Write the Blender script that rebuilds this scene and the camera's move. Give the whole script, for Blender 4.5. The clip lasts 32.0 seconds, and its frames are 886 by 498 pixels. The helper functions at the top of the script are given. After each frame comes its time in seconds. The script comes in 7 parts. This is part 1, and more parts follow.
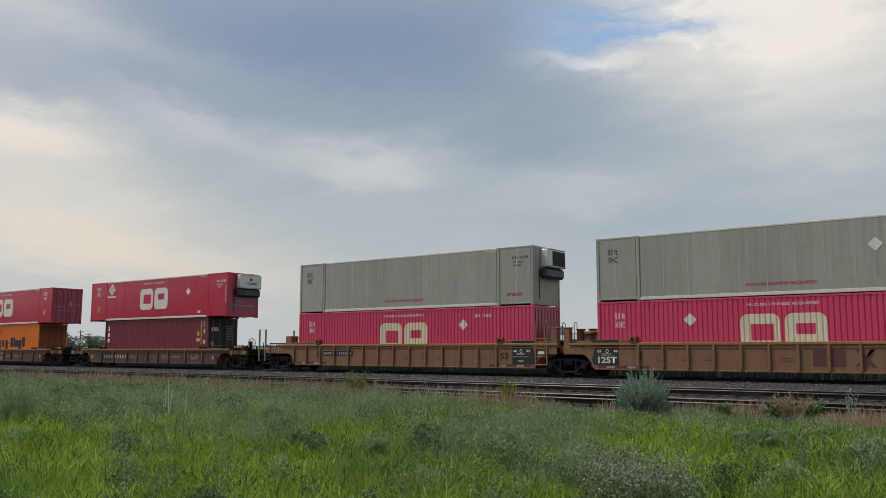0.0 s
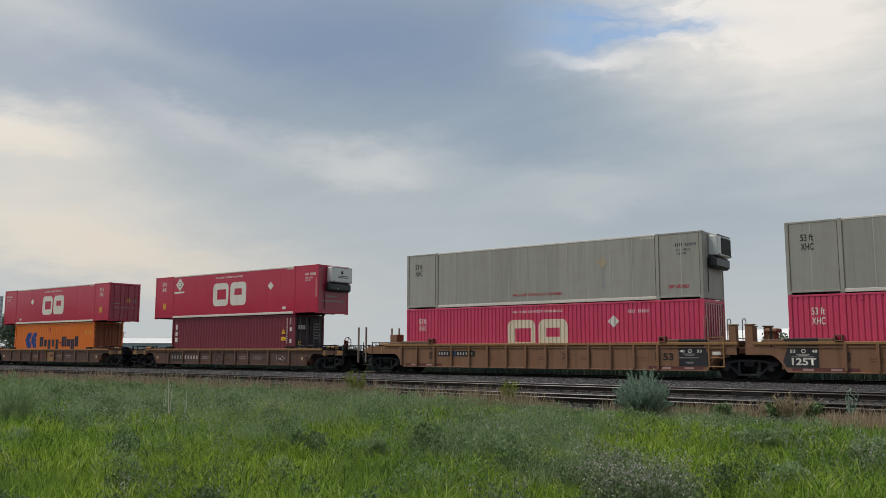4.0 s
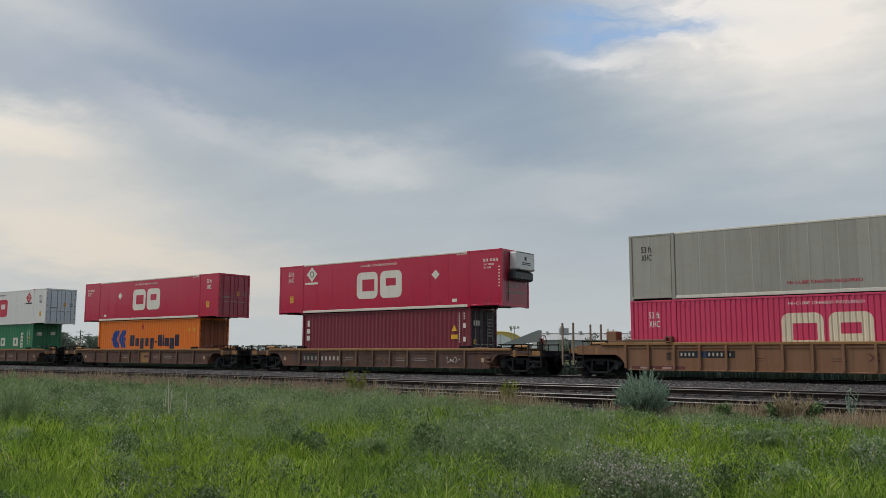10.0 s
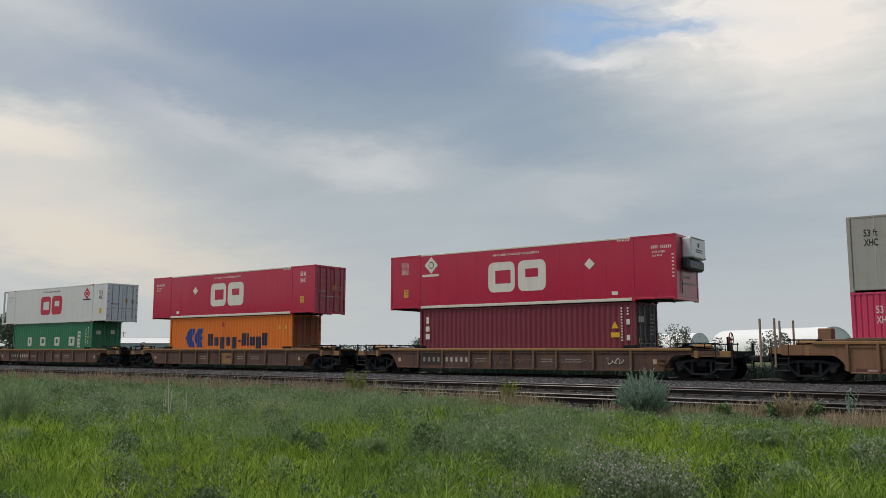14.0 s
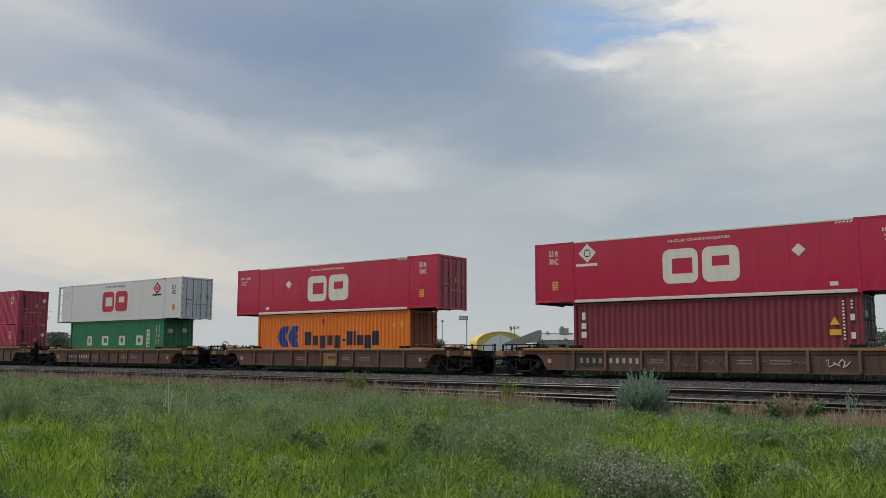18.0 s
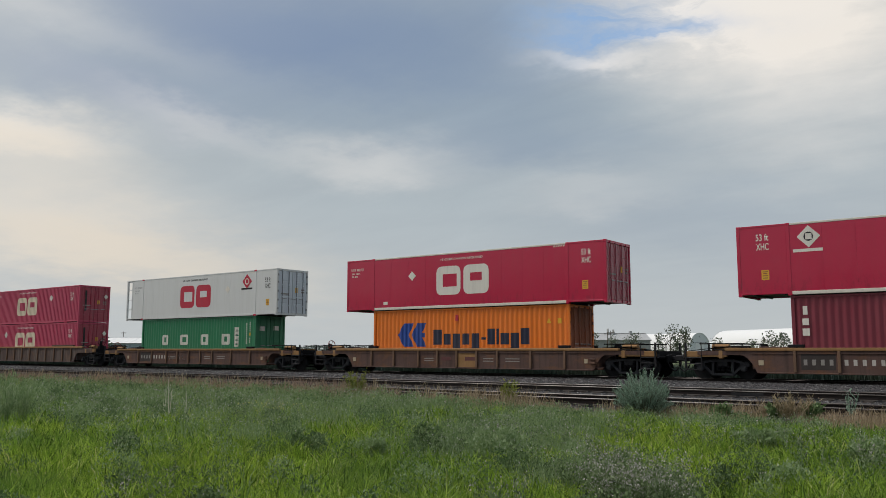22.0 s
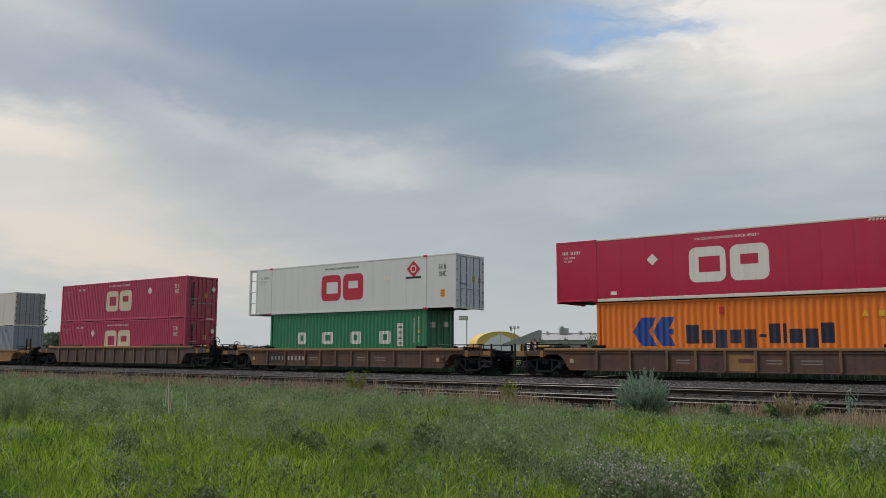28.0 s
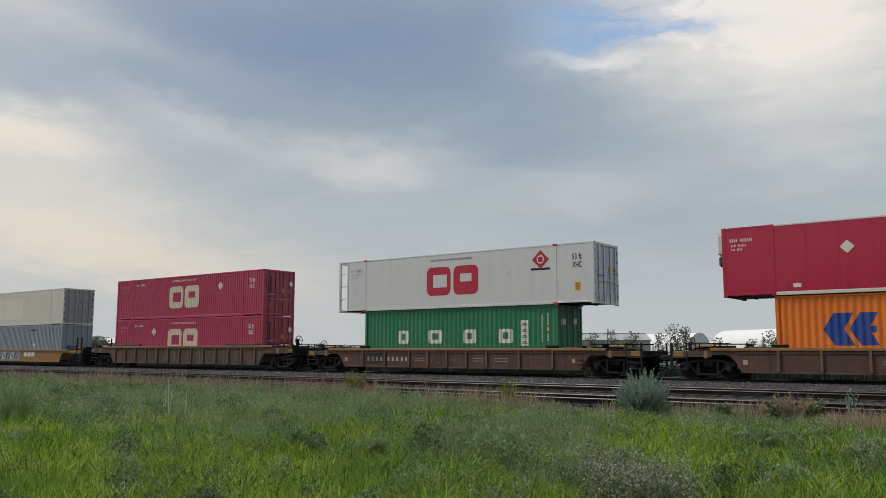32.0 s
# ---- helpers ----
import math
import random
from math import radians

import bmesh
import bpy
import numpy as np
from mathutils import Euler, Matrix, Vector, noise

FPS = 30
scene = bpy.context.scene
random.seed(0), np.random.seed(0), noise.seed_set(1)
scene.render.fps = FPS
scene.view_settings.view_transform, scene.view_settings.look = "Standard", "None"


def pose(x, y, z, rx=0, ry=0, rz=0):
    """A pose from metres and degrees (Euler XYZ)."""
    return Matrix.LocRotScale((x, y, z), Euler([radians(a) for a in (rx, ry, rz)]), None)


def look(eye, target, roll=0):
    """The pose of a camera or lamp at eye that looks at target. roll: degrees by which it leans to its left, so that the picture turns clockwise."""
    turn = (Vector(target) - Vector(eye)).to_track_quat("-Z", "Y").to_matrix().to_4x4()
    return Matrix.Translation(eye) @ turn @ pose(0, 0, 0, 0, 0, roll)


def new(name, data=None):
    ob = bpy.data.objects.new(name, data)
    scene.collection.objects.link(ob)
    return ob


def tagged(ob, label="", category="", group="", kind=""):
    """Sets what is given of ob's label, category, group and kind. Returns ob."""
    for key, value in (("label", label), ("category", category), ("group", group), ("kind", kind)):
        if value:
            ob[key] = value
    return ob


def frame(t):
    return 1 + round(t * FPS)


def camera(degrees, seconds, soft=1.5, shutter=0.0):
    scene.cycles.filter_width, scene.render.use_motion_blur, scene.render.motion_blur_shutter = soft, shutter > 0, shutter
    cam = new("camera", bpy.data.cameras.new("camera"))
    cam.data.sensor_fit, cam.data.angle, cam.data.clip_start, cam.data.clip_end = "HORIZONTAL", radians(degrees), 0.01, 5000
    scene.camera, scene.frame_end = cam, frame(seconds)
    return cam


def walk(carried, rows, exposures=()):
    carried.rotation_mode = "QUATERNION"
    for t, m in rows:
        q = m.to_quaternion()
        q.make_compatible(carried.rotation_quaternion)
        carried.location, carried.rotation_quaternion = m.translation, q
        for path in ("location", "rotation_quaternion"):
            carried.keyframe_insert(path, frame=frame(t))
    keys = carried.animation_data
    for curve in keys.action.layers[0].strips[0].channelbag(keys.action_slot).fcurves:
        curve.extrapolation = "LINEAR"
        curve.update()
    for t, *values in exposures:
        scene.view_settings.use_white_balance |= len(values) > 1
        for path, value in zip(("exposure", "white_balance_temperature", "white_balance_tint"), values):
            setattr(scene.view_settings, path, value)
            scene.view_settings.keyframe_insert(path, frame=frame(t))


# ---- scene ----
# ---------------------------------------------------------------- camera
EYE = Vector((0.0, 0.0, 1.35))
YAW, TILT = radians(36.941), radians(7.087)
AHEAD = Vector((-math.sin(YAW) * math.cos(TILT), math.cos(YAW) * math.cos(TILT), math.sin(TILT)))
cam = camera(56.42, 32.0, soft=0.72)
STAND = look(EYE, EYE + AHEAD * 20, 0.09)
walk(cam, [(0, STAND), (32, STAND)])

# ---------------------------------------------------------------- plan
RAIL = 0.25          # top of the rails over the field
LINE = 35.60         # centre of the line with the train
SIDINGS = (25.05, 18.94)
FLAT = Vector((-math.sin(YAW), math.cos(YAW), 0))
SIDE = Vector((math.cos(YAW), math.sin(YAW), 0))


def spot(right, depth, z=0.0):
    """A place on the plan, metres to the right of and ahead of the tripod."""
    p = SIDE * right + FLAT * depth
    return Vector((p.x, p.y, z))


def ahead(col, depth, z=0.0):
    """The place at a depth where the bearing col (0 to 1568 over the lens) is met."""
    return spot((col - 784) / 1461.6 * depth * 0.9924, depth, z)


def rise(row, depth):
    """The height over the field of a point at a depth seen at that elevation."""
    return EYE.z + (622.7 - row) / 1461.6 * depth * 0.985


# ---------------------------------------------------------------- node helpers
def value(nt, socket, v):
    if isinstance(v, bpy.types.NodeSocket):
        nt.links.new(v, socket)
    elif isinstance(v, (tuple, list)) and len(v) == 3 and socket.type == "RGBA":
        socket.default_value = (*v, 1)
    else:
        socket.default_value = v


def m_(nt, op, a, b=0.0, c=None):
    n = nt.nodes.new("ShaderNodeMath")
    n.operation = op
    value(nt, n.inputs[0], a)
    value(nt, n.inputs[1], b)
    if c is not None:
        value(nt, n.inputs[2], c)
    return n.outputs[0]


def mix_(nt, fac, a, b, mode="MIX"):
    n = nt.nodes.new("ShaderNodeMix")
    n.data_type, n.blend_type = "RGBA", mode
    value(nt, n.inputs[0], fac)
    value(nt, n.inputs[6], a)
    value(nt, n.inputs[7], b)
    return n.outputs[2]


def noise_(nt, vec, scale, detail=3.0, rough=0.55, stretch=None, warp=0.0):
    if stretch:
        mp = nt.nodes.new("ShaderNodeMapping")
        value(nt, mp.inputs[0], vec)
        mp.inputs[3].default_value = stretch
        vec = mp.outputs[0]
    n = nt.nodes.new("ShaderNodeTexNoise")
    value(nt, n.inputs["Vector"], vec)
    n.inputs["Scale"].default_value = scale
    n.inputs["Detail"].default_value = detail
    n.inputs["Roughness"].default_value = rough
    n.inputs["Distortion"].default_value = warp
    return n.outputs[0]


def ramp_(nt, fac, *stops):
    n = nt.nodes.new("ShaderNodeValToRGB")
    value(nt, n.inputs[0], fac)
    el = n.color_ramp.elements
    while len(el) < len(stops):
        el.new(0.5)
    for e, (p, c) in zip(el, stops):
        e.position = p
        e.color = (c, c, c, 1) if isinstance(c, float) else (*c, 1)
    return n.outputs[0]


# ---------------------------------------------------------------- sky and sun
SUN_EL, SUN_AZ = radians(58), radians(238)      # azimuth from +y towards +x


def make_sky():
    w = bpy.data.worlds.new("sky")
    w.use_nodes = True
    scene.world = w
    nt = w.node_tree
    nt.nodes.clear()
    out, bg = nt.nodes.new("ShaderNodeOutputWorld"), nt.nodes.new("ShaderNodeBackground")
    nt.links.new(bg.outputs[0], out.inputs[0])
    sky = nt.nodes.new("ShaderNodeTexSky")
    sky.sky_type, sky.sun_disc = "NISHITA", False
    sky.sun_elevation, sky.sun_rotation = SUN_EL, SUN_AZ
    clear = mix_(nt, 1.0, sky.outputs[0], (0.085, 0.085, 0.085), "MULTIPLY")
    tc = nt.nodes.new("ShaderNodeTexCoord")
    sep = nt.nodes.new("ShaderNodeSeparateXYZ")
    nt.links.new(tc.outputs["Generated"], sep.inputs[0])
    x, y, z = sep.outputs
    # bearing from the tripod's heading, and elevation, in degrees
    az = m_(nt, "MULTIPLY", m_(nt, "SUBTRACT", m_(nt, "ARCTAN2", x, y), -YAW), 57.2958)
    el = m_(nt, "MULTIPLY", m_(nt, "ARCSINE", z), 57.2958)
    # the cloud deck as a flat layer overhead
    zz = m_(nt, "ADD", m_(nt, "MAXIMUM", z, 0.0), 0.16)
    comb = nt.nodes.new("ShaderNodeCombineXYZ")
    value(nt, comb.inputs[0], m_(nt, "DIVIDE", x, zz))
    value(nt, comb.inputs[1], m_(nt, "DIVIDE", y, zz))
    deck = comb.outputs[0]
    big = noise_(nt, deck, 0.9, 6, 0.55, stretch=(1.0, 1.6, 1), warp=0.5)
    fine = noise_(nt, deck, 2.6, 8, 0.6, stretch=(0.7, 1.9, 1), warp=0.8)
    wob = m_(nt, "MULTIPLY", m_(nt, "SUBTRACT", noise_(nt, deck, 2.0, 5, 0.6), 0.5), 9.0)
    wob2 = m_(nt, "MULTIPLY", m_(nt, "SUBTRACT", noise_(nt, deck, 3.1, 5, 0.6), 0.5), 5.0)
    az_w, el_w = m_(nt, "ADD", az, wob), m_(nt, "ADD", el, wob2)

    def patch(a, e, ra, re, tilt=0.0):
        da, de = m_(nt, "SUBTRACT", az_w, a), m_(nt, "SUBTRACT", el_w, e)
        de = m_(nt, "SUBTRACT", de, m_(nt, "MULTIPLY", da, tilt))
        q = m_(nt, "ADD", m_(nt, "POWER", m_(nt, "ABSOLUTE", m_(nt, "DIVIDE", da, ra)), 2.0),
               m_(nt, "POWER", m_(nt, "ABSOLUTE", m_(nt, "DIVIDE", de, re)), 2.0))
        return m_(nt, "POWER", 2.718, m_(nt, "MULTIPLY", q, -1.0))

    def add(*terms):
        total = terms[0]
        for t in terms[1:]:
            total = m_(nt, "ADD", total, t)
        return total

    def times(a, k):
        return m_(nt, "MULTIPLY", a, k)

    # overall cloud colour: paler towards the horizon, blue-grey above
    up = m_(nt, "DIVIDE", el, 30.0)
    base = ramp_(nt, up, (0.0, (0.51, 0.54, 0.55)), (0.25, (0.44, 0.49, 0.52)), (0.55, (0.345, 0.415, 0.465)), (1.0, (0.29, 0.355, 0.42)))
    shade = add(times(m_(nt, "SUBTRACT", big, 0.5), 0.5), times(m_(nt, "SUBTRACT", fine, 0.5), 0.55))
    shade = m_(nt, "MULTIPLY", shade, ramp_(nt, up, (0.0, 0.12), (0.45, 0.6), (0.75, 1.0)))
    base = mix_(nt, 1.0, base, mix_(nt, m_(nt, "ADD", shade, 0.5), (0.72, 0.74, 0.78), (1.28, 1.26, 1.22)), "MULTIPLY")
    dark = m_(nt, "MINIMUM", add(times(patch(1, 20.5, 11, 5.0, -0.1), 0.56), times(patch(-13, 21, 11, 4.5), 0.84), times(patch(-27, 17.5, 6, 2.4), 0.3), times(patch(-22, 23.5, 9, 2.5, -0.1), 0.35), times(patch(6, 14.2, 10, 1.8), 0.25), times(patch(-22, 16.5, 9, 1.6, -0.15), 0.42),
                                 times(patch(17, 9.0, 10, 3), 0.2)), 1.0)
    base = mix_(nt, dark, base, (0.190, 0.268, 0.405))
    # drawn-out wisps round the blue gap
    drawn = nt.nodes.new("ShaderNodeCombineXYZ")
    value(nt, drawn.inputs[0], times(add(az, times(el, 0.8)), 0.16))
    value(nt, drawn.inputs[1], times(el_w, 0.62))
    wisp = ramp_(nt, noise_(nt, drawn.outputs[0], 1.0, 7, 0.62, warp=0.5), (0.36, 0.0), (0.74, 1.0))
    # the last, widest patch is unseen, added to light the containers' right-hand ends
    glow = m_(nt, "MINIMUM", add(times(m_(nt, "MULTIPLY", patch(19, 21.6, 8, 2.4, -0.08), wisp), 0.75), times(m_(nt, "MULTIPLY", patch(24, 21.0, 10.5, 4.6, -0.1), m_(nt, "MULTIPLY_ADD", fine, 1.1, 0.38)), 0.95), times(patch(11.5, 19.6, 3.6, 0.6, -0.1), 0.6), times(patch(24, 15, 7, 4), 0.3),
                                 times(patch(-5.5, 13.0, 5.5, 1.5), 0.38), times(patch(-28, 13.5, 5.5, 1.6), 0.75), times(patch(-28, 22, 4, 5), 0.15),
                                 times(patch(-27, 9.0, 9, 3.0), 0.35), times(patch(10, 11, 5, 1.6), 0.18), times(patch(-18, 15.3, 6, 1.1, -0.25), 0.3), times(patch(-25, 20.5, 8, 1.2, -0.2), 0.14), times(patch(24.5, 22.5, 4, 1.3), 0.5), times(patch(72, 42, 32, 22), 0.9)), 1.0)
    base = mix_(nt, glow, base, (0.87, 0.83, 0.78))
    peach = m_(nt, "MINIMUM", add(times(patch(-20, 6.0, 11, 2.4, -0.12), 0.7), times(patch(-28, 13.2, 5, 1.3), 0.5), times(patch(-27, 9.5, 8, 4), 0.4), times(patch(26, 20, 8, 3), 0.2)), 1.0)
    base = mix_(nt, peach, base, (0.76, 0.68, 0.57))
    gap = m_(nt, "MINIMUM", add(times(patch(11.0, 22.4, 5.5, 1.6, -0.12), 0.8), times(patch(8.6, 20.8, 3.4, 1.2, -0.2), 0.5), times(patch(15.5, 20.9, 5, 0.5), 0.6)), 1.0)
    gap = m_(nt, "MULTIPLY", gap, m_(nt, "SUBTRACT", 1.0, times(wisp, 0.8)))
    base = mix_(nt, gap, base, mix_(nt, 0.25, (0.30, 0.50, 0.82), clear))
    # brighter, warmer western sky behind the tripod
    toward = add(times(x, math.sin(SUN_AZ) * 0.70), times(y, math.cos(SUN_AZ) * 0.70), times(z, 0.71))
    west = m_(nt, "POWER", m_(nt, "MAXIMUM", toward, 0.0), 3.0)
    base = mix_(nt, times(west, 0.6), base, (1.15, 1.08, 0.98))
    # below the horizon
    base = mix_(nt, ramp_(nt, m_(nt, "MULTIPLY", z, -30.0), (0.0, 0.0), (1.0, 1.0)), base, (0.12, 0.13, 0.10))
    nt.links.new(base, bg.inputs[0])
    bg.inputs[1].default_value = 1.0


make_sky()
sun = new("sun", bpy.data.lights.new("sun", "SUN"))
sun.data.energy, sun.data.angle, sun.data.color = 2.2, radians(16), (1.0, 0.94, 0.87)
sun.matrix_world = look((0, 0, 60), (-60 * math.sin(SUN_AZ) * math.cos(SUN_EL), -60 * math.cos(SUN_AZ) * math.cos(SUN_EL), 60 - 60 * math.sin(SUN_EL)))


# ---------------------------------------------------------------- materials
def material(name):
    m = bpy.data.materials.new(name)
    m.use_nodes = True
    nt = m.node_tree
    return m, nt, nt.nodes["Principled BSDF"]


def bump_(nt, bsdf, height, strength, dist=0.02):
    n = nt.nodes.new("ShaderNodeBump")
    n.inputs["Strength"].default_value, n.inputs["Distance"].default_value = strength, dist
    value(nt, n.inputs["Height"], height)
    nt.links.new(n.outputs[0], bsdf.inputs["Normal"])


def paint(name, col, rough=0.45, dirt=0.35, dirt_col=(0.10, 0.085, 0.07), fade=0.12, metal=0.0, streak=1.0, coat=0.0, spec=0.5, rust=0.0, foot_blots=0.0, wave=0.0, vary=0.10):
    """Weathered paint on steel: faded in clouds, grimy in streaks that run down, speckled with wear."""
    m, nt, b = material(name)
    tc = nt.nodes.new("ShaderNodeTexCoord").outputs["Object"]
    info = nt.nodes.new("ShaderNodeObjectInfo").outputs["Random"]
    cloud = noise_(nt, tc, 0.55, 4, 0.6)
    runs = noise_(nt, tc, 1.0, 4, 0.65, stretch=(5.5, 5.5, 0.28))
    fine = noise_(nt, tc, 14, 5, 0.7)
    c = mix_(nt, times_(nt, ramp_(nt, cloud, (0.35, 0.0), (0.75, 1.0)), fade), col, tuple(min(1, v * 0.75 + 0.18) for v in col))
    c = mix_(nt, m_(nt, "MULTIPLY_ADD", info, vary, 0.0), c, tuple(v * 0.8 for v in col))
    c = mix_(nt, times_(nt, ramp_(nt, runs, (0.46, 0.0), (0.78, 1.0)), dirt * streak), c, dirt_col)
    c = mix_(nt, times_(nt, ramp_(nt, fine, (0.58, 0.0), (0.80, 1.0)), dirt * 0.7), c, tuple(v * 0.8 for v in dirt_col))
    if rust:
        blot = noise_(nt, tc, 1.3, 6, 0.7, stretch=(0.7, 1, 1.8))
        c = mix_(nt, times_(nt, ramp_(nt, blot, (0.50, 0.0), (0.68, 1.0)), rust), c, (0.22, 0.10, 0.04))
    if foot_blots:
        # dark upright blotches along the foot of the panels
        sep = nt.nodes.new("ShaderNodeSeparateXYZ")
        nt.links.new(tc, sep.inputs[0])
        marks = ramp_(nt, noise_(nt, tc, 2.4, 6, 0.75, stretch=(1.5, 1, 0.5)), (0.52, 0.0), (0.60, 1.0))
        foot = ramp_(nt, sep.outputs[2], (0.25, 1.0), (0.9, 0.0))
        c = mix_(nt, times_(nt, m_(nt, "MULTIPLY", marks, foot), foot_blots), c, (0.05, 0.012, 0.02))
    nt.links.new(c, b.inputs["Base Color"])
    r = m_(nt, "MULTIPLY_ADD", fine, 0.04 if wave else 0.25, rough - (0.02 if wave else 0.1))
    nt.links.new(r, b.inputs["Roughness"])
    b.inputs["Metallic"].default_value = metal
    b.inputs["Coat Weight"].default_value = coat
    b.inputs["Specular IOR Level"].default_value = spec
    height = m_(nt, "ADD", m_(nt, "MULTIPLY", fine, 0.2), noise_(nt, tc, 1.1, 2, 0.5))
    if wave:
        # panels buckled between their rivets, in upright ripples
        ripple = noise_(nt, tc, 1.0, 1, 0.4, stretch=(2.2, 1.0, 0.35), warp=0.25)
        bump_(nt, b, ripple, 1.0, wave)
    else:
        bump_(nt, b, height, 0.12, 0.02)
    return m


def times_(nt, a, k):
    return m_(nt, "MULTIPLY", a, k)


RED = paint("red_paint", (0.47, 0.008, 0.050), 0.22, 0.07, fade=0.04, coat=0.15, spec=0.5, foot_blots=0.30, wave=0.020)
RED_FADED = paint("faded_red_paint", (0.62, 0.046, 0.125), 0.45, 0.14, fade=0.08)
# red for container ends, darkened to carry their shade, under streaks of grime
RED_END_SHADED = paint("grimy_shaded_crimson_paint", (0.33, 0.012, 0.042), 0.28, 0.35, dirt_col=(0.09, 0.06, 0.06), coat=0.25, spec=0.5)
MAROON = paint("maroon_paint", (0.200, 0.028, 0.046), 0.45, 0.15, fade=0.06, spec=0.4)
ORANGE = paint("orange_paint", (0.79, 0.185, 0.011), 0.45, 0.12, dirt_col=(0.25, 0.08, 0.02))
# orange browned to hold the door end's shade, plus grime; also label print
ORANGE_SHADED = paint("grimy_shaded_orange_paint", (0.30, 0.078, 0.026), 0.6, 0.45, dirt_col=(0.07, 0.035, 0.02))
GREEN = paint("green_paint", (0.021, 0.195, 0.085), 0.45, 0.16, dirt_col=(0.05, 0.08, 0.05))
GREY = paint("grey_white_paint", (0.37, 0.37, 0.33), 0.5, 0.34, dirt_col=(0.16, 0.15, 0.13), spec=0.3, rust=0.12, vary=0.7)
WHITE = paint("white_paint", (0.65, 0.66, 0.65), 0.26, 0.16, dirt_col=(0.35, 0.33, 0.29), wave=0.015)
BEIGE = paint("beige_paint", (0.62, 0.59, 0.51), 0.5, 0.16)
SLATE = paint("slate_blue_paint", (0.26, 0.31, 0.36), 0.5, 0.14)
CREAM = paint("cream_rail_paint", (0.70, 0.66, 0.58), 0.5, 0.22)
MARK_WHITE = paint("white_marking", (0.74, 0.71, 0.64), 0.5, 0.18)
PLATE_TAN = paint("tan_plate_paint", (0.42, 0.34, 0.23), 0.6, 0.2)
MARK_DULL = paint("dull_grey_marking", (0.26, 0.24, 0.22), 0.6, 0.4)
MARK_WORN = paint("worn_white_marking", (0.45, 0.42, 0.38), 0.6, 0.35)
MARK_FADED = paint("faded_pink_marking", (0.46, 0.26, 0.28), 0.6, 0.2)
MARK_RED = paint("red_marking", (0.47, 0.012, 0.042), 0.5, 0.12)
MARK_BLACK = paint("black_marking", (0.018, 0.018, 0.02), 0.5, 0.15, spec=0.25)
BLUE_PATCH = paint("faded_blue_patch", (0.025, 0.045, 0.11), 0.55, 0.3)
EMBLEM_CREAM = paint("yellowed_cream_marking", (0.74, 0.64, 0.48), 0.5, 0.2)
PANEL_BLACK = paint("navy_black_panel", (0.020, 0.023, 0.029), 0.5, 0.3, spec=0.25)
NUMBER_GROUND = paint("dark_number_ground", (0.045, 0.036, 0.034), 0.6, 0.4, spec=0.2)
REFLECTOR = paint("dull_pink_reflector", (0.40, 0.27, 0.25), 0.5, 0.2)
# maroon taken almost to black: the door end's shade is in this paint
MAROON_SHADED = paint("shaded_maroon_door_paint", (0.040, 0.020, 0.028), 0.45, 0.4, dirt_col=(0.02, 0.02, 0.026), spec=0.35)
MARK_BLUE = paint("blue_marking", (0.012, 0.06, 0.30), 0.45, 0.12)
MARK_NAVY = paint("navy_marking", (0.015, 0.018, 0.045), 0.45, 0.12)
MARK_YELLOW = paint("yellow_label", (0.75, 0.42, 0.02), 0.5, 0.1)
TAN = paint("tan_car_paint", (0.235, 0.122, 0.068), 0.6, 0.50, dirt_col=(0.075, 0.045, 0.03), spec=0.25, rust=0.2)
TAN_EDGE = paint("ochre_chord_paint", (0.30, 0.165, 0.065), 0.6, 0.45, dirt_col=(0.10, 0.06, 0.03), spec=0.25, rust=0.25)
BROWN = paint("brown_car_paint", (0.102, 0.058, 0.048), 0.65, 0.68, dirt_col=(0.036, 0.028, 0.028), spec=0.2, rust=0.45)
BROWN_DULL = paint("dusty_brown_paint", (0.080, 0.052, 0.045), 0.7, 0.8, dirt_col=(0.20, 0.175, 0.16), spec=0.2, rust=0.3)
BLACK = paint("black_steel", (0.007, 0.007, 0.009), 0.7, 0.35, dirt_col=(0.014, 0.012, 0.012), spec=0.06)
GREASE = paint("greasy_steel", (0.016, 0.016, 0.019), 0.55, 0.4, dirt_col=(0.032, 0.029, 0.028), metal=0.1, spec=0.18)
DARK_PLASTIC = paint("black_unit_casing", (0.018, 0.022, 0.026), 0.4, 0.15)
DUCT = paint("grey_metal", (0.30, 0.31, 0.32), 0.5, 0.25, metal=0.2)
RUST_RED = paint("rusty_red_wheel", (0.22, 0.045, 0.03), 0.6, 0.4)
FABRIC_WHITE = paint("white_fabric", (0.78, 0.79, 0.80), 0.7, 0.06)
FABRIC_GREY = paint("pale_grey_fabric", (0.68, 0.71, 0.74), 0.7, 0.08)
FABRIC_YELLOW = paint("yellow_fabric", (0.68, 0.50, 0.14), 0.7, 0.08)
CLADDING = paint("grey_cladding", (0.30, 0.31, 0.31), 0.55, 0.2)
ROOF_PALE = paint("pale_grey_roofing", (0.40, 0.41, 0.42), 0.55, 0.2)
CLADDING_BLUE = paint("blue_grey_cladding", (0.32, 0.38, 0.44), 0.55, 0.12)
POLE_WOOD = paint("weathered_pole_wood", (0.12, 0.09, 0.07), 0.85, 0.4, spec=0.2)


def glass_dark():
    m, nt, b = material("dark_grille")
    b.inputs["Base Color"].default_value = (0.008, 0.009, 0.011, 1)
    b.inputs["Roughness"].default_value = 0.7
    return m


GRILLE = glass_dark()


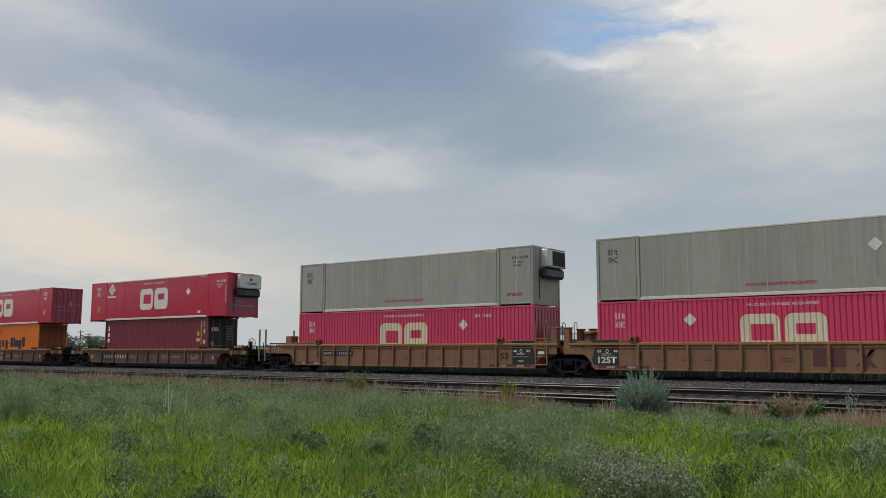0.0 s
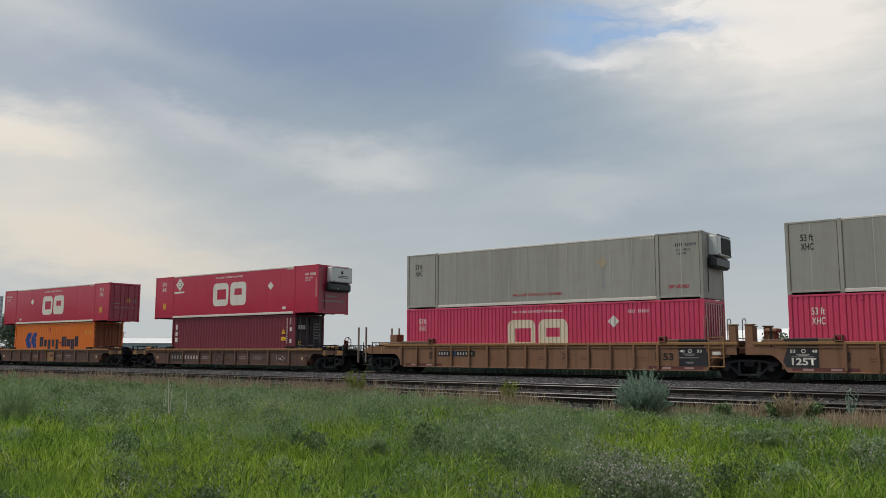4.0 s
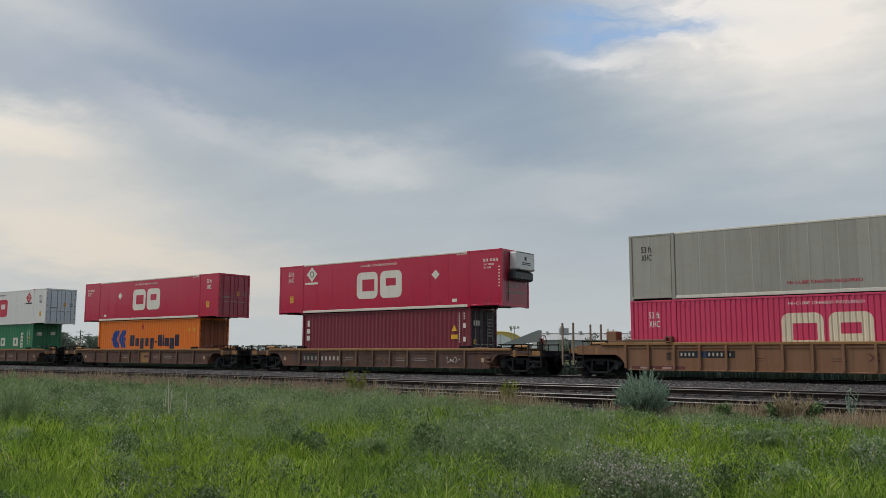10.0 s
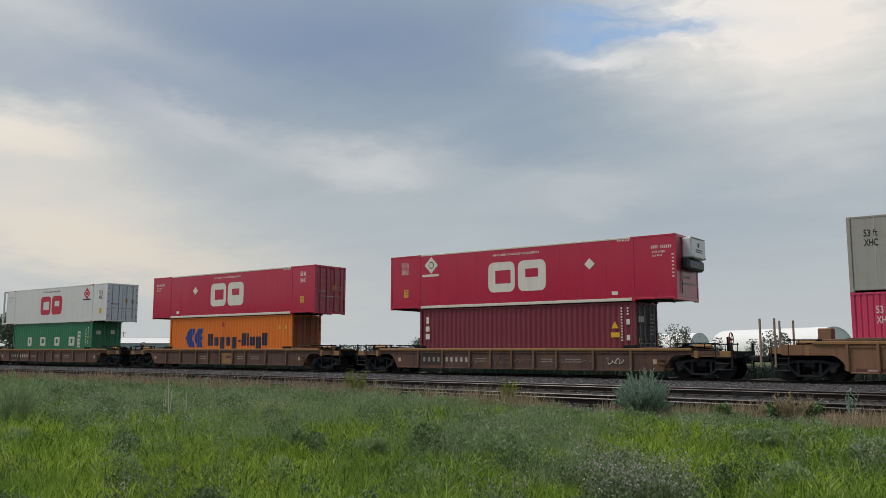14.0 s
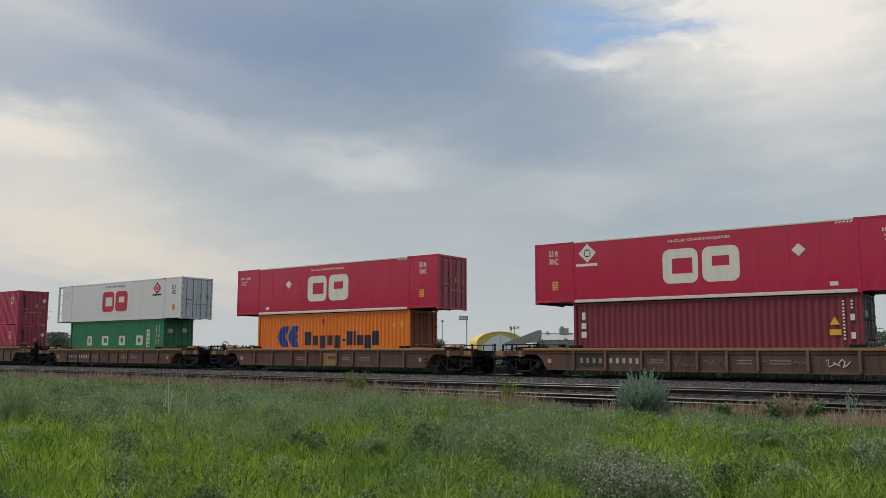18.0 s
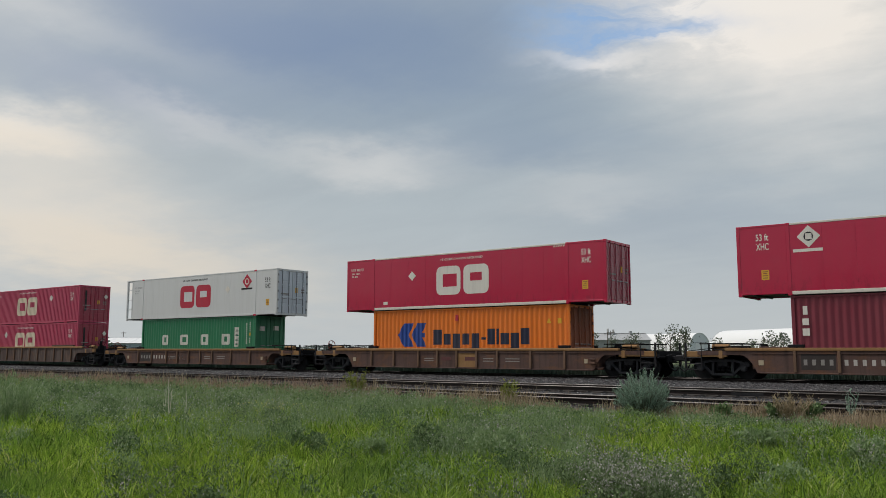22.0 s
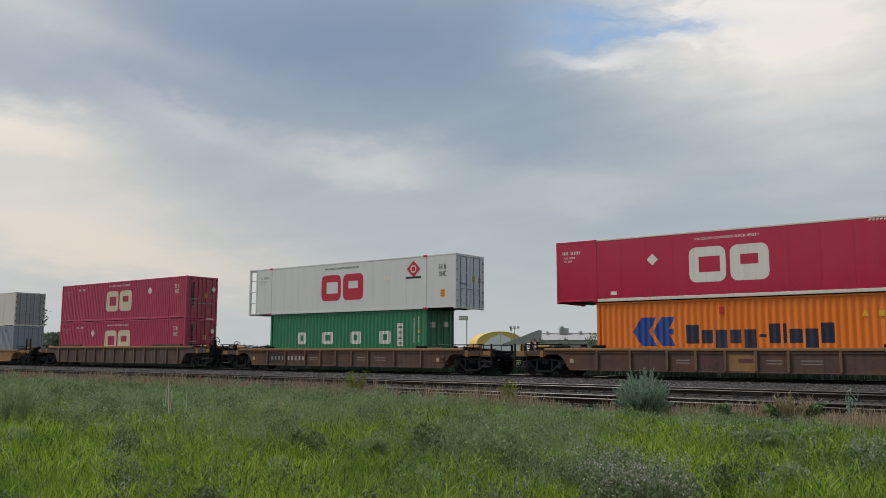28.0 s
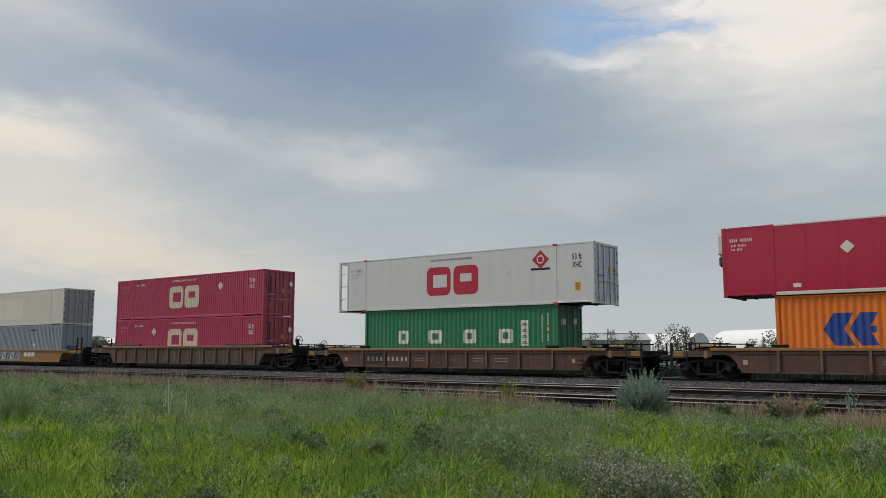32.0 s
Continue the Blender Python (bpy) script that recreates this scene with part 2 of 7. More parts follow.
def rail_steel():
    m, nt, b = material("rail_steel")
    geo = nt.nodes.new("ShaderNodeNewGeometry")
    sep = nt.nodes.new("ShaderNodeSeparateXYZ")
    nt.links.new(geo.outputs["Normal"], sep.inputs[0])
    top = m_(nt, "GREATER_THAN", sep.outputs[2], 0.35)
    tc = nt.nodes.new("ShaderNodeTexCoord").outputs["Object"]
    n = noise_(nt, tc, 2.0, 5, 0.65, stretch=(0.5, 4, 4))
    rust = mix_(nt, n, (0.014, 0.011, 0.011), (0.034, 0.025, 0.023))
    nt.links.new(mix_(nt, top, rust, (0.075, 0.068, 0.064)), b.inputs["Base Color"])
    nt.links.new(m_(nt, "MULTIPLY", top, 0.2), b.inputs["Metallic"])
    nt.links.new(m_(nt, "MULTIPLY_ADD", top, -0.42, 0.78), b.inputs["Roughness"])
    b.inputs["Specular IOR Level"].default_value = 0.2
    bump_(nt, b, noise_(nt, tc, 30, 3), 0.2, 0.004)
    return m


def tie_wood():
    m, nt, b = material("tie_wood")
    tc = nt.nodes.new("ShaderNodeTexCoord").outputs["Object"]
    rnd = nt.nodes.new("ShaderNodeObjectInfo").outputs["Random"]
    g = noise_(nt, tc, 6, 5, 0.7, stretch=(6, 0.6, 6))
    c = mix_(nt, g, (0.014, 0.012, 0.011), (0.07, 0.058, 0.05))
    nt.links.new(mix_(nt, m_(nt, "MULTIPLY", rnd, 0.6), c, (0.045, 0.04, 0.037)), b.inputs["Base Color"])
    b.inputs["Roughness"].default_value = 0.9
    b.inputs["Specular IOR Level"].default_value = 0.12
    bump_(nt, b, g, 0.5, 0.01)
    return m


def gravel_mat(name, islands=False):
    m, nt, b = material(name)
    geo = nt.nodes.new("ShaderNodeNewGeometry")
    if islands:
        r = geo.outputs["Random Per Island"]
    else:
        v = nt.nodes.new("ShaderNodeTexVoronoi")
        nt.links.new(geo.outputs["Position"], v.inputs["Vector"])
        v.inputs["Scale"].default_value = 16
        sep = nt.nodes.new("ShaderNodeSeparateColor")
        nt.links.new(v.outputs["Color"], sep.inputs[0])
        r = sep.outputs[0]
    c = ramp_(nt, r, (0.0, (0.016, 0.016, 0.019)), (0.45, (0.035, 0.035, 0.040)), (0.90, (0.080, 0.079, 0.086)), (1.0, (0.28, 0.28, 0.28)))
    big = noise_(nt, geo.outputs["Position"], 0.35, 3)
    c = mix_(nt, times_(nt, big, 0.28), c, (0.075, 0.068, 0.062))
    # oil, brake dust and the train's shade, painted into the main line's bed
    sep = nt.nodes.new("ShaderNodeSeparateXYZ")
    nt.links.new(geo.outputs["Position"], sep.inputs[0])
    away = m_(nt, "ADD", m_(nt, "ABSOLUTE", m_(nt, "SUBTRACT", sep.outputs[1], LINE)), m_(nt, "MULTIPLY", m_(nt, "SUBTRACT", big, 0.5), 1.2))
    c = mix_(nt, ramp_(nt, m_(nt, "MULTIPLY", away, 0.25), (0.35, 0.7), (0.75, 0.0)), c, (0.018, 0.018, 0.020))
    nt.links.new(c, b.inputs["Base Color"])
    b.inputs["Roughness"].default_value = 0.85
    return m, nt, b, c, geo


def ground_mat():
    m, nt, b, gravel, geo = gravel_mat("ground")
    pos = geo.outputs["Position"]
    sep = nt.nodes.new("ShaderNodeSeparateXYZ")
    nt.links.new(pos, sep.inputs[0])
    y = m_(nt, "ADD", sep.outputs[1], m_(nt, "MULTIPLY", m_(nt, "SUBTRACT", noise_(nt, pos, 0.8, 4), 0.5), 1.6))
    inside = m_(nt, "MULTIPLY", m_(nt, "GREATER_THAN", y, 16.6), m_(nt, "LESS_THAN", y, 38.6))
    n1, n2 = noise_(nt, pos, 0.25, 5, 0.6), noise_(nt, pos, 3.0, 5, 0.65)
    soil = mix_(nt, ramp_(nt, n1, (0.35, 0.0), (0.65, 1.0)), (0.035, 0.050, 0.016), (0.060, 0.075, 0.024))
    soil = mix_(nt, ramp_(nt, n2, (0.45, 0.0), (0.75, 1.0)), soil, (0.075, 0.060, 0.036))
    far = mix_(nt, n1, (0.05, 0.085, 0.025), (0.085, 0.10, 0.04))
    soil = mix_(nt, m_(nt, "GREATER_THAN", y, 60.0), soil, far)
    nt.links.new(mix_(nt, inside, soil, gravel), b.inputs["Base Color"])
    b.inputs["Roughness"].default_value = 0.95
    bump_(nt, b, noise_(nt, pos, 18, 4, 0.7), 0.8, 0.05)
    return m


def leaf_mat(name, stops, through_light=0.35, patch=0.3, patch_col=(0.1, 0.1, 0.05), scale=0.4, drying=0.0):
    """Leaves and blades: each its own tone, with patches over the field, and light that shines through."""
    m, nt, b = material(name)
    geo = nt.nodes.new("ShaderNodeNewGeometry")
    c = ramp_(nt, geo.outputs["Random Per Island"], *stops)
    n = noise_(nt, geo.outputs["Position"], scale, 4, 0.6)
    c = mix_(nt, times_(nt, ramp_(nt, n, (0.4, 0.0), (0.65, 1.0)), patch), c, patch_col)
    if drying:
        wide = noise_(nt, geo.outputs["Position"], 0.33, 3, 0.5)
        c = mix_(nt, 1.0, c, mix_(nt, ramp_(nt, wide, (0.36, 0.0), (0.62, 1.0)), (0.80, 0.86, 0.88), (1.25, 1.16, 0.94)), "MULTIPLY")
        sep = nt.nodes.new("ShaderNodeSeparateXYZ")
        nt.links.new(geo.outputs["Position"], sep.inputs[0])
        edge = m_(nt, "ADD", sep.outputs[1], m_(nt, "MULTIPLY", noise_(nt, geo.outputs["Position"], 0.9, 4), 3.0))
        edge = m_(nt, "MULTIPLY", m_(nt, "SUBTRACT", edge, 15.4), 0.5)
        c = mix_(nt, times_(nt, ramp_(nt, edge, (0.0, 0.0), (1.0, 1.0)), drying), c, (0.27, 0.235, 0.13))
    nt.links.new(c, b.inputs["Base Color"])
    b.inputs["Roughness"].default_value = 0.6
    b.inputs["Specular IOR Level"].default_value = 0.25
    tr = nt.nodes.new("ShaderNodeBsdfTranslucent")
    nt.links.new(c, tr.inputs[0])
    mx = nt.nodes.new("ShaderNodeMixShader")
    mx.inputs[0].default_value = through_light
    nt.links.new(b.outputs[0], mx.inputs[1])
    nt.links.new(tr.outputs[0], mx.inputs[2])
    nt.links.new(mx.outputs[0], nt.nodes["Material Output"].inputs[0])
    return m


RAIL_STEEL, TIE = rail_steel(), tie_wood()
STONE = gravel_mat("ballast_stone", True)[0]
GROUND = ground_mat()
GRASS = leaf_mat("grass_blade", ((0.0, (0.026, 0.056, 0.010)), (0.35, (0.150, 0.275, 0.030)), (0.78, (0.355, 0.525, 0.072)), (0.95, (0.47, 0.59, 0.14)), (1.0, (0.60, 0.58, 0.33))), 0.45, 0.45, (0.10, 0.17, 0.042), 1.1, 0.55)
WEED = leaf_mat("weed_leaf", ((0.0, (0.13, 0.21, 0.082)), (0.6, (0.255, 0.355, 0.165)), (1.0, (0.43, 0.51, 0.33))), 0.45, 0.4, (0.20, 0.28, 0.10), 0.9)
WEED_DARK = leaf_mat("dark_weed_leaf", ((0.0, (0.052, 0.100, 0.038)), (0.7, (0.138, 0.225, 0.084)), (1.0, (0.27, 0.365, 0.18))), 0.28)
WEED_MID = leaf_mat("weed_stem_leaf", ((0.0, (0.09, 0.145, 0.06)), (0.6, (0.195, 0.275, 0.125)), (1.0, (0.35, 0.42, 0.26))), 0.4)
WHITE_BLOOM = leaf_mat("white_bloom", ((0.0, (0.30, 0.31, 0.28)), (1.0, (0.64, 0.64, 0.60))), 0.2, 0.0)
YELLOW_BLOOM = leaf_mat("yellow_bloom", ((0.0, (0.62, 0.56, 0.12)), (1.0, (0.80, 0.78, 0.32))), 0.2, 0.0)
BLOOM = leaf_mat("lilac_bloom", ((0.0, (0.24, 0.25, 0.20)), (0.6, (0.40, 0.37, 0.365)), (1.0, (0.66, 0.60, 0.60))), 0.3, 0.3, (0.28, 0.29, 0.21), 6)
STRAW = leaf_mat("dry_grass", ((0.0, (0.23, 0.165, 0.10)), (0.6, (0.38, 0.29, 0.19)), (1.0, (0.56, 0.46, 0.33))), 0.3, 0.25, (0.18, 0.19, 0.08))
PALE_STALK = leaf_mat("pale_stalk", ((0.0, (0.52, 0.52, 0.40)), (1.0, (0.68, 0.66, 0.54))), 0.2)
YELLOW_WEED = leaf_mat("yellow_green_weed", ((0.0, (0.12, 0.16, 0.03)), (1.0, (0.30, 0.32, 0.05))), 0.35)
SAGE = leaf_mat("sage_leaf", ((0.0, (0.12, 0.20, 0.14)), (0.6, (0.29, 0.42, 0.32)), (1.0, (0.54, 0.66, 0.54))), 0.35, 0.25, (0.12, 0.19, 0.13), 3)
# leaf greens paled and blued: the air's haze is mixed into them
HAZED_TREE_LEAF = leaf_mat("hazed_tree_leaf", ((0.0, (0.115, 0.155, 0.13)), (0.7, (0.175, 0.225, 0.185)), (1.0, (0.24, 0.285, 0.22))), 0.3)
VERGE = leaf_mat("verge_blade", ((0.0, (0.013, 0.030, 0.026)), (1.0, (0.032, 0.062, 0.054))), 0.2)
SAPLING_LEAF = leaf_mat("sapling_leaf", ((0.0, (0.09, 0.115, 0.085)), (1.0, (0.20, 0.235, 0.17))), 0.3)
NEEDLES = leaf_mat("spruce_needles", ((0.0, (0.04, 0.06, 0.05)), (1.0, (0.085, 0.115, 0.09))), 0.1)
BARK = paint("bark", (0.10, 0.08, 0.06), 0.9, 0.4, spec=0.2)


# ---------------------------------------------------------------- geometry helpers
class Geo:
    """Gathers the faces of one mesh."""

    def __init__(self):
        self.v, self.f = [], []

    def add(self, verts, faces):
        n = len(self.v)
        self.v.extend(tuple(p) for p in verts)
        self.f.extend(tuple(i + n for i in f) for f in faces)
        return self

    def box(self, x0, x1, y0, y1, z0, z1, c=0.0):
        if c <= 0:
            v = [(x, y, z) for z in (z0, z1) for y in (y0, y1) for x in (x0, x1)]
            return self.add(v, [(0, 2, 3, 1), (4, 5, 7, 6), (0, 1, 5, 4), (1, 3, 7, 5), (3, 2, 6, 7), (2, 0, 4, 6)])
        c = min(c, (x1 - x0) * 0.45, (y1 - y0) * 0.45, (z1 - z0) * 0.45)
        xs, ys, zs = (x0, x1), (y0, y1), (z0, z1)
        v, idx = [], {}
        for i in (0, 1):
            for j in (0, 1):
                for k in (0, 1):
                    for a in range(3):
                        p = [xs[i], ys[j], zs[k]]
                        s = [1 - 2 * i, 1 - 2 * j, 1 - 2 * k]
                        for b in range(3):
                            if b != a:
                                p[b] += s[b] * c
                        idx[(i, j, k, a)] = len(v)
                        v.append(p)
        f = []
        q = ((0, 0), (1, 0), (1, 1), (0, 1))
        for i in (0, 1):
            for a in range(3):
                loop = []
                for s, t in q:
                    key = [0, 0, 0]
                    key[a], key[(a + 1) % 3], key[(a + 2) % 3] = i, s, t
                    loop.append(idx[(*key, a)])
                f.append(tuple(loop if i else loop[::-1]))
        for a in range(3):
            b, d = (a + 1) % 3, (a + 2) % 3
            for s in (0, 1):
                for t in (0, 1):
                    lo, hi = [0, 0, 0], [0, 0, 0]
                    lo[b], lo[d], hi[b], hi[d], hi[a] = s, t, s, t, 1
                    loop = [idx[(*lo, b)], idx[(*hi, b)], idx[(*hi, d)], idx[(*lo, d)]]
                    f.append(tuple(loop if (s + t) % 2 else loop[::-1]))
        for i in (0, 1):
            for j in (0, 1):
                for k in (0, 1):
                    loop = [idx[(i, j, k, a)] for a in range(3)]
                    f.append(tuple(loop if (i + j + k) % 2 else loop[::-1]))
        return self.add(v, f)

    def prism(self, poly, a, b, axis="y"):
        """A polygon pushed out between a and b: axis y takes (x, z), x takes (y, z), z takes (x, y)."""
        def at(p, d):
            return {"y": (p[0], d, p[1]), "x": (d, p[0], p[1]), "z": (p[0], p[1], d)}[axis]
        n = len(poly)
        v = [at(p, a) for p in poly] + [at(p, b) for p in poly]
        f = [tuple(range(n)), tuple(range(2 * n - 1, n - 1, -1))]
        f += [((i + 1) % n, i, n + i, n + (i + 1) % n) for i in range(n)]
        return self.add(v, f)

    def rod(self, a, b, r, n=8, r2=None):
        a, b = Vector(a), Vector(b)
        r2 = r if r2 is None else r2
        w = (b - a).normalized()
        u = w.orthogonal().normalized()
        t = w.cross(u)
        ring = [(math.cos(2 * math.pi * i / n), math.sin(2 * math.pi * i / n)) for i in range(n)]
        v = [a + (u * c + t * s) * r for c, s in ring] + [b + (u * c + t * s) * r2 for c, s in ring]
        f = [tuple(range(n - 1, -1, -1)), tuple(range(n, 2 * n))]
        f += [(i, (i + 1) % n, n + (i + 1) % n, n + i) for i in range(n)]
        return self.add(v, f)

    def pipe(self, pts, r, n=6):
        """A bent tube through the points, one skin."""
        pts = [Vector(p) for p in pts]
        v, f = [], []
        u = (pts[1] - pts[0]).orthogonal().normalized()
        for i, p in enumerate(pts):
            w = (pts[min(i + 1, len(pts) - 1)] - pts[max(i - 1, 0)]).normalized()
            u = (u - w * u.dot(w)).normalized()
            t = w.cross(u)
            v += [p + (u * math.cos(6.28319 * k / n) + t * math.sin(6.28319 * k / n)) * r for k in range(n)]
            if i:
                f += [((i - 1) * n + k, (i - 1) * n + (k + 1) % n, i * n + (k + 1) % n, i * n + k) for k in range(n)]
        f += [tuple(range(n - 1, -1, -1)), tuple(range((len(pts) - 1) * n, len(pts) * n))]
        return self.add(v, f)

    def lathe(self, c, prof, n=10):
        """A turned body on an upright axis: prof gives (radius, z)."""
        v = [(c[0] + r * math.cos(6.28319 * k / n), c[1] + r * math.sin(6.28319 * k / n), c[2] + z) for r, z in prof for k in range(n)]
        f = [(i * n + k, i * n + (k + 1) % n, (i + 1) * n + (k + 1) % n, (i + 1) * n + k) for i in range(len(prof) - 1) for k in range(n)]
        f += [tuple(range(n - 1, -1, -1)), tuple(range((len(prof) - 1) * n, len(prof) * n))]
        return self.add(v, f)

    def ring(self, c, radius, r, axis="x", n=20, m=6):
        v, f = [], []
        for i in range(n):
            a = 2 * math.pi * i / n
            for j in range(m):
                b = 2 * math.pi * j / m
                d, h = radius + r * math.cos(b), r * math.sin(b)
                p = (h, d * math.cos(a), d * math.sin(a)) if axis == "x" else (d * math.cos(a), h, d * math.sin(a))
                v.append((c[0] + p[0], c[1] + p[1], c[2] + p[2]))
                f.append((i * m + j, ((i + 1) % n) * m + j, ((i + 1) % n) * m + (j + 1) % m, i * m + (j + 1) % m))
        return self.add(v, f)

    def mesh(self, name, mat, smooth=35):
        me = bpy.data.meshes.new(name)
        me.from_pydata(self.v, [], self.f)
        if mat:
            me.materials.append(mat)
        bm = bmesh.new()
        bm.from_mesh(me)
        bmesh.ops.recalc_face_normals(bm, faces=bm.faces)
        bm.to_mesh(me)
        bm.free()
        if smooth:
            me.polygons.foreach_set("use_smooth", [True] * len(me.polygons))
            me.set_sharp_from_angle(angle=radians(smooth))
        return me


def part(name, geo, mat, parent, label="", at=None):
    """One mesh object under a thing or a part. geo: a Geo, or a mesh to share."""
    me = geo if isinstance(geo, bpy.types.Mesh) else geo.mesh(name, mat)
    ob = new(name, me)
    ob.parent = parent
    if at is not None:
        ob.matrix_basis = at
    if label:
        tagged(ob, label)
    return ob


def thing(name, label, category, at=None, group="", kind=""):
    ob = new(name)
    ob.empty_display_size = 0.3
    if at is not None:
        ob.matrix_basis = at
    return tagged(ob, label, category, group, kind)


def solid(name, geo, mat, label, category, at=None, group="", kind="", smooth=35):
    """A thing or a piece of the setting that is one mesh."""
    me = geo if isinstance(geo, bpy.types.Mesh) else geo.mesh(name, mat, smooth)
    ob = new(name, me)
    if at is not None:
        ob.matrix_basis = at
    return tagged(ob, label, category, group, kind)


def cloud_mesh(name, verts, sizes, mat):
    """A mesh from arrays: verts (n, 3), faces in order over the vertices, each of the given size."""
    me = bpy.data.meshes.new(name)
    verts = np.asarray(verts, np.float32)
    loops, sizes = sizes
    me.vertices.add(len(verts))
    me.vertices.foreach_set("co", verts.ravel())
    me.loops.add(len(loops))
    me.loops.foreach_set("vertex_index", np.asarray(loops, np.int32))
    me.polygons.add(len(sizes))
    sizes = np.asarray(sizes, np.int32)
    me.polygons.foreach_set("loop_start", np.concatenate(([0], np.cumsum(sizes)[:-1])).astype(np.int32))
    me.update(calc_edges=True)
    me.validate()
    me.materials.append(mat)
    return me


def text_mesh(words, height, width, x, z, y, mat, bold=0.012):
    """Words as a thin mesh standing on the near side, centred on x and z."""
    cu = bpy.data.curves.new("words", "FONT")
    cu.body, cu.extrude, cu.align_x, cu.align_y, cu.offset = words, 0.0, "CENTER", "CENTER", bold
    ob = bpy.data.objects.new("words", cu)
    scene.collection.objects.link(ob)
    bpy.context.view_layer.update()
    me = bpy.data.meshes.new_from_object(ob.evaluated_get(bpy.context.evaluated_depsgraph_get()))
    bpy.data.objects.remove(ob)
    bpy.data.curves.remove(cu)
    co = np.empty(len(me.vertices) * 3, np.float32)
    me.vertices.foreach_get("co", co)
    co = co.reshape(-1, 3)
    lo, hi = co.min(0), co.max(0)
    u = (co[:, 0] - (lo[0] + hi[0]) / 2) * (width / (hi[0] - lo[0]))
    v = (co[:, 1] - (lo[1] + hi[1]) / 2) * (height / (hi[1] - lo[1]))
    out = np.stack([x + u, np.full_like(u, y), z + v], 1)
    me.vertices.foreach_set("co", out.astype(np.float32).ravel())
    me.materials.clear()
    me.materials.append(mat)
    me.name = "lettering"
    me.update()
    return me


# ---------------------------------------------------------------- the train's way
WAY = (-59.407, -57.351, -55.289, -53.215, -51.129, -49.027, -46.91, -44.779, -42.638, -40.482, -38.302, -36.094, -33.863, -31.62, -29.373, -27.124, -24.863, -22.577,
       -20.255, -17.895, -15.497, -13.072, -10.641, -8.236, -5.882, -3.588, -1.358, 0.811, 2.924, 4.981, 6.976, 8.902, 10.758)


def run(t):
    """How far the train has come at t seconds (smooth through WAY, one value a second)."""
    i = min(max(int(math.floor(t)), 0), len(WAY) - 2)
    u = t - i
    p1, p2 = WAY[i], WAY[i + 1]
    p0 = WAY[i - 1] if i else 2 * p1 - p2
    p3 = WAY[i + 2] if i + 2 < len(WAY) else 2 * p2 - p1
    return 0.5 * (2 * p1 + (p2 - p0) * u + (2 * p0 - 5 * p1 + 4 * p2 - p3) * u * u + (3 * p1 - p0 - 3 * p2 + p3) * u ** 3)


ROLLING = []       # (thing, place along the train, height over the rail)
WHEELS = []        # (wheelset, place in its bogie, radius)


# ---------------------------------------------------------------- containers
class Corrugation:
    """The near side's y over x for a corrugated wall: crests, slopes and troughs as shares of the pitch."""

    def __init__(self, half, pitch=0.278, depth=0.046, crest=0.26, slope=0.24):
        self.half, self.pitch, self.depth = half, pitch, depth
        self.folds = (0.0, crest, crest + slope, 1.0 - slope)

    def __call__(self, x):
        _, a, b, c = self.folds
        u = (x / self.pitch) % 1.0
        d = 0.0 if u < a else (u - a) / (b - a) if u < b else 1.0 if u < c else (1.0 - u) / (1.0 - c)
        return -self.half + 0.014 + self.depth * d


def breaks(x0, x1, wall=None, step=None):
    xs = {round(x0, 4), round(x1, 4)}
    pitch, folds = (wall.pitch, wall.folds) if isinstance(wall, Corrugation) else (0.278, (0, 0.26, 0.50, 0.76))
    i = math.floor(x0 / pitch)
    while i * pitch < x1:
        for u in folds:
            if x0 < (i + u) * pitch < x1:
                xs.add(round((i + u) * pitch, 4))
        i += 1
    if step:
        k = x0
        while k < x1:
            xs.add(round(k, 4))
            k += step
    return sorted(xs)


def sheet(x0, x1, z0, z1, yf, sign=1, thick=0.02, step=None):
    """A folded sheet of steel standing along x."""
    g = Geo()
    xs = breaks(x0, x1, yf)
    n = len(xs)
    v = [(x, sign * yf(x), z) for z in (z0, z1) for x in xs] + [(x, sign * (yf(x) + thick), z) for z in (z0, z1) for x in xs]
    f = []
    for i in range(n - 1):
        f += [(i, i + 1, n + i + 1, n + i), (2 * n + i, 3 * n + i, 3 * n + i + 1, 2 * n + i + 1),
              (n + i, n + i + 1, 3 * n + i + 1, 3 * n + i), (i, 2 * n + i, 2 * n + i + 1, i + 1)]
    f += [(0, n, 3 * n, 2 * n), (n - 1, 3 * n - 1, 4 * n - 1, 2 * n - 1)]
    return g.add(v, f)


def painted(shape, x0, x1, yf, lift=0.004, step=0.03):
    """A painted shape that follows the wall. shape(x) gives its levels from below and which bands between them are painted."""
    g = Geo()
    xs = breaks(x0, x1, yf, step)
    seen = {}

    def vert(x, z):
        key = (x, round(z, 4))
        if key not in seen:
            seen[key] = len(g.v)
            g.v.append((x, yf(x) - lift, z))
        return seen[key]
    for a, b in zip(xs, xs[1:]):
        la, lb, on = shape(a)[0], shape(b)[0], shape((a + b) / 2)[1]
        for k, o in enumerate(on):
            if o:
                loop = [vert(a, la[k]), vert(b, lb[k]), vert(b, lb[k + 1]), vert(a, la[k + 1])]
                loop = [v for i, v in enumerate(loop) if v != loop[i - 1]]
                if len(loop) > 2:
                    g.f.append(tuple(loop))
    return g


def band(z0, z1):
    return lambda x: ((z0, z1), (True,))


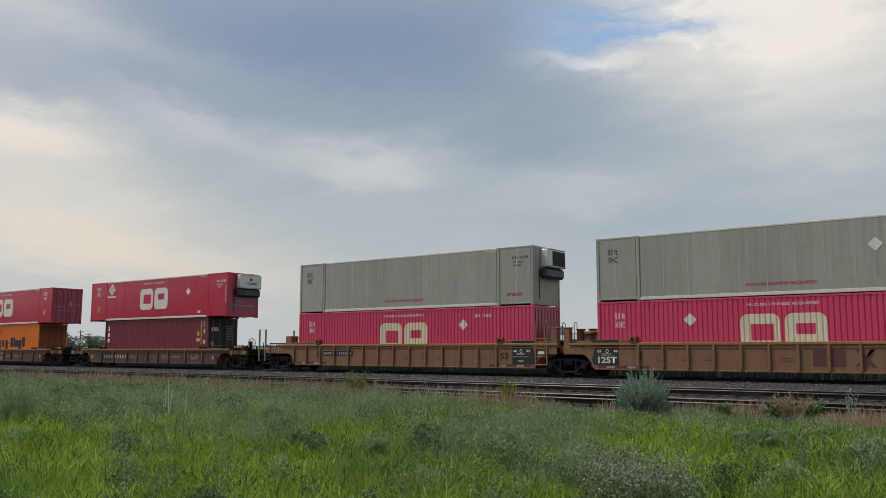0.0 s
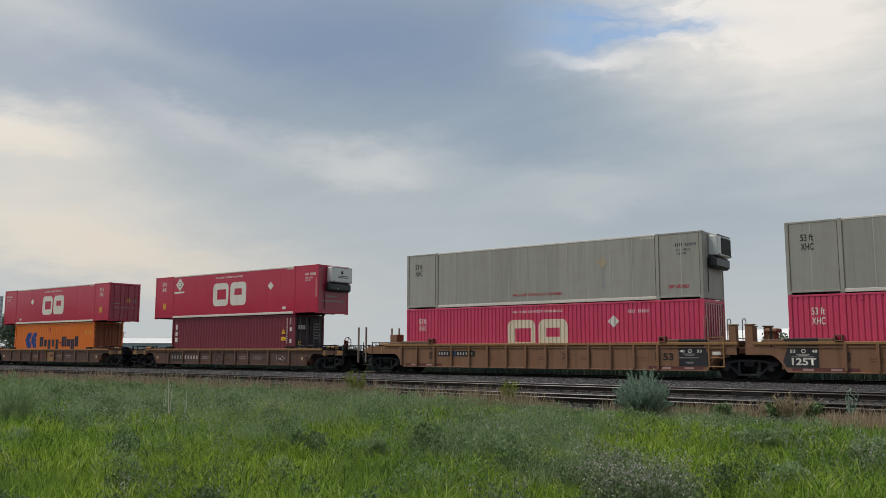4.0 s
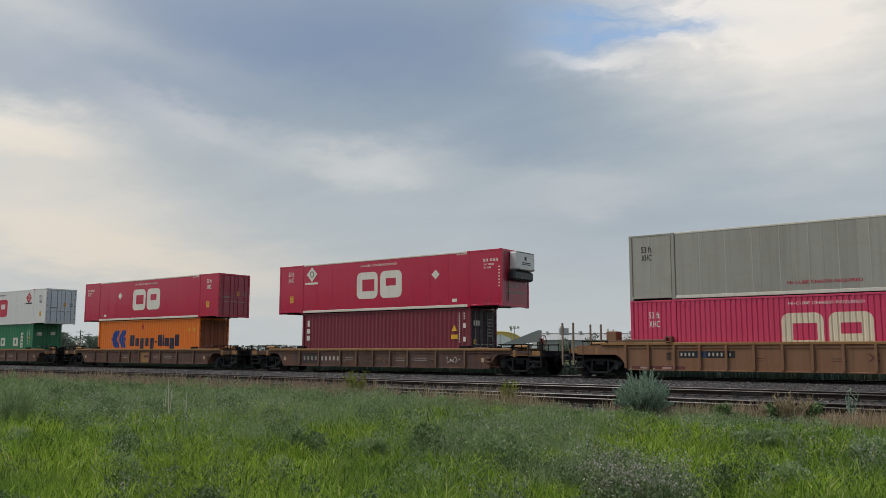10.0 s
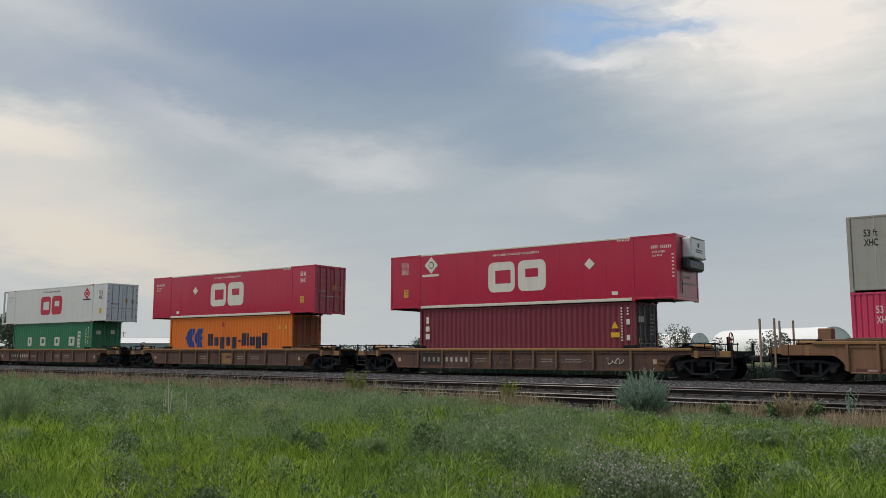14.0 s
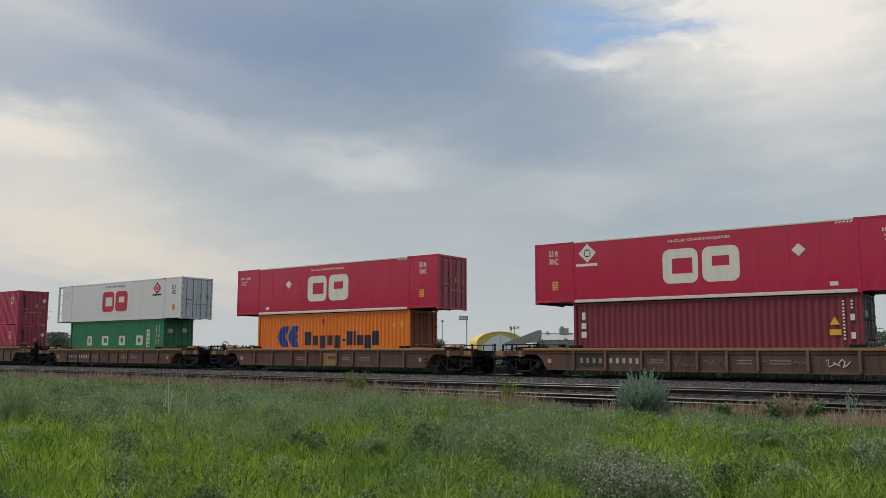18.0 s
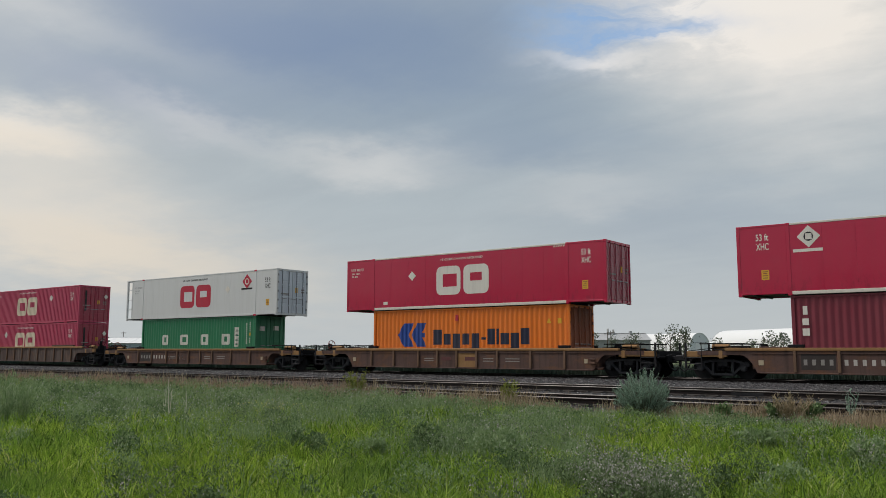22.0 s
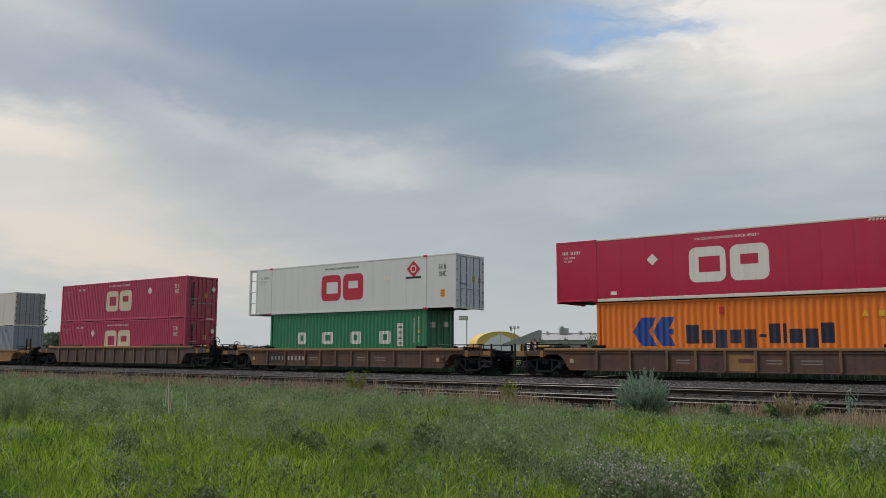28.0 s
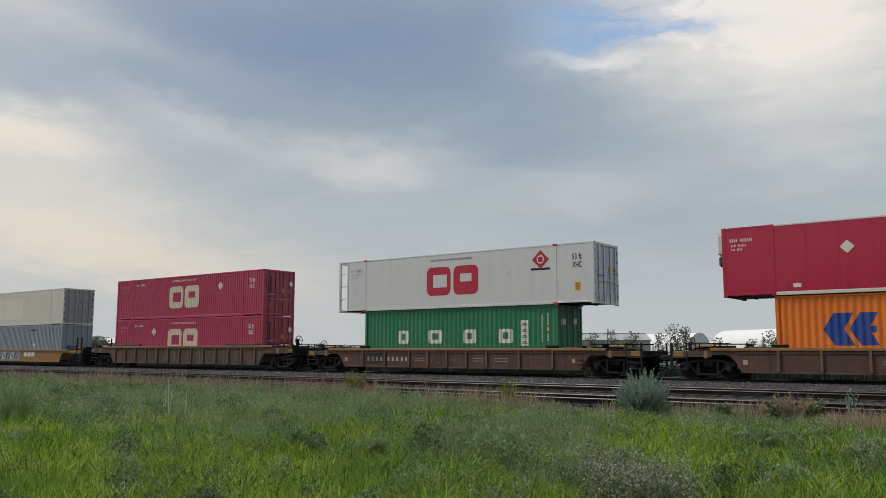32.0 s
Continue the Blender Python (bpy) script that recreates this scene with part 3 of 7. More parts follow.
def block_ring(x0, x1, z0, z1, hx0, hx1, hz0, hz1, r=0.32):
    """A rounded block with an oblong hole."""
    def shape(x):
        lo, hi = z0, z1
        for e in (x0 + r - x, x - (x1 - r)):
            if e > 0:
                d = r - math.sqrt(max(r * r - e * e, 0))
                lo, hi = lo + d, hi - d
        return (lo, min(max(hz0, lo), hi), min(max(hz1, lo), hi), hi), (True, not hx0 < x < hx1, True)
    return shape


def flat_y(half):
    return lambda x: -half + 0.012


def emblem(owner, xl, zb, yf, mat, label):
    """The owner's mark as two plain rounded blocks with oblong holes."""
    for x0, x1, hx0, hx1, hz0, hz1 in ((xl, xl + 1.56, xl + 0.42, xl + 1.32, zb + 0.42, zb + 1.08), (xl + 1.74, xl + 3.30, xl + 2.16, xl + 2.88, zb + 0.66, zb + 1.08)):
        part("emblem", painted(block_ring(x0, x1, zb, zb + 1.49, hx0, hx1, hz0, hz1), x0, x1, yf), mat, owner, label)


def diamond(owner, x, z, r, yf, mat, label="placard"):
    part("placard", painted(lambda u: ((z - r + abs(u - x), z + r - abs(u - x)), (True,)), x - r, x + r, yf, 0.012, 0.04), mat, owner, label)


def bars(owner, x, z, rows, yf, mat, name="lettering_bar"):
    """Writing too small to read: rows of (width, height, drop) as plain bars, centred on x."""
    for w, h, dz in rows:
        part(name, painted(band(z - dz - h / 2, z - dz + h / 2), x - w / 2, x + w / 2, yf, 0.004, 0.5), mat, owner)


def code(owner, x0, z, n, high, yf, mat, gap=()):
    """A row of n small upright bars, one for each character; none where gap names the place."""
    g = Geo()
    w = high * 0.62
    for k in range(n):
        if k not in gap:
            c = painted(band(z - high / 2, z + high / 2), x0 + k * w, x0 + k * w + w * 0.46, yf, 0.004, 0.5)
            g.add(c.v, c.f)
    tagged(part("lettering_bar", g, mat, owner), kind="stuff")


def words(owner, text, x, z, width, height, y, mat, bold=0.012):
    tagged(part("lettering", text_mesh(text, height, width, x, z, y, mat, bold=bold), None, owner), kind="stuff")


def container(label, length, width, high, wall, frame_mat, wall_mat, end_mat, rail_mat=None, right="door", left="plain", posts=True, corrugated=True, open_left=False, group="", pitch=1.25):
    """A freight box: posts, rails, castings, side sheets, roof, floor and two ends. x from its rear end, y across, z from its bottom."""
    box = thing("freight_container", label, "container", group=group)
    h = width / 2
    rail_mat = rail_mat or frame_mat
    yf = flat_y(h) if not corrugated else Corrugation(h, 0.213, 0.030, 0.56, 0.13) if posts else Corrugation(h)
    L = length
    px = [2.02, L - 2.02] if posts else []
    # corner and stacking posts
    for s in (-1, 1):
        for x in (0.0, L - 0.14):
            part("corner_post", Geo().box(x, x + 0.14, *sorted((s * h, s * (h - 0.12))), 0.10, high - 0.10, 0.012), frame_mat, box)
        for x in px:
            part("stacking_post", Geo().box(x - 0.075, x + 0.075, *sorted((s * (h + 0.004), s * (h - 0.10))), 0.10, high - 0.08, 0.012), frame_mat, box)
        # rails
        stops = [0.14, *[e for x in px for e in (x - 0.075, x + 0.075)], L - 0.14]
        for i in range(0, len(stops), 2):
            mid = posts and i == 2
            a, b = stops[i], stops[i + 1]
            part("top_rail", Geo().box(a, b, *sorted((s * (h - 0.002), s * (h - 0.07))), high - 0.09, high - 0.01, 0.01), rail_mat if mid else frame_mat, box)
            part("bottom_rail", Geo().box(a, b, *sorted((s * (h - 0.002), s * (h - 0.07))), 0.03 if mid or not posts else 0.07, 0.17 if mid or not posts else 0.15, 0.012), rail_mat if mid else frame_mat, box)
            if corrugated:
                part("side_sheet", sheet(a, b, 0.15, high - 0.085, yf, 1 if s < 0 else -1), wall_mat, box)
            elif not (open_left and i == 0):
                n = max(1, round((b - a) / pitch))
                w = (b - a) / n
                for k in range(n):
                    part("side_panel", Geo().box(a + k * w + 0.0012, a + (k + 1) * w - 0.0012, *sorted((s * (h - 0.012), s * (h - 0.05))), 0.15, high - 0.085, 0.002), wall_mat, box)
            else:
                part("side_panel", Geo().box(a + 0.62, b - 0.004, *sorted((s * (h - 0.012), s * (h - 0.05))), 0.15, high - 0.085, 0.006), wall_mat, box)
                part("frame_bar", Geo().box(a + 0.50, a + 0.60, *sorted((s * (h - 0.01), s * (h - 0.09))), 0.10, high - 0.1, 0.01), frame_mat, box)
                for z in (0.75, 1.45, 2.15):
                    part("frame_bar", Geo().box(a, a + 0.52, *sorted((s * (h - 0.02), s * (h - 0.08))), z, z + 0.06, 0.01), frame_mat, box)
        for x in [0.0, L - 0.17] + [p - 0.085 for p in px]:
            for z in (0.0, high - 0.118):
                part("corner_casting", Geo().box(x, x + 0.17, *sorted((s * (h + 0.006), s * (h - 0.16))), z, z + 0.118, 0.014), frame_mat, box)
    # roof and floor
    roof = Geo()
    x0 = 0.72 if open_left else 0.05
    n = int((L - 0.1) / 0.40)
    v = [(x0 + (L - x0 - 0.05) * i / n, y, high - (0.035 if i % 2 else 0.012)) for y in (-h + 0.06, h - 0.06) for i in range(n + 1)]
    roof.add(v, [(i, i + 1, n + 2 + i, n + 1 + i) for i in range(n)])
    roof.box(x0, L - 0.05, -h + 0.06, h - 0.06, high - 0.075, high - 0.04)
    part("roof", roof, frame_mat, box)
    floor = Geo().box(0.72 if open_left else 0.05, L - 0.05, -h + 0.06, h - 0.06, 0.10, 0.20)
    part("floor", floor, MARK_BLACK, box, "dark underside")
    for i in range(int(L / 1.2)):
        part("cross_member", Geo().box(0.6 + i * 1.2, 0.68 + i * 1.2, -h + 0.06, h - 0.06, 0.035, 0.10), MARK_BLACK, box)
    for end, kind in ((0, left), (1, right)):
        ends(box, L, h, high, end, kind, frame_mat, end_mat, 0.62 if open_left and not end else 0.0)
    return box, yf, h


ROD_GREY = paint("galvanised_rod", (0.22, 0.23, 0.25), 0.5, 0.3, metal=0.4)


def ends(box, L, h, high, end, kind, frame_mat, mat, inset):
    X = L if end else 0.0
    d = -1 if end else 1                      # into the box

    def bx(a, b, y0, y1, z0, z1, c=0.01):
        return Geo().box(*sorted((X + d * a, X + d * b)), y0, y1, z0, z1, c)
    part("end_header", bx(0.0, 0.10, -h + 0.12, h - 0.12, high - 0.14, high - 0.01), frame_mat, box)
    part("end_sill", bx(0.0, 0.10, -h + 0.12, h - 0.12, 0.02, 0.16), frame_mat, box)
    if kind == "door":
        for s in (-1, 1):
            y0, y1 = sorted((s * 0.012, s * (h - 0.125)))
            door = part("door", bx(0.035, 0.085, y0, y1, 0.165, high - 0.145, 0.012), mat, box)
            for k in range(5):
                z = 0.30 + k * (high - 0.6) / 5
                part("door_panel", bx(0.018, 0.034, y0 + 0.10, y1 - 0.10, z + 0.03, z + (high - 0.6) / 5 - 0.03, 0.012), mat, door)
            for f in (0.26, 0.72):
                y = y0 + (y1 - y0) * f
                part("lock_rod", Geo().rod((X - d * 0.012, y, 0.06), (X - d * 0.012, y, high - 0.06), 0.022, 8), ROD_GREY if mat in (WHITE_SKYLIT, BEIGE, SLATE, DUCT, MAROON_SHADED) else mat, door)
                for z in (0.10, 0.62, 1.15, 1.9, high - 0.12):
                    part("rod_bracket", bx(-0.035, 0.034, y - 0.05, y + 0.05, z - 0.035, z + 0.035, 0.006), mat, door)
                part("handle", bx(-0.05, -0.02, min(y, y - s * 0.34), max(y, y - s * 0.34), 1.02, 1.06, 0.008), DUCT, door)
            if s > 0 and mat in (WHITE_SKYLIT, RED_END_SHADED):
                part("yellow_label", bx(-0.006, 0.018, 0.22, 0.40, 1.45, 1.75, 0.002), MARK_YELLOW, door)
                part("lettering_bar", bx(-0.006, 0.018, 0.72, 0.98, 1.60, 1.68, 0.002), MARK_DULL, door)
                part("lettering_bar", bx(-0.006, 0.018, 0.72, 0.98, 1.45, 1.53, 0.002), MARK_DULL, door)
            if s < 0 and mat in (WHITE_SKYLIT, RED_END_SHADED):
                part("lettering_bar", bx(-0.006, 0.018, -0.95, -0.35, 1.30, 1.37, 0.002), MARK_DULL, door)
            for z in (0.42, 0.95, 1.5, 2.05, 2.5):
                yy = s * (h - 0.10)
                part("hinge", bx(-0.018, 0.05, yy - 0.05, yy + 0.05, z - 0.06, z + 0.06, 0.01), MARK_BLACK if mat in (BEIGE, DUCT) else DUCT if mat is WHITE_SKYLIT else mat, door)
    elif kind == "sheet":
        part("end_sheet", bx(0.03, 0.06, -h + 0.12, h - 0.12, 0.16, high - 0.14, 0.0), mat, box)
        for k in range(8):
            y = -h + 0.25 + k * (2 * h - 0.5) / 7
            part("end_rib", bx(0.0, 0.032, y - 0.06, y + 0.06, 0.2, high - 0.18, 0.014), mat, box)
    else:
        part("end_wall", bx(0.02 + inset, 0.07 + inset, -h + 0.12, h - 0.12, 0.16, high - 0.14, 0.006), mat, box)
    if kind in ("cooler", "cooler_plain"):
        unit = part("cooling_unit", bx(-0.42, 0.02, -h + 0.72, h - 0.10, high - 1.02, high - 0.13, 0.05), WHITE, box, "white cooling unit casing")
        part("unit_lid", bx(-0.43, -0.02, -h + 0.76, h - 0.14, high - 0.128, high - 0.10, 0.01), WHITE, unit)
        if kind == "cooler":
            part("intake_grille", bx(-0.436, -0.40, -0.15, h - 0.20, high - 0.94, high - 0.22, 0.01), GRILLE, unit)
            for k in range(4):
                part("grille_slat", bx(-0.45, -0.437, -0.13, h - 0.22, high - 0.86 + k * 0.16, high - 0.845 + k * 0.16, 0.004), GRILLE, unit)
        else:
            part("unit_badge", bx(-0.436, -0.42, 0.20, 0.36, high - 0.52, high - 0.34, 0.004), MARK_BLACK, unit)
            for k in range(2):
                part("lettering_bar", bx(-0.432, -0.421, -0.05, 0.75, high - 0.66 - k * 0.09, high - 0.62 - k * 0.09, 0.002), MARK_NAVY, unit)
        for y0 in (-h + 0.85, h - 0.25):
            part("unit_hinge", bx(-0.45, -0.40, y0, y0 + 0.08, high - 1.0, high - 0.93, 0.008), DUCT, unit)
        tank = part("engine_cover", bx(-0.36, 0.02, -h + 0.60, h - 0.10, high - 1.56, high - 1.05, 0.10), DARK_PLASTIC, box, "black engine cover")
        part("cover_latch", bx(-0.375, -0.355, -0.05, 0.05, high - 1.45, high - 1.38, 0.004), DUCT, tank)
        part("fuel_pipe", Geo().rod((X + 0.02 * -d, -h + 0.55, 0.3), (X + 0.02 * -d, -h + 0.55, high - 1.1), 0.02, 6), MARK_BLACK, box)


def smooth53(col, label, mark, script, right, left="plain", rail=CREAM, end=None, flip=False, open_left=False, frame_mat=None, temp=True, red_line=False, group="long upper containers"):
    """A 16.2 m box with flush panels, its marks and writing."""
    box, yf, h = container(label, 16.154, 2.591, 2.896, "flat", frame_mat or col, col, end or col, rail, right, left, True, False, open_left, group)
    y = -h - 0.001 + 0.006
    xm = (lambda x: 16.154 - x) if flip else (lambda x: x)
    if mark:
        emblem(box, 6.41, 0.70, yf, mark, "painted owner's mark of two rounded blocks")
    if script:
        if red_line:
            words(box, "HI-CUBE CHASSIS REQUIRED", 8.05, 0.48, 2.72, 0.15, y, script)
        else:
            words(box, "HI-CUBE CHASSIS REQUIRED", 8.02, 2.54, 2.66, 0.13, y, script)
    return box, yf, h, y, xm


def length_mark(box, x, z, y, mat, k=1.0):
    words(box, "53 ft", x, z + 0.19 * k, 0.50 * k, 0.28 * k, y, mat)
    words(box, "XHC", x, z - 0.19 * k, 0.50 * k, 0.28 * k, y, mat)


def number_bars(box, x, z, yf, mat):
    code(box, x - 0.40, z, 11, 0.14, yf, mat, (4,))
    code(box, x - 0.34, z - 0.22, 11, 0.09, yf, mat, (4,))
    code(box, x - 0.34, z - 0.38, 8, 0.09, yf, mat, (3,))


def yellow_notice(box, x, z, yf):
    """A yellow label with rows of small print."""
    bars(box, x, z, ((0.30, 0.40, 0.0),), yf, MARK_YELLOW, "yellow_label")
    for dz, w in ((0.13, 0.22), (0.06, 0.16), (-0.03, 0.22), (-0.12, 0.18)):
        part("lettering_bar", painted(band(z + dz - 0.018, z + dz + 0.018), x - w / 2, x + w / 2, yf, 0.008, 0.5), ORANGE_SHADED, box)


def hazard_marks(box, yf, length, high):
    """Slanted stripes by the top of a stacking post."""
    for k in range(5):
        x = length - 2.75 + k * 0.13
        part("hazard_stripe", painted(lambda u: ((high - 0.20 + (u - x) * 0.6, high - 0.13 + (u - x) * 0.6), (True,)), x, x + 0.09, yf, 0.003, 0.5), CREAM, box)


SEAM = paint("pale_seam_paint", (0.43, 0.43, 0.39), 0.5, 0.3, spec=0.3)
RUST_SEAM = paint("grimy_edge_paint", (0.16, 0.13, 0.10), 0.7, 0.5, spec=0.2)


def grey_upper(x, placard):
    box, yf, h, y, _ = smooth53(GREY, "weathered grey refrigerated container stacked on a red one", None, MARK_RED, "cooler", red_line=True)
    length_mark(box, 0.82, 2.05, y, MARK_BLACK, 0.96)
    number_bars(box, 15.36, 2.34, yf, MARK_NAVY)
    words(box, "DRY USE ONLY", 15.10, 0.55, 0.90, 0.16, y, MARK_RED, 0.03)
    diamond(box, 11.5, 1.80, 0.27, yf, placard)
    for k, w in ((0, 0.05), (1, 0.03)):
        part("placard_rod", painted(band(0.55, 1.55), 11.5 + k * 0.06, 11.5 + k * 0.06 + w, yf, 0.003, 0.5), DUCT, box)
    hazard_marks(box, yf, 16.154, 2.896)
    for k in range(1, 11):
        part("seam_strip", Geo().box(2.1 + k * 1.086 - 0.02, 2.1 + k * 1.086 + 0.02, -h + 0.006, -h + 0.011, 0.16, 2.80, 0.002), SEAM, box)
    for xx in (0.95, 15.2):
        part("seam_strip", Geo().box(xx - 0.02, xx + 0.02, -h + 0.006, -h + 0.011, 0.16, 2.80, 0.002), SEAM, box)
    for xx in (1.93, 2.11, 14.04, 14.22, 0.145, 16.01):
        part("seam_strip", Geo().box(xx - 0.012, xx + 0.012, -h - 0.002, -h + 0.011, 0.16, 2.80, 0.002), RUST_SEAM, box)
    ROLLING.append((box, x, 3.345))


def red_smooth(x, right, left, own_side):
    end = RED_END_SHADED
    lab = "crimson refrigerated container with a pale emblem" if right == "cooler_plain" else "crimson container with a pale emblem and closed rear doors"
    box, yf, h, y, xm = smooth53(RED, lab, MARK_WHITE, MARK_WHITE, right, left, end=end)
    f = own_side
    length_mark(box, f(1.03), 2.20, y, MARK_WHITE)
    diamond(box, f(11.7) + 0.32, 1.80, 0.26, yf, MARK_WHITE)
    number_bars(box, f(15.42), 2.35, yf, MARK_WHITE)
    yellow_notice(box, f(1.1), 0.86, yf)
    bars(box, f(13.25), 0.40, ((0.30, 0.16, 0.0),), yf, MARK_WHITE, "white_label")
    if right == "cooler_plain":
        for z0, y0, y1 in ((1.0, -0.6, 0.3), (0.72, -0.9, 0.9)):
            part("lettering_bar", Geo().box(16.136, 16.141, y0, y1, z0, z0 + 0.09, 0.001), MARK_DULL, box)
        diamond(box, 2.80, 2.30, 0.44, yf, MARK_WHITE, "large white placard with a plain ring")
        part("placard_ring", painted(block_ring(2.62, 2.98, 2.12, 2.48, 2.68, 2.92, 2.18, 2.42, 0.17), 2.62, 2.98, yf, 0.016, 0.03), MARK_BLACK, box)
        bars(box, 2.75, 1.76, ((1.10, 0.12, 0.0),), yf, MARK_WHITE)
        for k in range(7):
            part("hazard_stripe", Geo().box(15.95, 16.05, -1.2965, -1.2925, 1.0 + k * 0.16, 1.06 + k * 0.16), CREAM, box)
    hazard_marks(box, yf, 16.154, 2.896)
    ROLLING.append((box, x, 3.325))


def white_upper(x):
    box, yf, h, y, xm = smooth53(WHITE, "white refrigerated container with a red emblem, stacked on a green one", MARK_RED, MARK_BLACK, "door", "plain", rail=WHITE, end=WHITE_SKYLIT, open_left=True)
    length_mark(box, 15.28, 2.03, y, MARK_BLACK)
    diamond(box, 11.43, 1.78, 0.24, yf, CREAM)
    diamond(box, 13.33, 2.20, 0.46, yf, MARK_RED, "large red placard with a plain ring")
    part("placard_ring", painted(block_ring(13.13, 13.53, 2.0, 2.4, 13.2, 13.46, 2.07, 2.33, 0.19), 13.13, 13.53, yf, 0.016, 0.03), MARK_WHITE, box)
    bars(box, 13.32, 1.74, ((1.06, 0.11, 0.0),), yf, MARK_BLACK)
    yellow_notice(box, 15.30, 0.82, yf)
    number_bars(box, 1.35, 2.30, yf, DUCT)
    hazard_marks(box, yf, 16.154, 2.896)
    for xx in (2.02, 14.13):
        for z in (0.06, 2.84):
            part("red_casting_patch", Geo().box(xx - 0.12, xx + 0.12, -1.305, -1.298, z - 0.05, z + 0.05, 0.002), MARK_RED, box)
    ROLLING.append((box, x, 3.305))


# the white of the end wall, tinted with the blue sky light on it
WHITE_SKYLIT = paint("skylit_white_paint", (0.60, 0.65, 0.70), 0.45, 0.12, dirt_col=(0.3, 0.3, 0.3))


def red_folded(x, z, label, placard=12.0, own_side=False, upper=False, worn=RED_FADED, right="sheet"):
    box, yf, h = container(label, 16.154, 2.591, 2.896, "folded", worn, worn, RED_END_SHADED, None, right, "sheet", True, True, False, "long corrugated containers")
    y = -h + 0.008
    f = (lambda u: 16.154 - u) if own_side else (lambda u: u)
    emblem(box, 6.38, 0.70, yf, EMBLEM_CREAM, "painted owner's mark of two rounded blocks")
    words(box, "HI-CUBE CHASSIS REQUIRED", 8.05, 2.56, 2.75, 0.13, y, MARK_WHITE)
    length_mark(box, f(1.10), 2.05, y, MARK_WHITE)
    diamond(box, f(placard), 2.02, 0.28, yf, MARK_WHITE)
    code(box, f(13.2) - 0.5, 2.45, 11, 0.15, yf, MARK_WHITE, (4,))
    if own_side:
        number_bars(box, 0.95, 2.35, yf, MARK_FADED)
    for xx in (2.35, 2.6):
        part("vent", Geo().box(xx, xx + 0.11, -h - 0.004, -h + 0.03, 2.62, 2.76, 0.01), worn, box)
    if right == "door":
        part("soot_streak", Geo().box(16.140, 16.144, -0.85, -0.66, 0.9, 2.5, 0.002), MARK_BLACK, box)
        part("placard", Geo().prism([(0.72, 2.05), (0.90, 2.25), (1.08, 2.05), (0.90, 1.85)], 16.205, 16.211, "x"), MARK_WHITE, box)
    ROLLING.append((box, x, z))


def maroon_lower(x):
    box, yf, h = container("dark maroon corrugated container resting in a well car", 12.192, 2.438, 2.896, "folded", MAROON, MAROON, MAROON_SHADED, None, "door", "sheet", False, True, False, "forty-foot containers")
    y = -h + 0.008
    # upright trade word as three plain bars
    for k, (w, hh) in enumerate(((0.17, 0.34), (0.24, 0.26), (0.26, 0.28))):
        part("brand_bar", Geo().box(0.52 - w / 2, 0.52 + w / 2, -h - 0.001, -h + 0.012, 2.13 - k * 0.41, 2.13 - k * 0.41 + hh, 0.002), MARK_WHITE, box)
    part("warning_sign", Geo().prism([(11.0, 1.72), (11.36, 1.72), (11.18, 2.04)], -h - 0.001, -h + 0.01), MARK_YELLOW, box)
    part("yellow_label", Geo().box(10.98, 11.4, -h - 0.001, -h + 0.01, 1.32, 1.54), MARK_YELLOW, box)
    for xx, n in ((11.47, 12), (11.77, 3)):
        for k in range(n):
            part("lettering_bar", Geo().box(xx, xx + 0.08, -h - 0.001, -h + 0.01, 2.58 - k * 0.13, 2.65 - k * 0.13, 0.002), MARK_WHITE, box)
    for zz in (2.0, 1.3):
        part("white_label", Geo().box(11.74, 11.9, -h - 0.001, -h + 0.01, zz - 0.12, zz + 0.12, 0.002), MARK_WHITE, box)
    for k in range(3):
        part("brand_bar", Geo().box(12.2, 12.205, -0.95 + k * 0.2, -0.80 + k * 0.2, 2.0, 2.26, 0.002), MARK_WHITE, box)
    for k in range(6):
        part("lettering_bar", Geo().box(12.2, 12.205, 0.35, 0.85 - 0.1 * (k % 2), 2.3 - k * 0.17, 2.37 - k * 0.17, 0.002), MARK_DULL, box)
    part("yellow_label", Geo().box(12.2, 12.205, -0.95, -0.72, 1.05, 1.3, 0.002), MARK_YELLOW, box)
    ROLLING.append((box, x, 0.43))


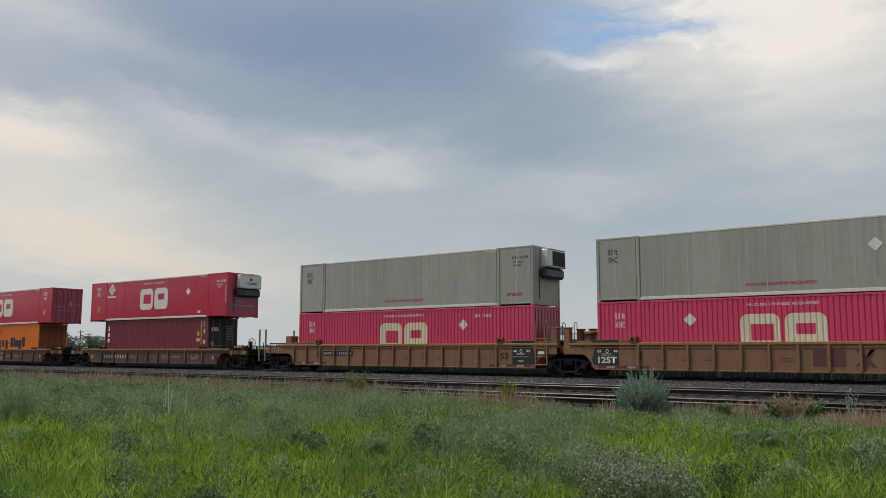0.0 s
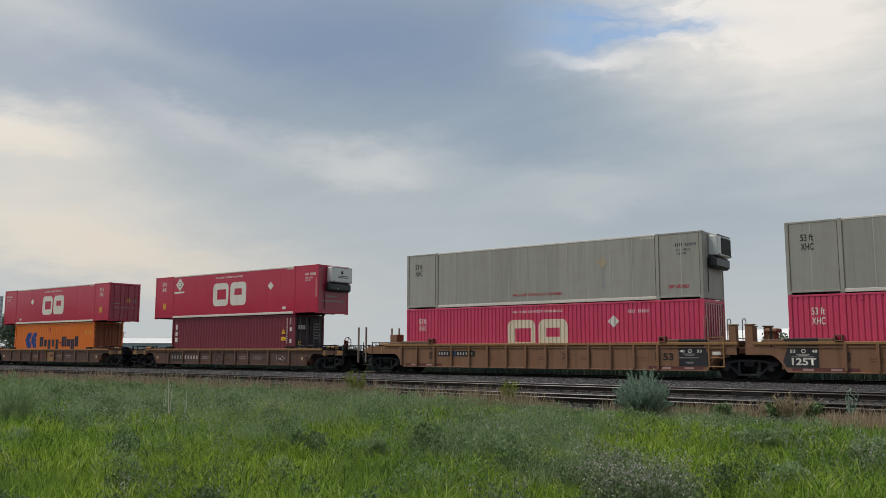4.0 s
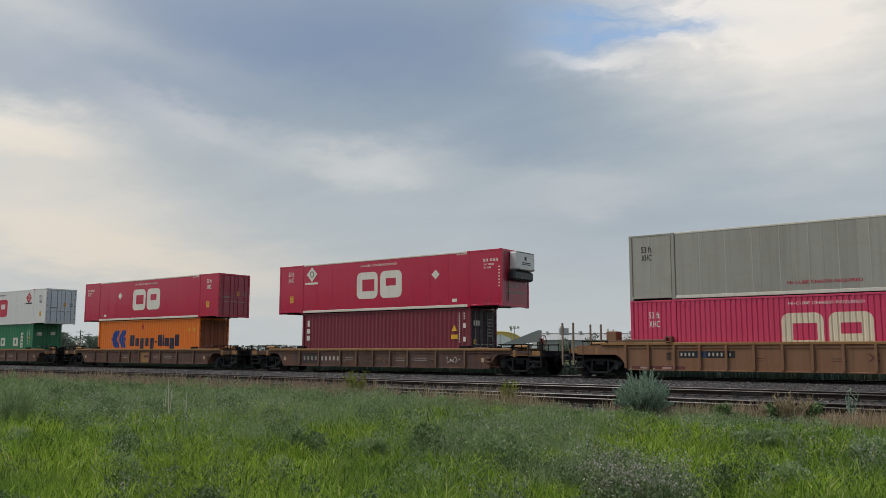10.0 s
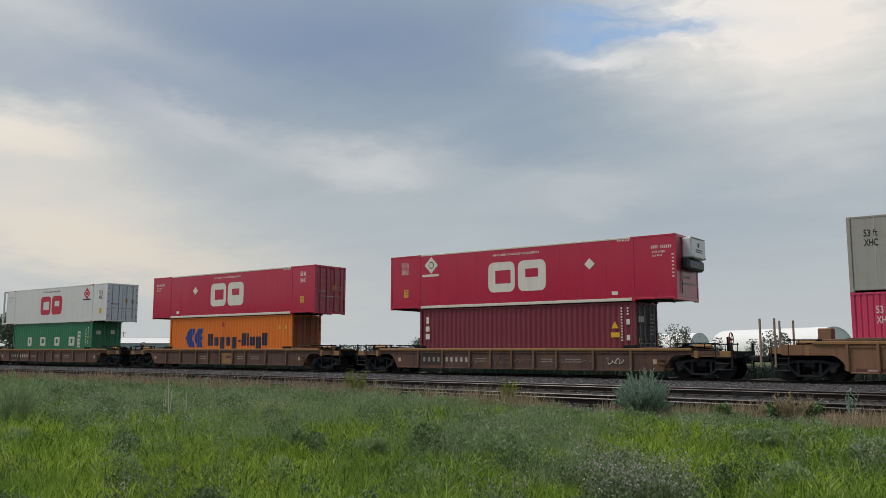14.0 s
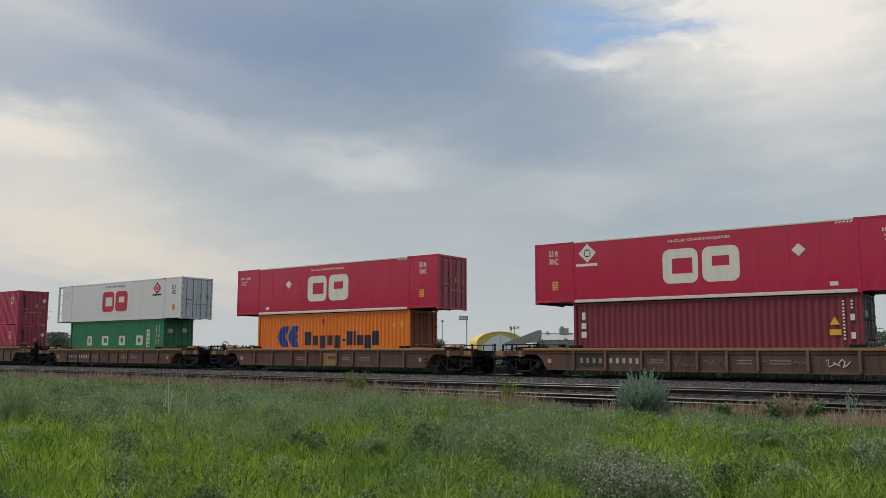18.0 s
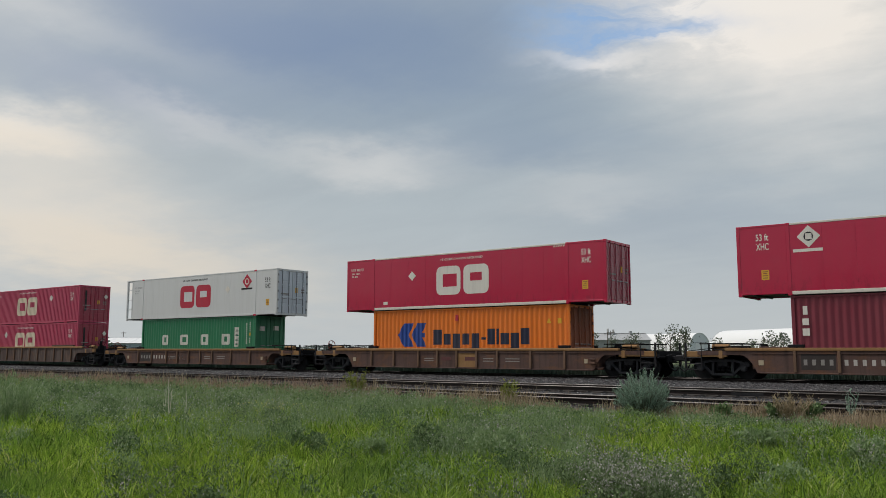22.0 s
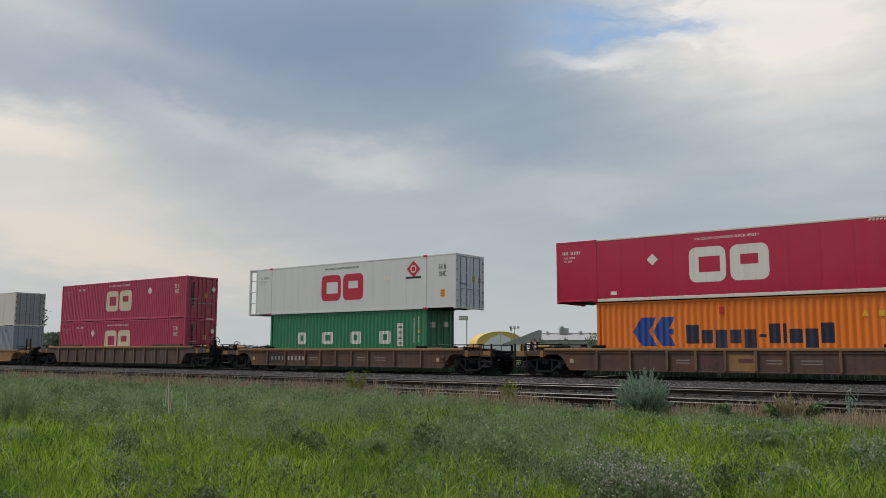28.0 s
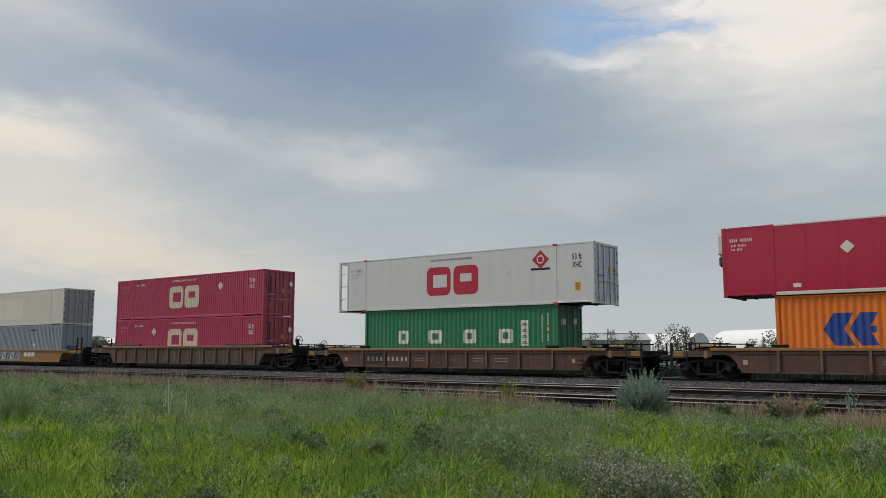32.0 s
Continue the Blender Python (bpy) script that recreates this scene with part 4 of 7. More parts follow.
def orange_lower(x):
    box, yf, h = container("bright orange corrugated container resting in a well car", 12.192, 2.438, 2.896, "folded", ORANGE, ORANGE, ORANGE_SHADED, None, "door", "sheet", False, True, False, "forty-foot containers")
    # blue arrow-like emblem: two leaning blades
    def blade(x0, w, z0, z1, lean):
        zm, hh = (z0 + z1) / 2, (z1 - z0) / 2

        def shape(u):
            out, inn = min(1.0, max(0.0, (u - x0) / lean)), min(1.0, max(0.0, (u - x0 - w) / (0.9 * lean)))
            return (zm - hh * out, zm - hh * inn, zm + hh * inn, zm + hh * out), (True, inn <= 0, True)
        return shape
    for x0, w in ((1.74, 0.74), (2.66, 0.66)):
        part("emblem", painted(blade(x0, w, 0.93, 2.17, 0.40), x0, x0 + w + 0.355, yf, 0.004, 0.04), MARK_BLUE, box, "blue emblem of leaning blades")
    part("emblem", painted(band(1.42, 1.66), 3.02, 3.60, yf, 0.010), MARK_BLUE, box)
    # trade name as one plain bar a letter: width, height, drop below the line
    cx = 4.15
    for w, hh, dz in ((0.56, 0.78, 0), (0.46, 0.56, 0), (0.48, 0.56, 0.2), (0.46, 0.56, 0), (0.48, 0.56, 0.2), (0.28, 0.12, -0.24), (0.42, 0.78, 0), (0.12, 0.78, 0), (0.48, 0.56, 0), (0.46, 0.56, 0.2), (0.48, 0.78, 0)):
        z0, z1 = 1.03 - dz, 1.03 + hh if dz >= 0 else 1.03 + 0.24 + hh
        part("brand_bar", painted(band(z0, z1), cx, cx + w, yf, 0.004, 0.5), MARK_NAVY, box)
        cx += w + 0.115
    part("red_mark", Geo().box(5.6, 5.78, -h - 0.001, -h + 0.012, 2.25, 2.55, 0.002), MARK_RED, box)
    part("warning_sign", Geo().prism([(10.95, 2.02), (11.2, 2.02), (11.08, 2.28)], -h - 0.001, -h + 0.01), MARK_YELLOW, box)
    part("yellow_label", Geo().box(11.55, 11.75, -h - 0.001, -h + 0.01, 2.0, 2.24), MARK_YELLOW, box)
    ROLLING.append((box, x, 0.43))


def green_lower(x):
    box, yf, h = container("green corrugated container with white marks in a well car", 12.192, 2.438, 2.896, "folded", GREEN, GREEN, GREEN, None, "door", "sheet", False, True, False, "forty-foot containers")
    # spaced trade letters as plain blocks with holes
    for x0, x1 in ((2.39, 3.12), (4.47, 5.34), (6.72, 7.49), (8.85, 9.66)):
        part("brand_block", painted(block_ring(x0, x1, 1.09, 1.79, x0 + 0.24, x1 - 0.24, 1.29, 1.62, 0.12), x0, x1, yf, 0.004, 0.04), MARK_WHITE, box)
    part("white_panel", painted(band(0.96, 2.20), 10.12, 10.56, yf), MARK_WHITE, box, "upright white notice panel")
    for k in range(4):
        part("lettering_bar", painted(band(1.06 + k * 0.29, 1.11 + k * 0.29), 10.19, 10.49, yf, 0.008), GREEN, box)
        part("lettering_bar", painted(band(1.13 + k * 0.29, 1.17 + k * 0.29), 10.25, 10.43, yf, 0.008), MARK_NAVY, box)
    for xx, z0, n in ((11.3, 1.15, 11), (11.62, 1.95, 5), (11.62, 1.2, 3)):
        for k in range(n):
            part("lettering_bar", Geo().box(xx, xx + 0.07, -h - 0.001, -h + 0.01, z0 + k * 0.12, z0 + k * 0.12 + 0.07, 0.002), MARK_WHITE, box)
    part("yellow_label", Geo().box(11.60, 11.72, -h - 0.001, -h + 0.01, 1.66, 1.84, 0.002), MARK_YELLOW, box)
    for y0, z0 in ((-0.9, 1.95), (0.25, 2.0)):
        part("lettering_bar", Geo().box(12.2, 12.206, y0, y0 + 0.42, z0, z0 + 0.28, 0.002), MARK_WHITE, box)
    ROLLING.append((box, x, 0.43))


def beige_upper(x):
    box, yf, h, y, xm = smooth53(BEIGE, "beige refrigerated container stacked on a slate-grey one", None, None, "door", rail=BEIGE, end=DUCT)
    part("emblem", painted(band(0.55, 2.3), 4.2, 9.5, yf), CREAM, box, "pale patch of a faded mark")
    ROLLING.append((box, x, 3.20))


def slate_lower(x):
    box, yf, h = container("slate-grey corrugated container resting in a tan well car", 16.154, 2.591, 2.80, "folded", SLATE, SLATE, SLATE, None, "door", "sheet", True, True, False, "long corrugated containers")
    bars(box, 11.6, 2.4, ((0.9, 0.12, 0.0),), yf, MARK_NAVY)
    bars(box, 14.7, 2.4, ((0.2, 0.12, 0.0),), yf, MARK_NAVY)
    diamond(box, 11.9, 1.2, 0.2, yf, MARK_WHITE)
    ROLLING.append((box, x, 0.40))


# ---------------------------------------------------------------- well cars
def bogie_meshes():
    side = Geo()
    # compression member, tension members, spring seat and columns, with open windows between them
    side.prism([(-0.95, 0.60), (-0.42, 0.70), (0.42, 0.70), (0.95, 0.60), (0.95, 0.69), (0.44, 0.80), (-0.44, 0.80), (-0.95, 0.69)], -0.09, 0.09)
    for e in (-1, 1):
        side.prism([(e * 0.78, 0.60), (e * 0.92, 0.60), (e * 0.44, 0.15), (e * 0.30, 0.15)], -0.085, 0.085)
        side.prism([(e * 0.36, 0.20), (e * 0.45, 0.20), (e * 0.45, 0.72), (e * 0.36, 0.72)], -0.08, 0.08)
        side.prism([(e * 0.74, 0.50), (e * 1.06, 0.50), (e * 1.14, 0.58), (e * 1.08, 0.69), (e * 0.72, 0.69)], -0.10, 0.10)
    side.box(-0.46, 0.46, -0.12, 0.12, 0.13, 0.23, 0.02)
    spring = Geo().lathe((0, 0, 0.30), [(0.09 if k % 3 else 0.06, 0.02 * k) for k in range(17)])
    cap = Geo().rod((0, -0.15, 0), (0, 0.02, 0), 0.13, 14).rod((0, -0.20, 0), (0, -0.14, 0), 0.085, 12)
    for a in range(3):
        cap.rod((0.06 * math.cos(a * 2.1), -0.215, 0.06 * math.sin(a * 2.1)), (0.06 * math.cos(a * 2.1), -0.19, 0.06 * math.sin(a * 2.1)), 0.018, 6)
    bolster = Geo().box(-0.22, 0.22, -1.08, 1.08, 0.50, 0.74, 0.03).rod((0, 0, 0.70), (0, 0, 0.92), 0.2, 14)
    beam = Geo().box(-0.05, 0.05, -0.95, 0.95, 0.30, 0.42, 0.01)
    shoe = Geo().box(-0.04, 0.04, -0.05, 0.05, 0.30, 0.62, 0.01)
    wheel = Geo()
    for s in (-1, 1):
        wheel.rod((0, s * 0.715, 0), (0, s * 0.79, 0), 0.435, 28)          # tread
        wheel.rod((0, s * 0.69, 0), (0, s * 0.716, 0), 0.465, 28)          # flange
        wheel.rod((0, s * 0.79, 0), (0, s * 0.80, 0), 0.37, 24)
        wheel.rod((0, s * 0.79, 0), (0, s * 0.84, 0), 0.13, 14)
        for k in range(4):
            a = k * math.pi / 2
            wheel.box(0.22 * math.cos(a) - 0.03, 0.22 * math.cos(a) + 0.03, *sorted((s * 0.80, s * 0.808)), 0.22 * math.sin(a) - 0.03, 0.22 * math.sin(a) + 0.03)
    wheel.rod((0, -1.0, 0), (0, 1.0, 0), 0.075, 12)
    return {"side_frame": side.mesh("side_frame", FRAME_DUST), "spring": spring.mesh("spring", BLACK), "bearing_cap": cap.mesh("bearing_cap", FRAME_DUST), "bolster": bolster.mesh("bolster", GREASE),
            "brake_beam": beam.mesh("brake_beam", BLACK), "brake_shoe": shoe.mesh("brake_shoe", GREASE), "wheelset": wheel.mesh("wheelset", TREAD_DARK)}


FRAME_DUST = paint("dusty_cast_steel", (0.034, 0.035, 0.040), 0.65, 0.4, dirt_col=(0.060, 0.056, 0.054), spec=0.2)
TREAD_DARK = paint("dusty_wheel_steel", (0.014, 0.014, 0.016), 0.6, 0.4, dirt_col=(0.026, 0.022, 0.020), metal=0.2, spec=0.12)
BOGIE = bogie_meshes()


def bogie(car, x):
    b = part("bogie", BOGIE["bolster"], None, car, "dark greasy two-axle bogie", pose(x, 0, 0))
    for s in (-1, 1):
        part("side_frame", BOGIE["side_frame"], None, b, at=pose(0, s * 1.0, 0))
        for x in (-0.2, 0.0, 0.2):
            part("spring", BOGIE["spring"], None, b, at=pose(x, s * 1.0, 0))
        for ax in (-0.89, 0.89):
            part("bearing_cap", BOGIE["bearing_cap"], None, b, at=pose(ax, s * 1.06, 0.435, 0, 0, 0 if s < 0 else 180))
            part("brake_shoe", BOGIE["brake_shoe"], None, b, at=pose(ax * 0.48, s * 0.75, 0))
    for ax in (-0.89, 0.89):
        part("brake_beam", BOGIE["brake_beam"], None, b, at=pose(ax * 0.42, 0, 0))
        w = part("wheelset", BOGIE["wheelset"], None, b, "steel wheels on a plain axle", pose(ax, 0, 0.435))
        WHEELS.append((w, ax, 0.435))


def arch(xa, zb, zt, xe, ze):
    """The right half of a side plate's outline: bottom, the curve over the bogie, the end, the top."""
    pts = [(xa, zb)]
    for k in range(1, 7):
        a = k / 6 * math.pi / 2
        pts.append((xa + 0.62 * (1 - math.cos(a)) ** 0.75, zb + (ze - zb) * math.sin(a) ** 1.3))
    return pts + [(xe, ze), (xe, zt)]


def well_car(cx, label, paint_mat, chord_mat, zb, zt, xa, bog, rib_at, left, right, half, rib_w=0.11, rib_mat=None, deck=1.14, smooth=False, right_half=None):
    """A well car. left, right: 'coupler' or 'shared' (an end carried on the next car's bogie). Returns the car."""
    car = thing("well_car", label, "rail car", group="well cars of the train")
    rib_mat = rib_mat or paint_mat
    Y = 1.46
    cut = {"coupler": 1.05, "shared": 0.35}
    right_half = right_half or half
    pr = arch(xa, zb, zt - 0.12, min(right_half - cut[right], bog + 0.9), 0.98)
    pl = [(-x, z) for x, z in arch(xa, zb, zt - 0.12, min(half - cut[left], bog + 0.9), 0.98)]
    outline = pr + pl[::-1]
    for s in (-1, 1):
        ys = sorted((s * Y, s * (Y - 0.03)))
        part("side_sill", Geo().prism(outline, *ys), paint_mat, car)
        part("top_chord", Geo().box(-xa - 1.25, xa + 1.25, *sorted((s * (Y + 0.06), s * (Y - 0.10))), zt - 0.12, zt, 0.015), chord_mat, car)
        part("bottom_flange", Geo().box(-xa + 0.05, xa - 0.05, *sorted((s * (Y + 0.05), s * (Y - 0.16))), zb - 0.02, zb + 0.03, 0.008), paint_mat, car)
        if not smooth:
            part("stiffener", Geo().box(-xa - 0.2, xa + 0.2, *sorted((s * (Y + 0.03), s * Y)), zt - 0.24, zt - 0.19, 0.006), paint_mat, car)
        for x in rib_at:
            g = Geo().box(x - rib_w / 2, x + rib_w / 2, *sorted((s * (Y + 0.085), s * (Y + 0.001))), zb + 0.05, zt - 0.121, 0.012)
            part("rib", g, rib_mat, car)
    # well floor and cross bearers
    for k in range(9):
        x = -xa + 0.5 + k * (2 * xa - 1.0) / 8
        part("cross_bearer", Geo().box(x - 0.22, x + 0.22, -Y + 0.04, Y - 0.04, zb - 0.015, zb + 0.085, 0.01), paint_mat, car)
    part("well_floor", Geo().box(-xa, xa, -0.55, 0.55, zb - 0.01, zb + 0.075, 0.01), paint_mat, car)
    for e, kind in ((-1, left), (1, right)):
        car_end(car, e, kind, paint_mat, chord_mat, zt, xa, bog, half if e < 0 else right_half, deck)
    ROLLING.append((car, cx, 0.0))
    return car


def car_end(car, e, kind, mat, chord, zt, xa, bog, half, deck):
    def bx(a, b, y0, y1, z0, z1, c=0.012):
        return Geo().box(*sorted((e * a, e * b)), y0, y1, z0, z1, c)
    xi = xa + 0.55
    part("bulkhead", bx(xa + 0.10, xa + 0.2, -1.36, 1.36, 0.42, zt - 0.15), mat, car)
    if kind == "coupler":
        xo = half - 0.62
        part("end_platform", bx(xi, xo, -1.40, 1.40, deck - 0.16, deck - 0.10), BLACK, car)
        part("centre_sill", bx(xi, xo + 0.1, -0.32, 0.32, 0.72, deck - 0.16), BLACK, car)
        for s in (-1, 1):
            part("deck_beam", bx(bog - 0.3, xo, *sorted((s * 1.44, s * 1.30)), deck - 0.24, deck, 0.015), chord, car)
            part("step_box", bx(bog - 0.15, bog + 0.02, *sorted((s * 1.47, s * 1.25)), deck - 0.30, deck + 0.02, 0.015), chord, car)
            # ladder
            lad = Geo()
            for x in (xo - 0.72, xo - 0.06):
                lad.rod((e * x, s * 1.45, 0.36), (e * x, s * 1.45, deck + 0.36), 0.022, 6)
            for z in (0.38, 0.62, 0.86):
                lad.rod((e * (xo - 0.72), s * 1.45, z), (e * (xo - 0.06), s * 1.45, z), 0.02, 6)
            part("ladder", lad, GREASE, car)
            # handrail along the platform
            rail = Geo()
            for x in (bog - 0.9, bog + 0.25):
                rail.rod((e * x, s * 1.30, deck - 0.1), (e * x, s * 1.30, deck + 0.30), 0.022, 6)
            rail.box(*sorted((e * (bog - 1.0), e * (xo - 0.65))), s * 1.30 - 0.16, s * 1.30 + 0.16, deck + 0.28, deck + 0.33, 0.01)
            part("walkway_rail", rail, BLACK, car)
            part("walkway", bx(xi - 0.3, bog + 0.1, *sorted((s * 1.35, s * 0.75)), deck + 0.02, deck + 0.05, 0.006), GREASE, car)
        # brake gear
        part("air_reservoir", Geo().rod((e * (bog - 0.28), -0.95, deck + 0.12), (e * (bog + 0.42), -0.95, deck + 0.12), 0.17, 14), chord, car, "tan brake reservoir")
        part("brake_cylinder", Geo().rod((e * (bog - 0.9), -0.25, deck + 0.10), (e * (bog - 0.1), -0.25, deck + 0.10), 0.14, 12), BLACK, car)
        part("valve_box", bx(bog - 0.55, bog - 0.25, -0.1, 0.25, deck - 0.1, deck + 0.24, 0.03), BLACK, car)
        hose = [(e * (xo + 0.05 + 0.55 * k / 8), -0.45, 0.78 - 0.50 * math.sin(k / 8 * math.pi * 0.75)) for k in range(9)]
        part("air_hose", Geo().pipe(hose, 0.028), BLACK, car)
        part("pipe_run", Geo().pipe([(e * (xi), -1.36, deck + 0.06), (e * (bog + 0.2), -1.36, deck + 0.06), (e * (xo - 0.1), -1.30, deck - 0.08)], 0.02), GREASE, car)
        part("retainer_pipe", Geo().pipe([(e * (bog - 1.0), -1.2, deck + 0.14), (e * (bog - 0.3), -1.22, deck + 0.18), (e * (bog + 0.5), -1.2, deck + 0.10), (e * (xo - 0.1), -1.0, deck + 0.02)], 0.018), BLACK, car)
        part("cut_lever", Geo().pipe([(e * (xo + 0.06), -1.38, 0.92), (e * (xo + 0.10), -0.8, 0.90), (e * (xo + 0.2), -0.2, 1.0)], 0.014), GREASE, car)
        part("uncoupling_bracket", bx(xo + 0.02, xo + 0.08, -1.42, -1.30, 0.84, 1.02, 0.008), GREASE, car)
        part("control_valve", Geo().rod((e * (bog - 1.25), 0.55, deck - 0.1), (e * (bog - 1.25), 0.55, deck + 0.3), 0.16, 12), BLACK, car)
        for y0 in (-0.75, 0.45):
            part("cross_brace", bx(bog - 1.35, xo, y0, y0 + 0.12, deck - 0.10, deck - 0.02, 0.01), GREASE, car)
        part("buffer_block", bx(xo + 0.04, xo + 0.18, -0.42, 0.42, 0.62, 1.02, 0.03), BLACK, car)
        # coupler
        part("coupler", Geo().box(*sorted((e * (xo - 0.1), e * (half - 0.16))), -0.10, 0.10, 0.74, 0.92, 0.03).box(*sorted((e * (half - 0.28), e * (half + 0.05))), -0.19, 0.13, 0.69, 0.97, 0.05), GREASE, car)
        part("end_sill", bx(xo - 0.05, xo + 0.04, -1.42, 1.42, 0.82, deck, 0.015), BLACK, car)
    else:
        xo = half - 0.34
        part("end_deck", bx(xi, xo, -1.40, 1.40, 1.02, 1.30, 0.02), mat, car)
        part("centre_sill", bx(xi, half + 0.05, -0.35, 0.35, 0.62, 1.02), BLACK, car)
        for s in (-1, 1):
            post = part("end_post", bx(xo - 0.33, xo, *sorted((s * 1.44, s * 1.14)), 1.0, 2.18, 0.03), mat, car)
            part("post_cap", bx(xo - 0.36, xo + 0.03, *sorted((s * 1.45, s * 1.10)), 2.18, 2.23, 0.012), mat, post)
            part("pin_hole", bx(xo - 0.24, xo - 0.12, *sorted((s * 1.446, s * 1.438)), 1.05, 1.20, 0.0), BLACK, post)
            part("side_bracket", bx(xi, xo, *sorted((s * 1.47, s * 1.36)), 0.98, 1.36, 0.02), mat, car)
            part("bearing_arm", bx(xo - 0.2, half + 0.1, *sorted((s * 1.05, s * 0.80)), 0.80, 1.05, 0.03), BLACK, car)
        if e < 0:
            part("brake_box", bx(bog - 0.95, bog - 0.62, -0.55, -0.05, 1.30, 1.90, 0.03), mat, car)
            part("box_head", bx(bog - 1.05, bog - 0.52, -0.65, 0.05, 1.90, 2.06, 0.04), mat, car)


def tall_posts(car, xs, mat, z0, z1):
    for x in xs:
        for s in (-1, 1):
            part("grab_post", Geo().box(x - 0.035, x + 0.035, s * 1.42 - 0.05, s * 1.42 + 0.05, z0, z1, 0.01), mat, car)


def side_text(car, text, x, z, w, h, mat):
    part("lettering", text_mesh(text, h, w, x, z, -1.468, mat, bold=0.03), None, car)


def side_bar(car, x0, x1, z0, z1, mat, name="lettering_bar", y=-1.465):
    part(name, Geo().box(x0, x1, y, y + 0.004, z0, z1), mat, car)


def guide(car, x0, x1, zt, chord, s):
    """The loading guide on a chord, with its latch."""
    part("loading_guide", Geo().box(x0, x1, *sorted((s * 1.50, s * 1.30)), zt + 0.002, zt + 0.13, 0.02), chord, car)


def brake_wheel(car, x, z, mat=RUST_RED):
    g = Geo().ring((x, -0.9, z), 0.28, 0.022, "x", 22, 6)
    for k in range(5):
        a = k * 2 * math.pi / 5
        g.rod((x, -0.9, z), (x, -0.9 + 0.27 * math.cos(a), z + 0.27 * math.sin(a)), 0.014, 5)
    g.rod((x - 0.1, -0.9, z), (x + 0.06, -0.9, z), 0.04, 8)
    part("brake_wheel", g, mat, car, "rusty red hand-brake wheel")
    part("brake_stand", Geo().box(x - 0.16, x - 0.06, -1.0, -0.8, 0.95, z + 0.1, 0.01), BLACK, car)


POST_TAN = paint("pale_tan_rail_paint", (0.30, 0.22, 0.17), 0.6, 0.35, spec=0.25)
RIB_RUST = paint("rusty_rib_paint", (0.17, 0.098, 0.062), 0.7, 0.45, dirt_col=(0.07, 0.045, 0.03), spec=0.25)
SHORT_RIBS = (-5.96, -4.37, -2.68, -1.43, -0.21, 1.02, 2.25, 4.14, 5.96)


def short_car(cx, label, numbers, graffiti=0):
    car = well_car(cx, label, BROWN, TAN_EDGE, 0.28, 1.27, 7.42, 8.92, SHORT_RIBS, "coupler", "coupler", 11.0, rib_mat=RIB_RUST)
    for x in (-8.92, 8.92):
        bogie(car, x)
    tall_posts(car, (-10.33, 10.33), GREASE, 0.45, 1.48)
    for e in (-1, 1):
        for s in (-1, 1):
            guide(car, *sorted((e * 6.2, e * 5.6)), 1.27, BLACK, s)
            guide(car, *sorted((e * 7.3, e * 6.5)), 1.19, BROWN, s)
    part("white_plate", Geo().box(6.95, 7.12, -1.475, -1.461, 0.58, 0.78, 0.003), PLATE_TAN, car)
    part("white_plate", Geo().box(-7.35, -7.15, -1.475, -1.461, 0.58, 0.78, 0.003), PLATE_TAN, car)
    part("step_bracket", Geo().box(7.25, 7.5, -1.52, -1.461, 0.74, 0.82, 0.01).box(7.25, 7.5, -1.52, -1.461, 0.55, 0.63, 0.01), BROWN, car)
    if numbers:
        side_bar(car, -5.75, -4.5, 0.42, 1.02, NUMBER_GROUND, "number_patch", -1.462)
        for x0, w, n in ((-5.65, 0.26, 4), (-4.20, 0.26, 5)):
            for k in range(n):
                side_bar(car, x0 + k * 0.31, x0 + k * 0.31 + 0.13, 0.60, 0.82, MARK_DULL if x0 < -5 else MARK_WORN)
    for x0, x1 in ((-2.3, -1.7), (1.4, 2.0), (2.7, 3.5)):
        for z in (0.62, 0.74):
            side_bar(car, x0, x1, z, z + 0.04, MARK_DULL)
    # hand-drawn chalk lines: start, length, height, thickness
    rng = random.Random(11)
    for x0, w, hh, r, mat in ((-2.9, 2.2, 0.42, 0.008, MARK_DULL), (-0.6, 1.5, 0.3, 0.007, MARK_DULL), (1.9, 0.9, 0.14, 0.007, MARK_DULL), (3.1, 1.0, 0.14, 0.006, MARK_DULL), (4.75, 0.85, 0.34, 0.016, MARK_WHITE))[:graffiti]:
        n = 9 + int(w * 9)
        pts = []
        for i in range(n):
            u = i / (n - 1)
            pts.append((x0 + w * u + 0.07 * math.sin(i * 1.9) + rng.uniform(-0.02, 0.02), -1.472, 0.66 + hh * (0.5 * math.sin(i * 1.35 + 0.6) * (0.35 + 0.65 * abs(math.cos(u * 4.2))) + rng.uniform(-0.1, 0.1))))
        part("chalk_scrawl", Geo().pipe(pts, r, 4), mat, car)
    return car


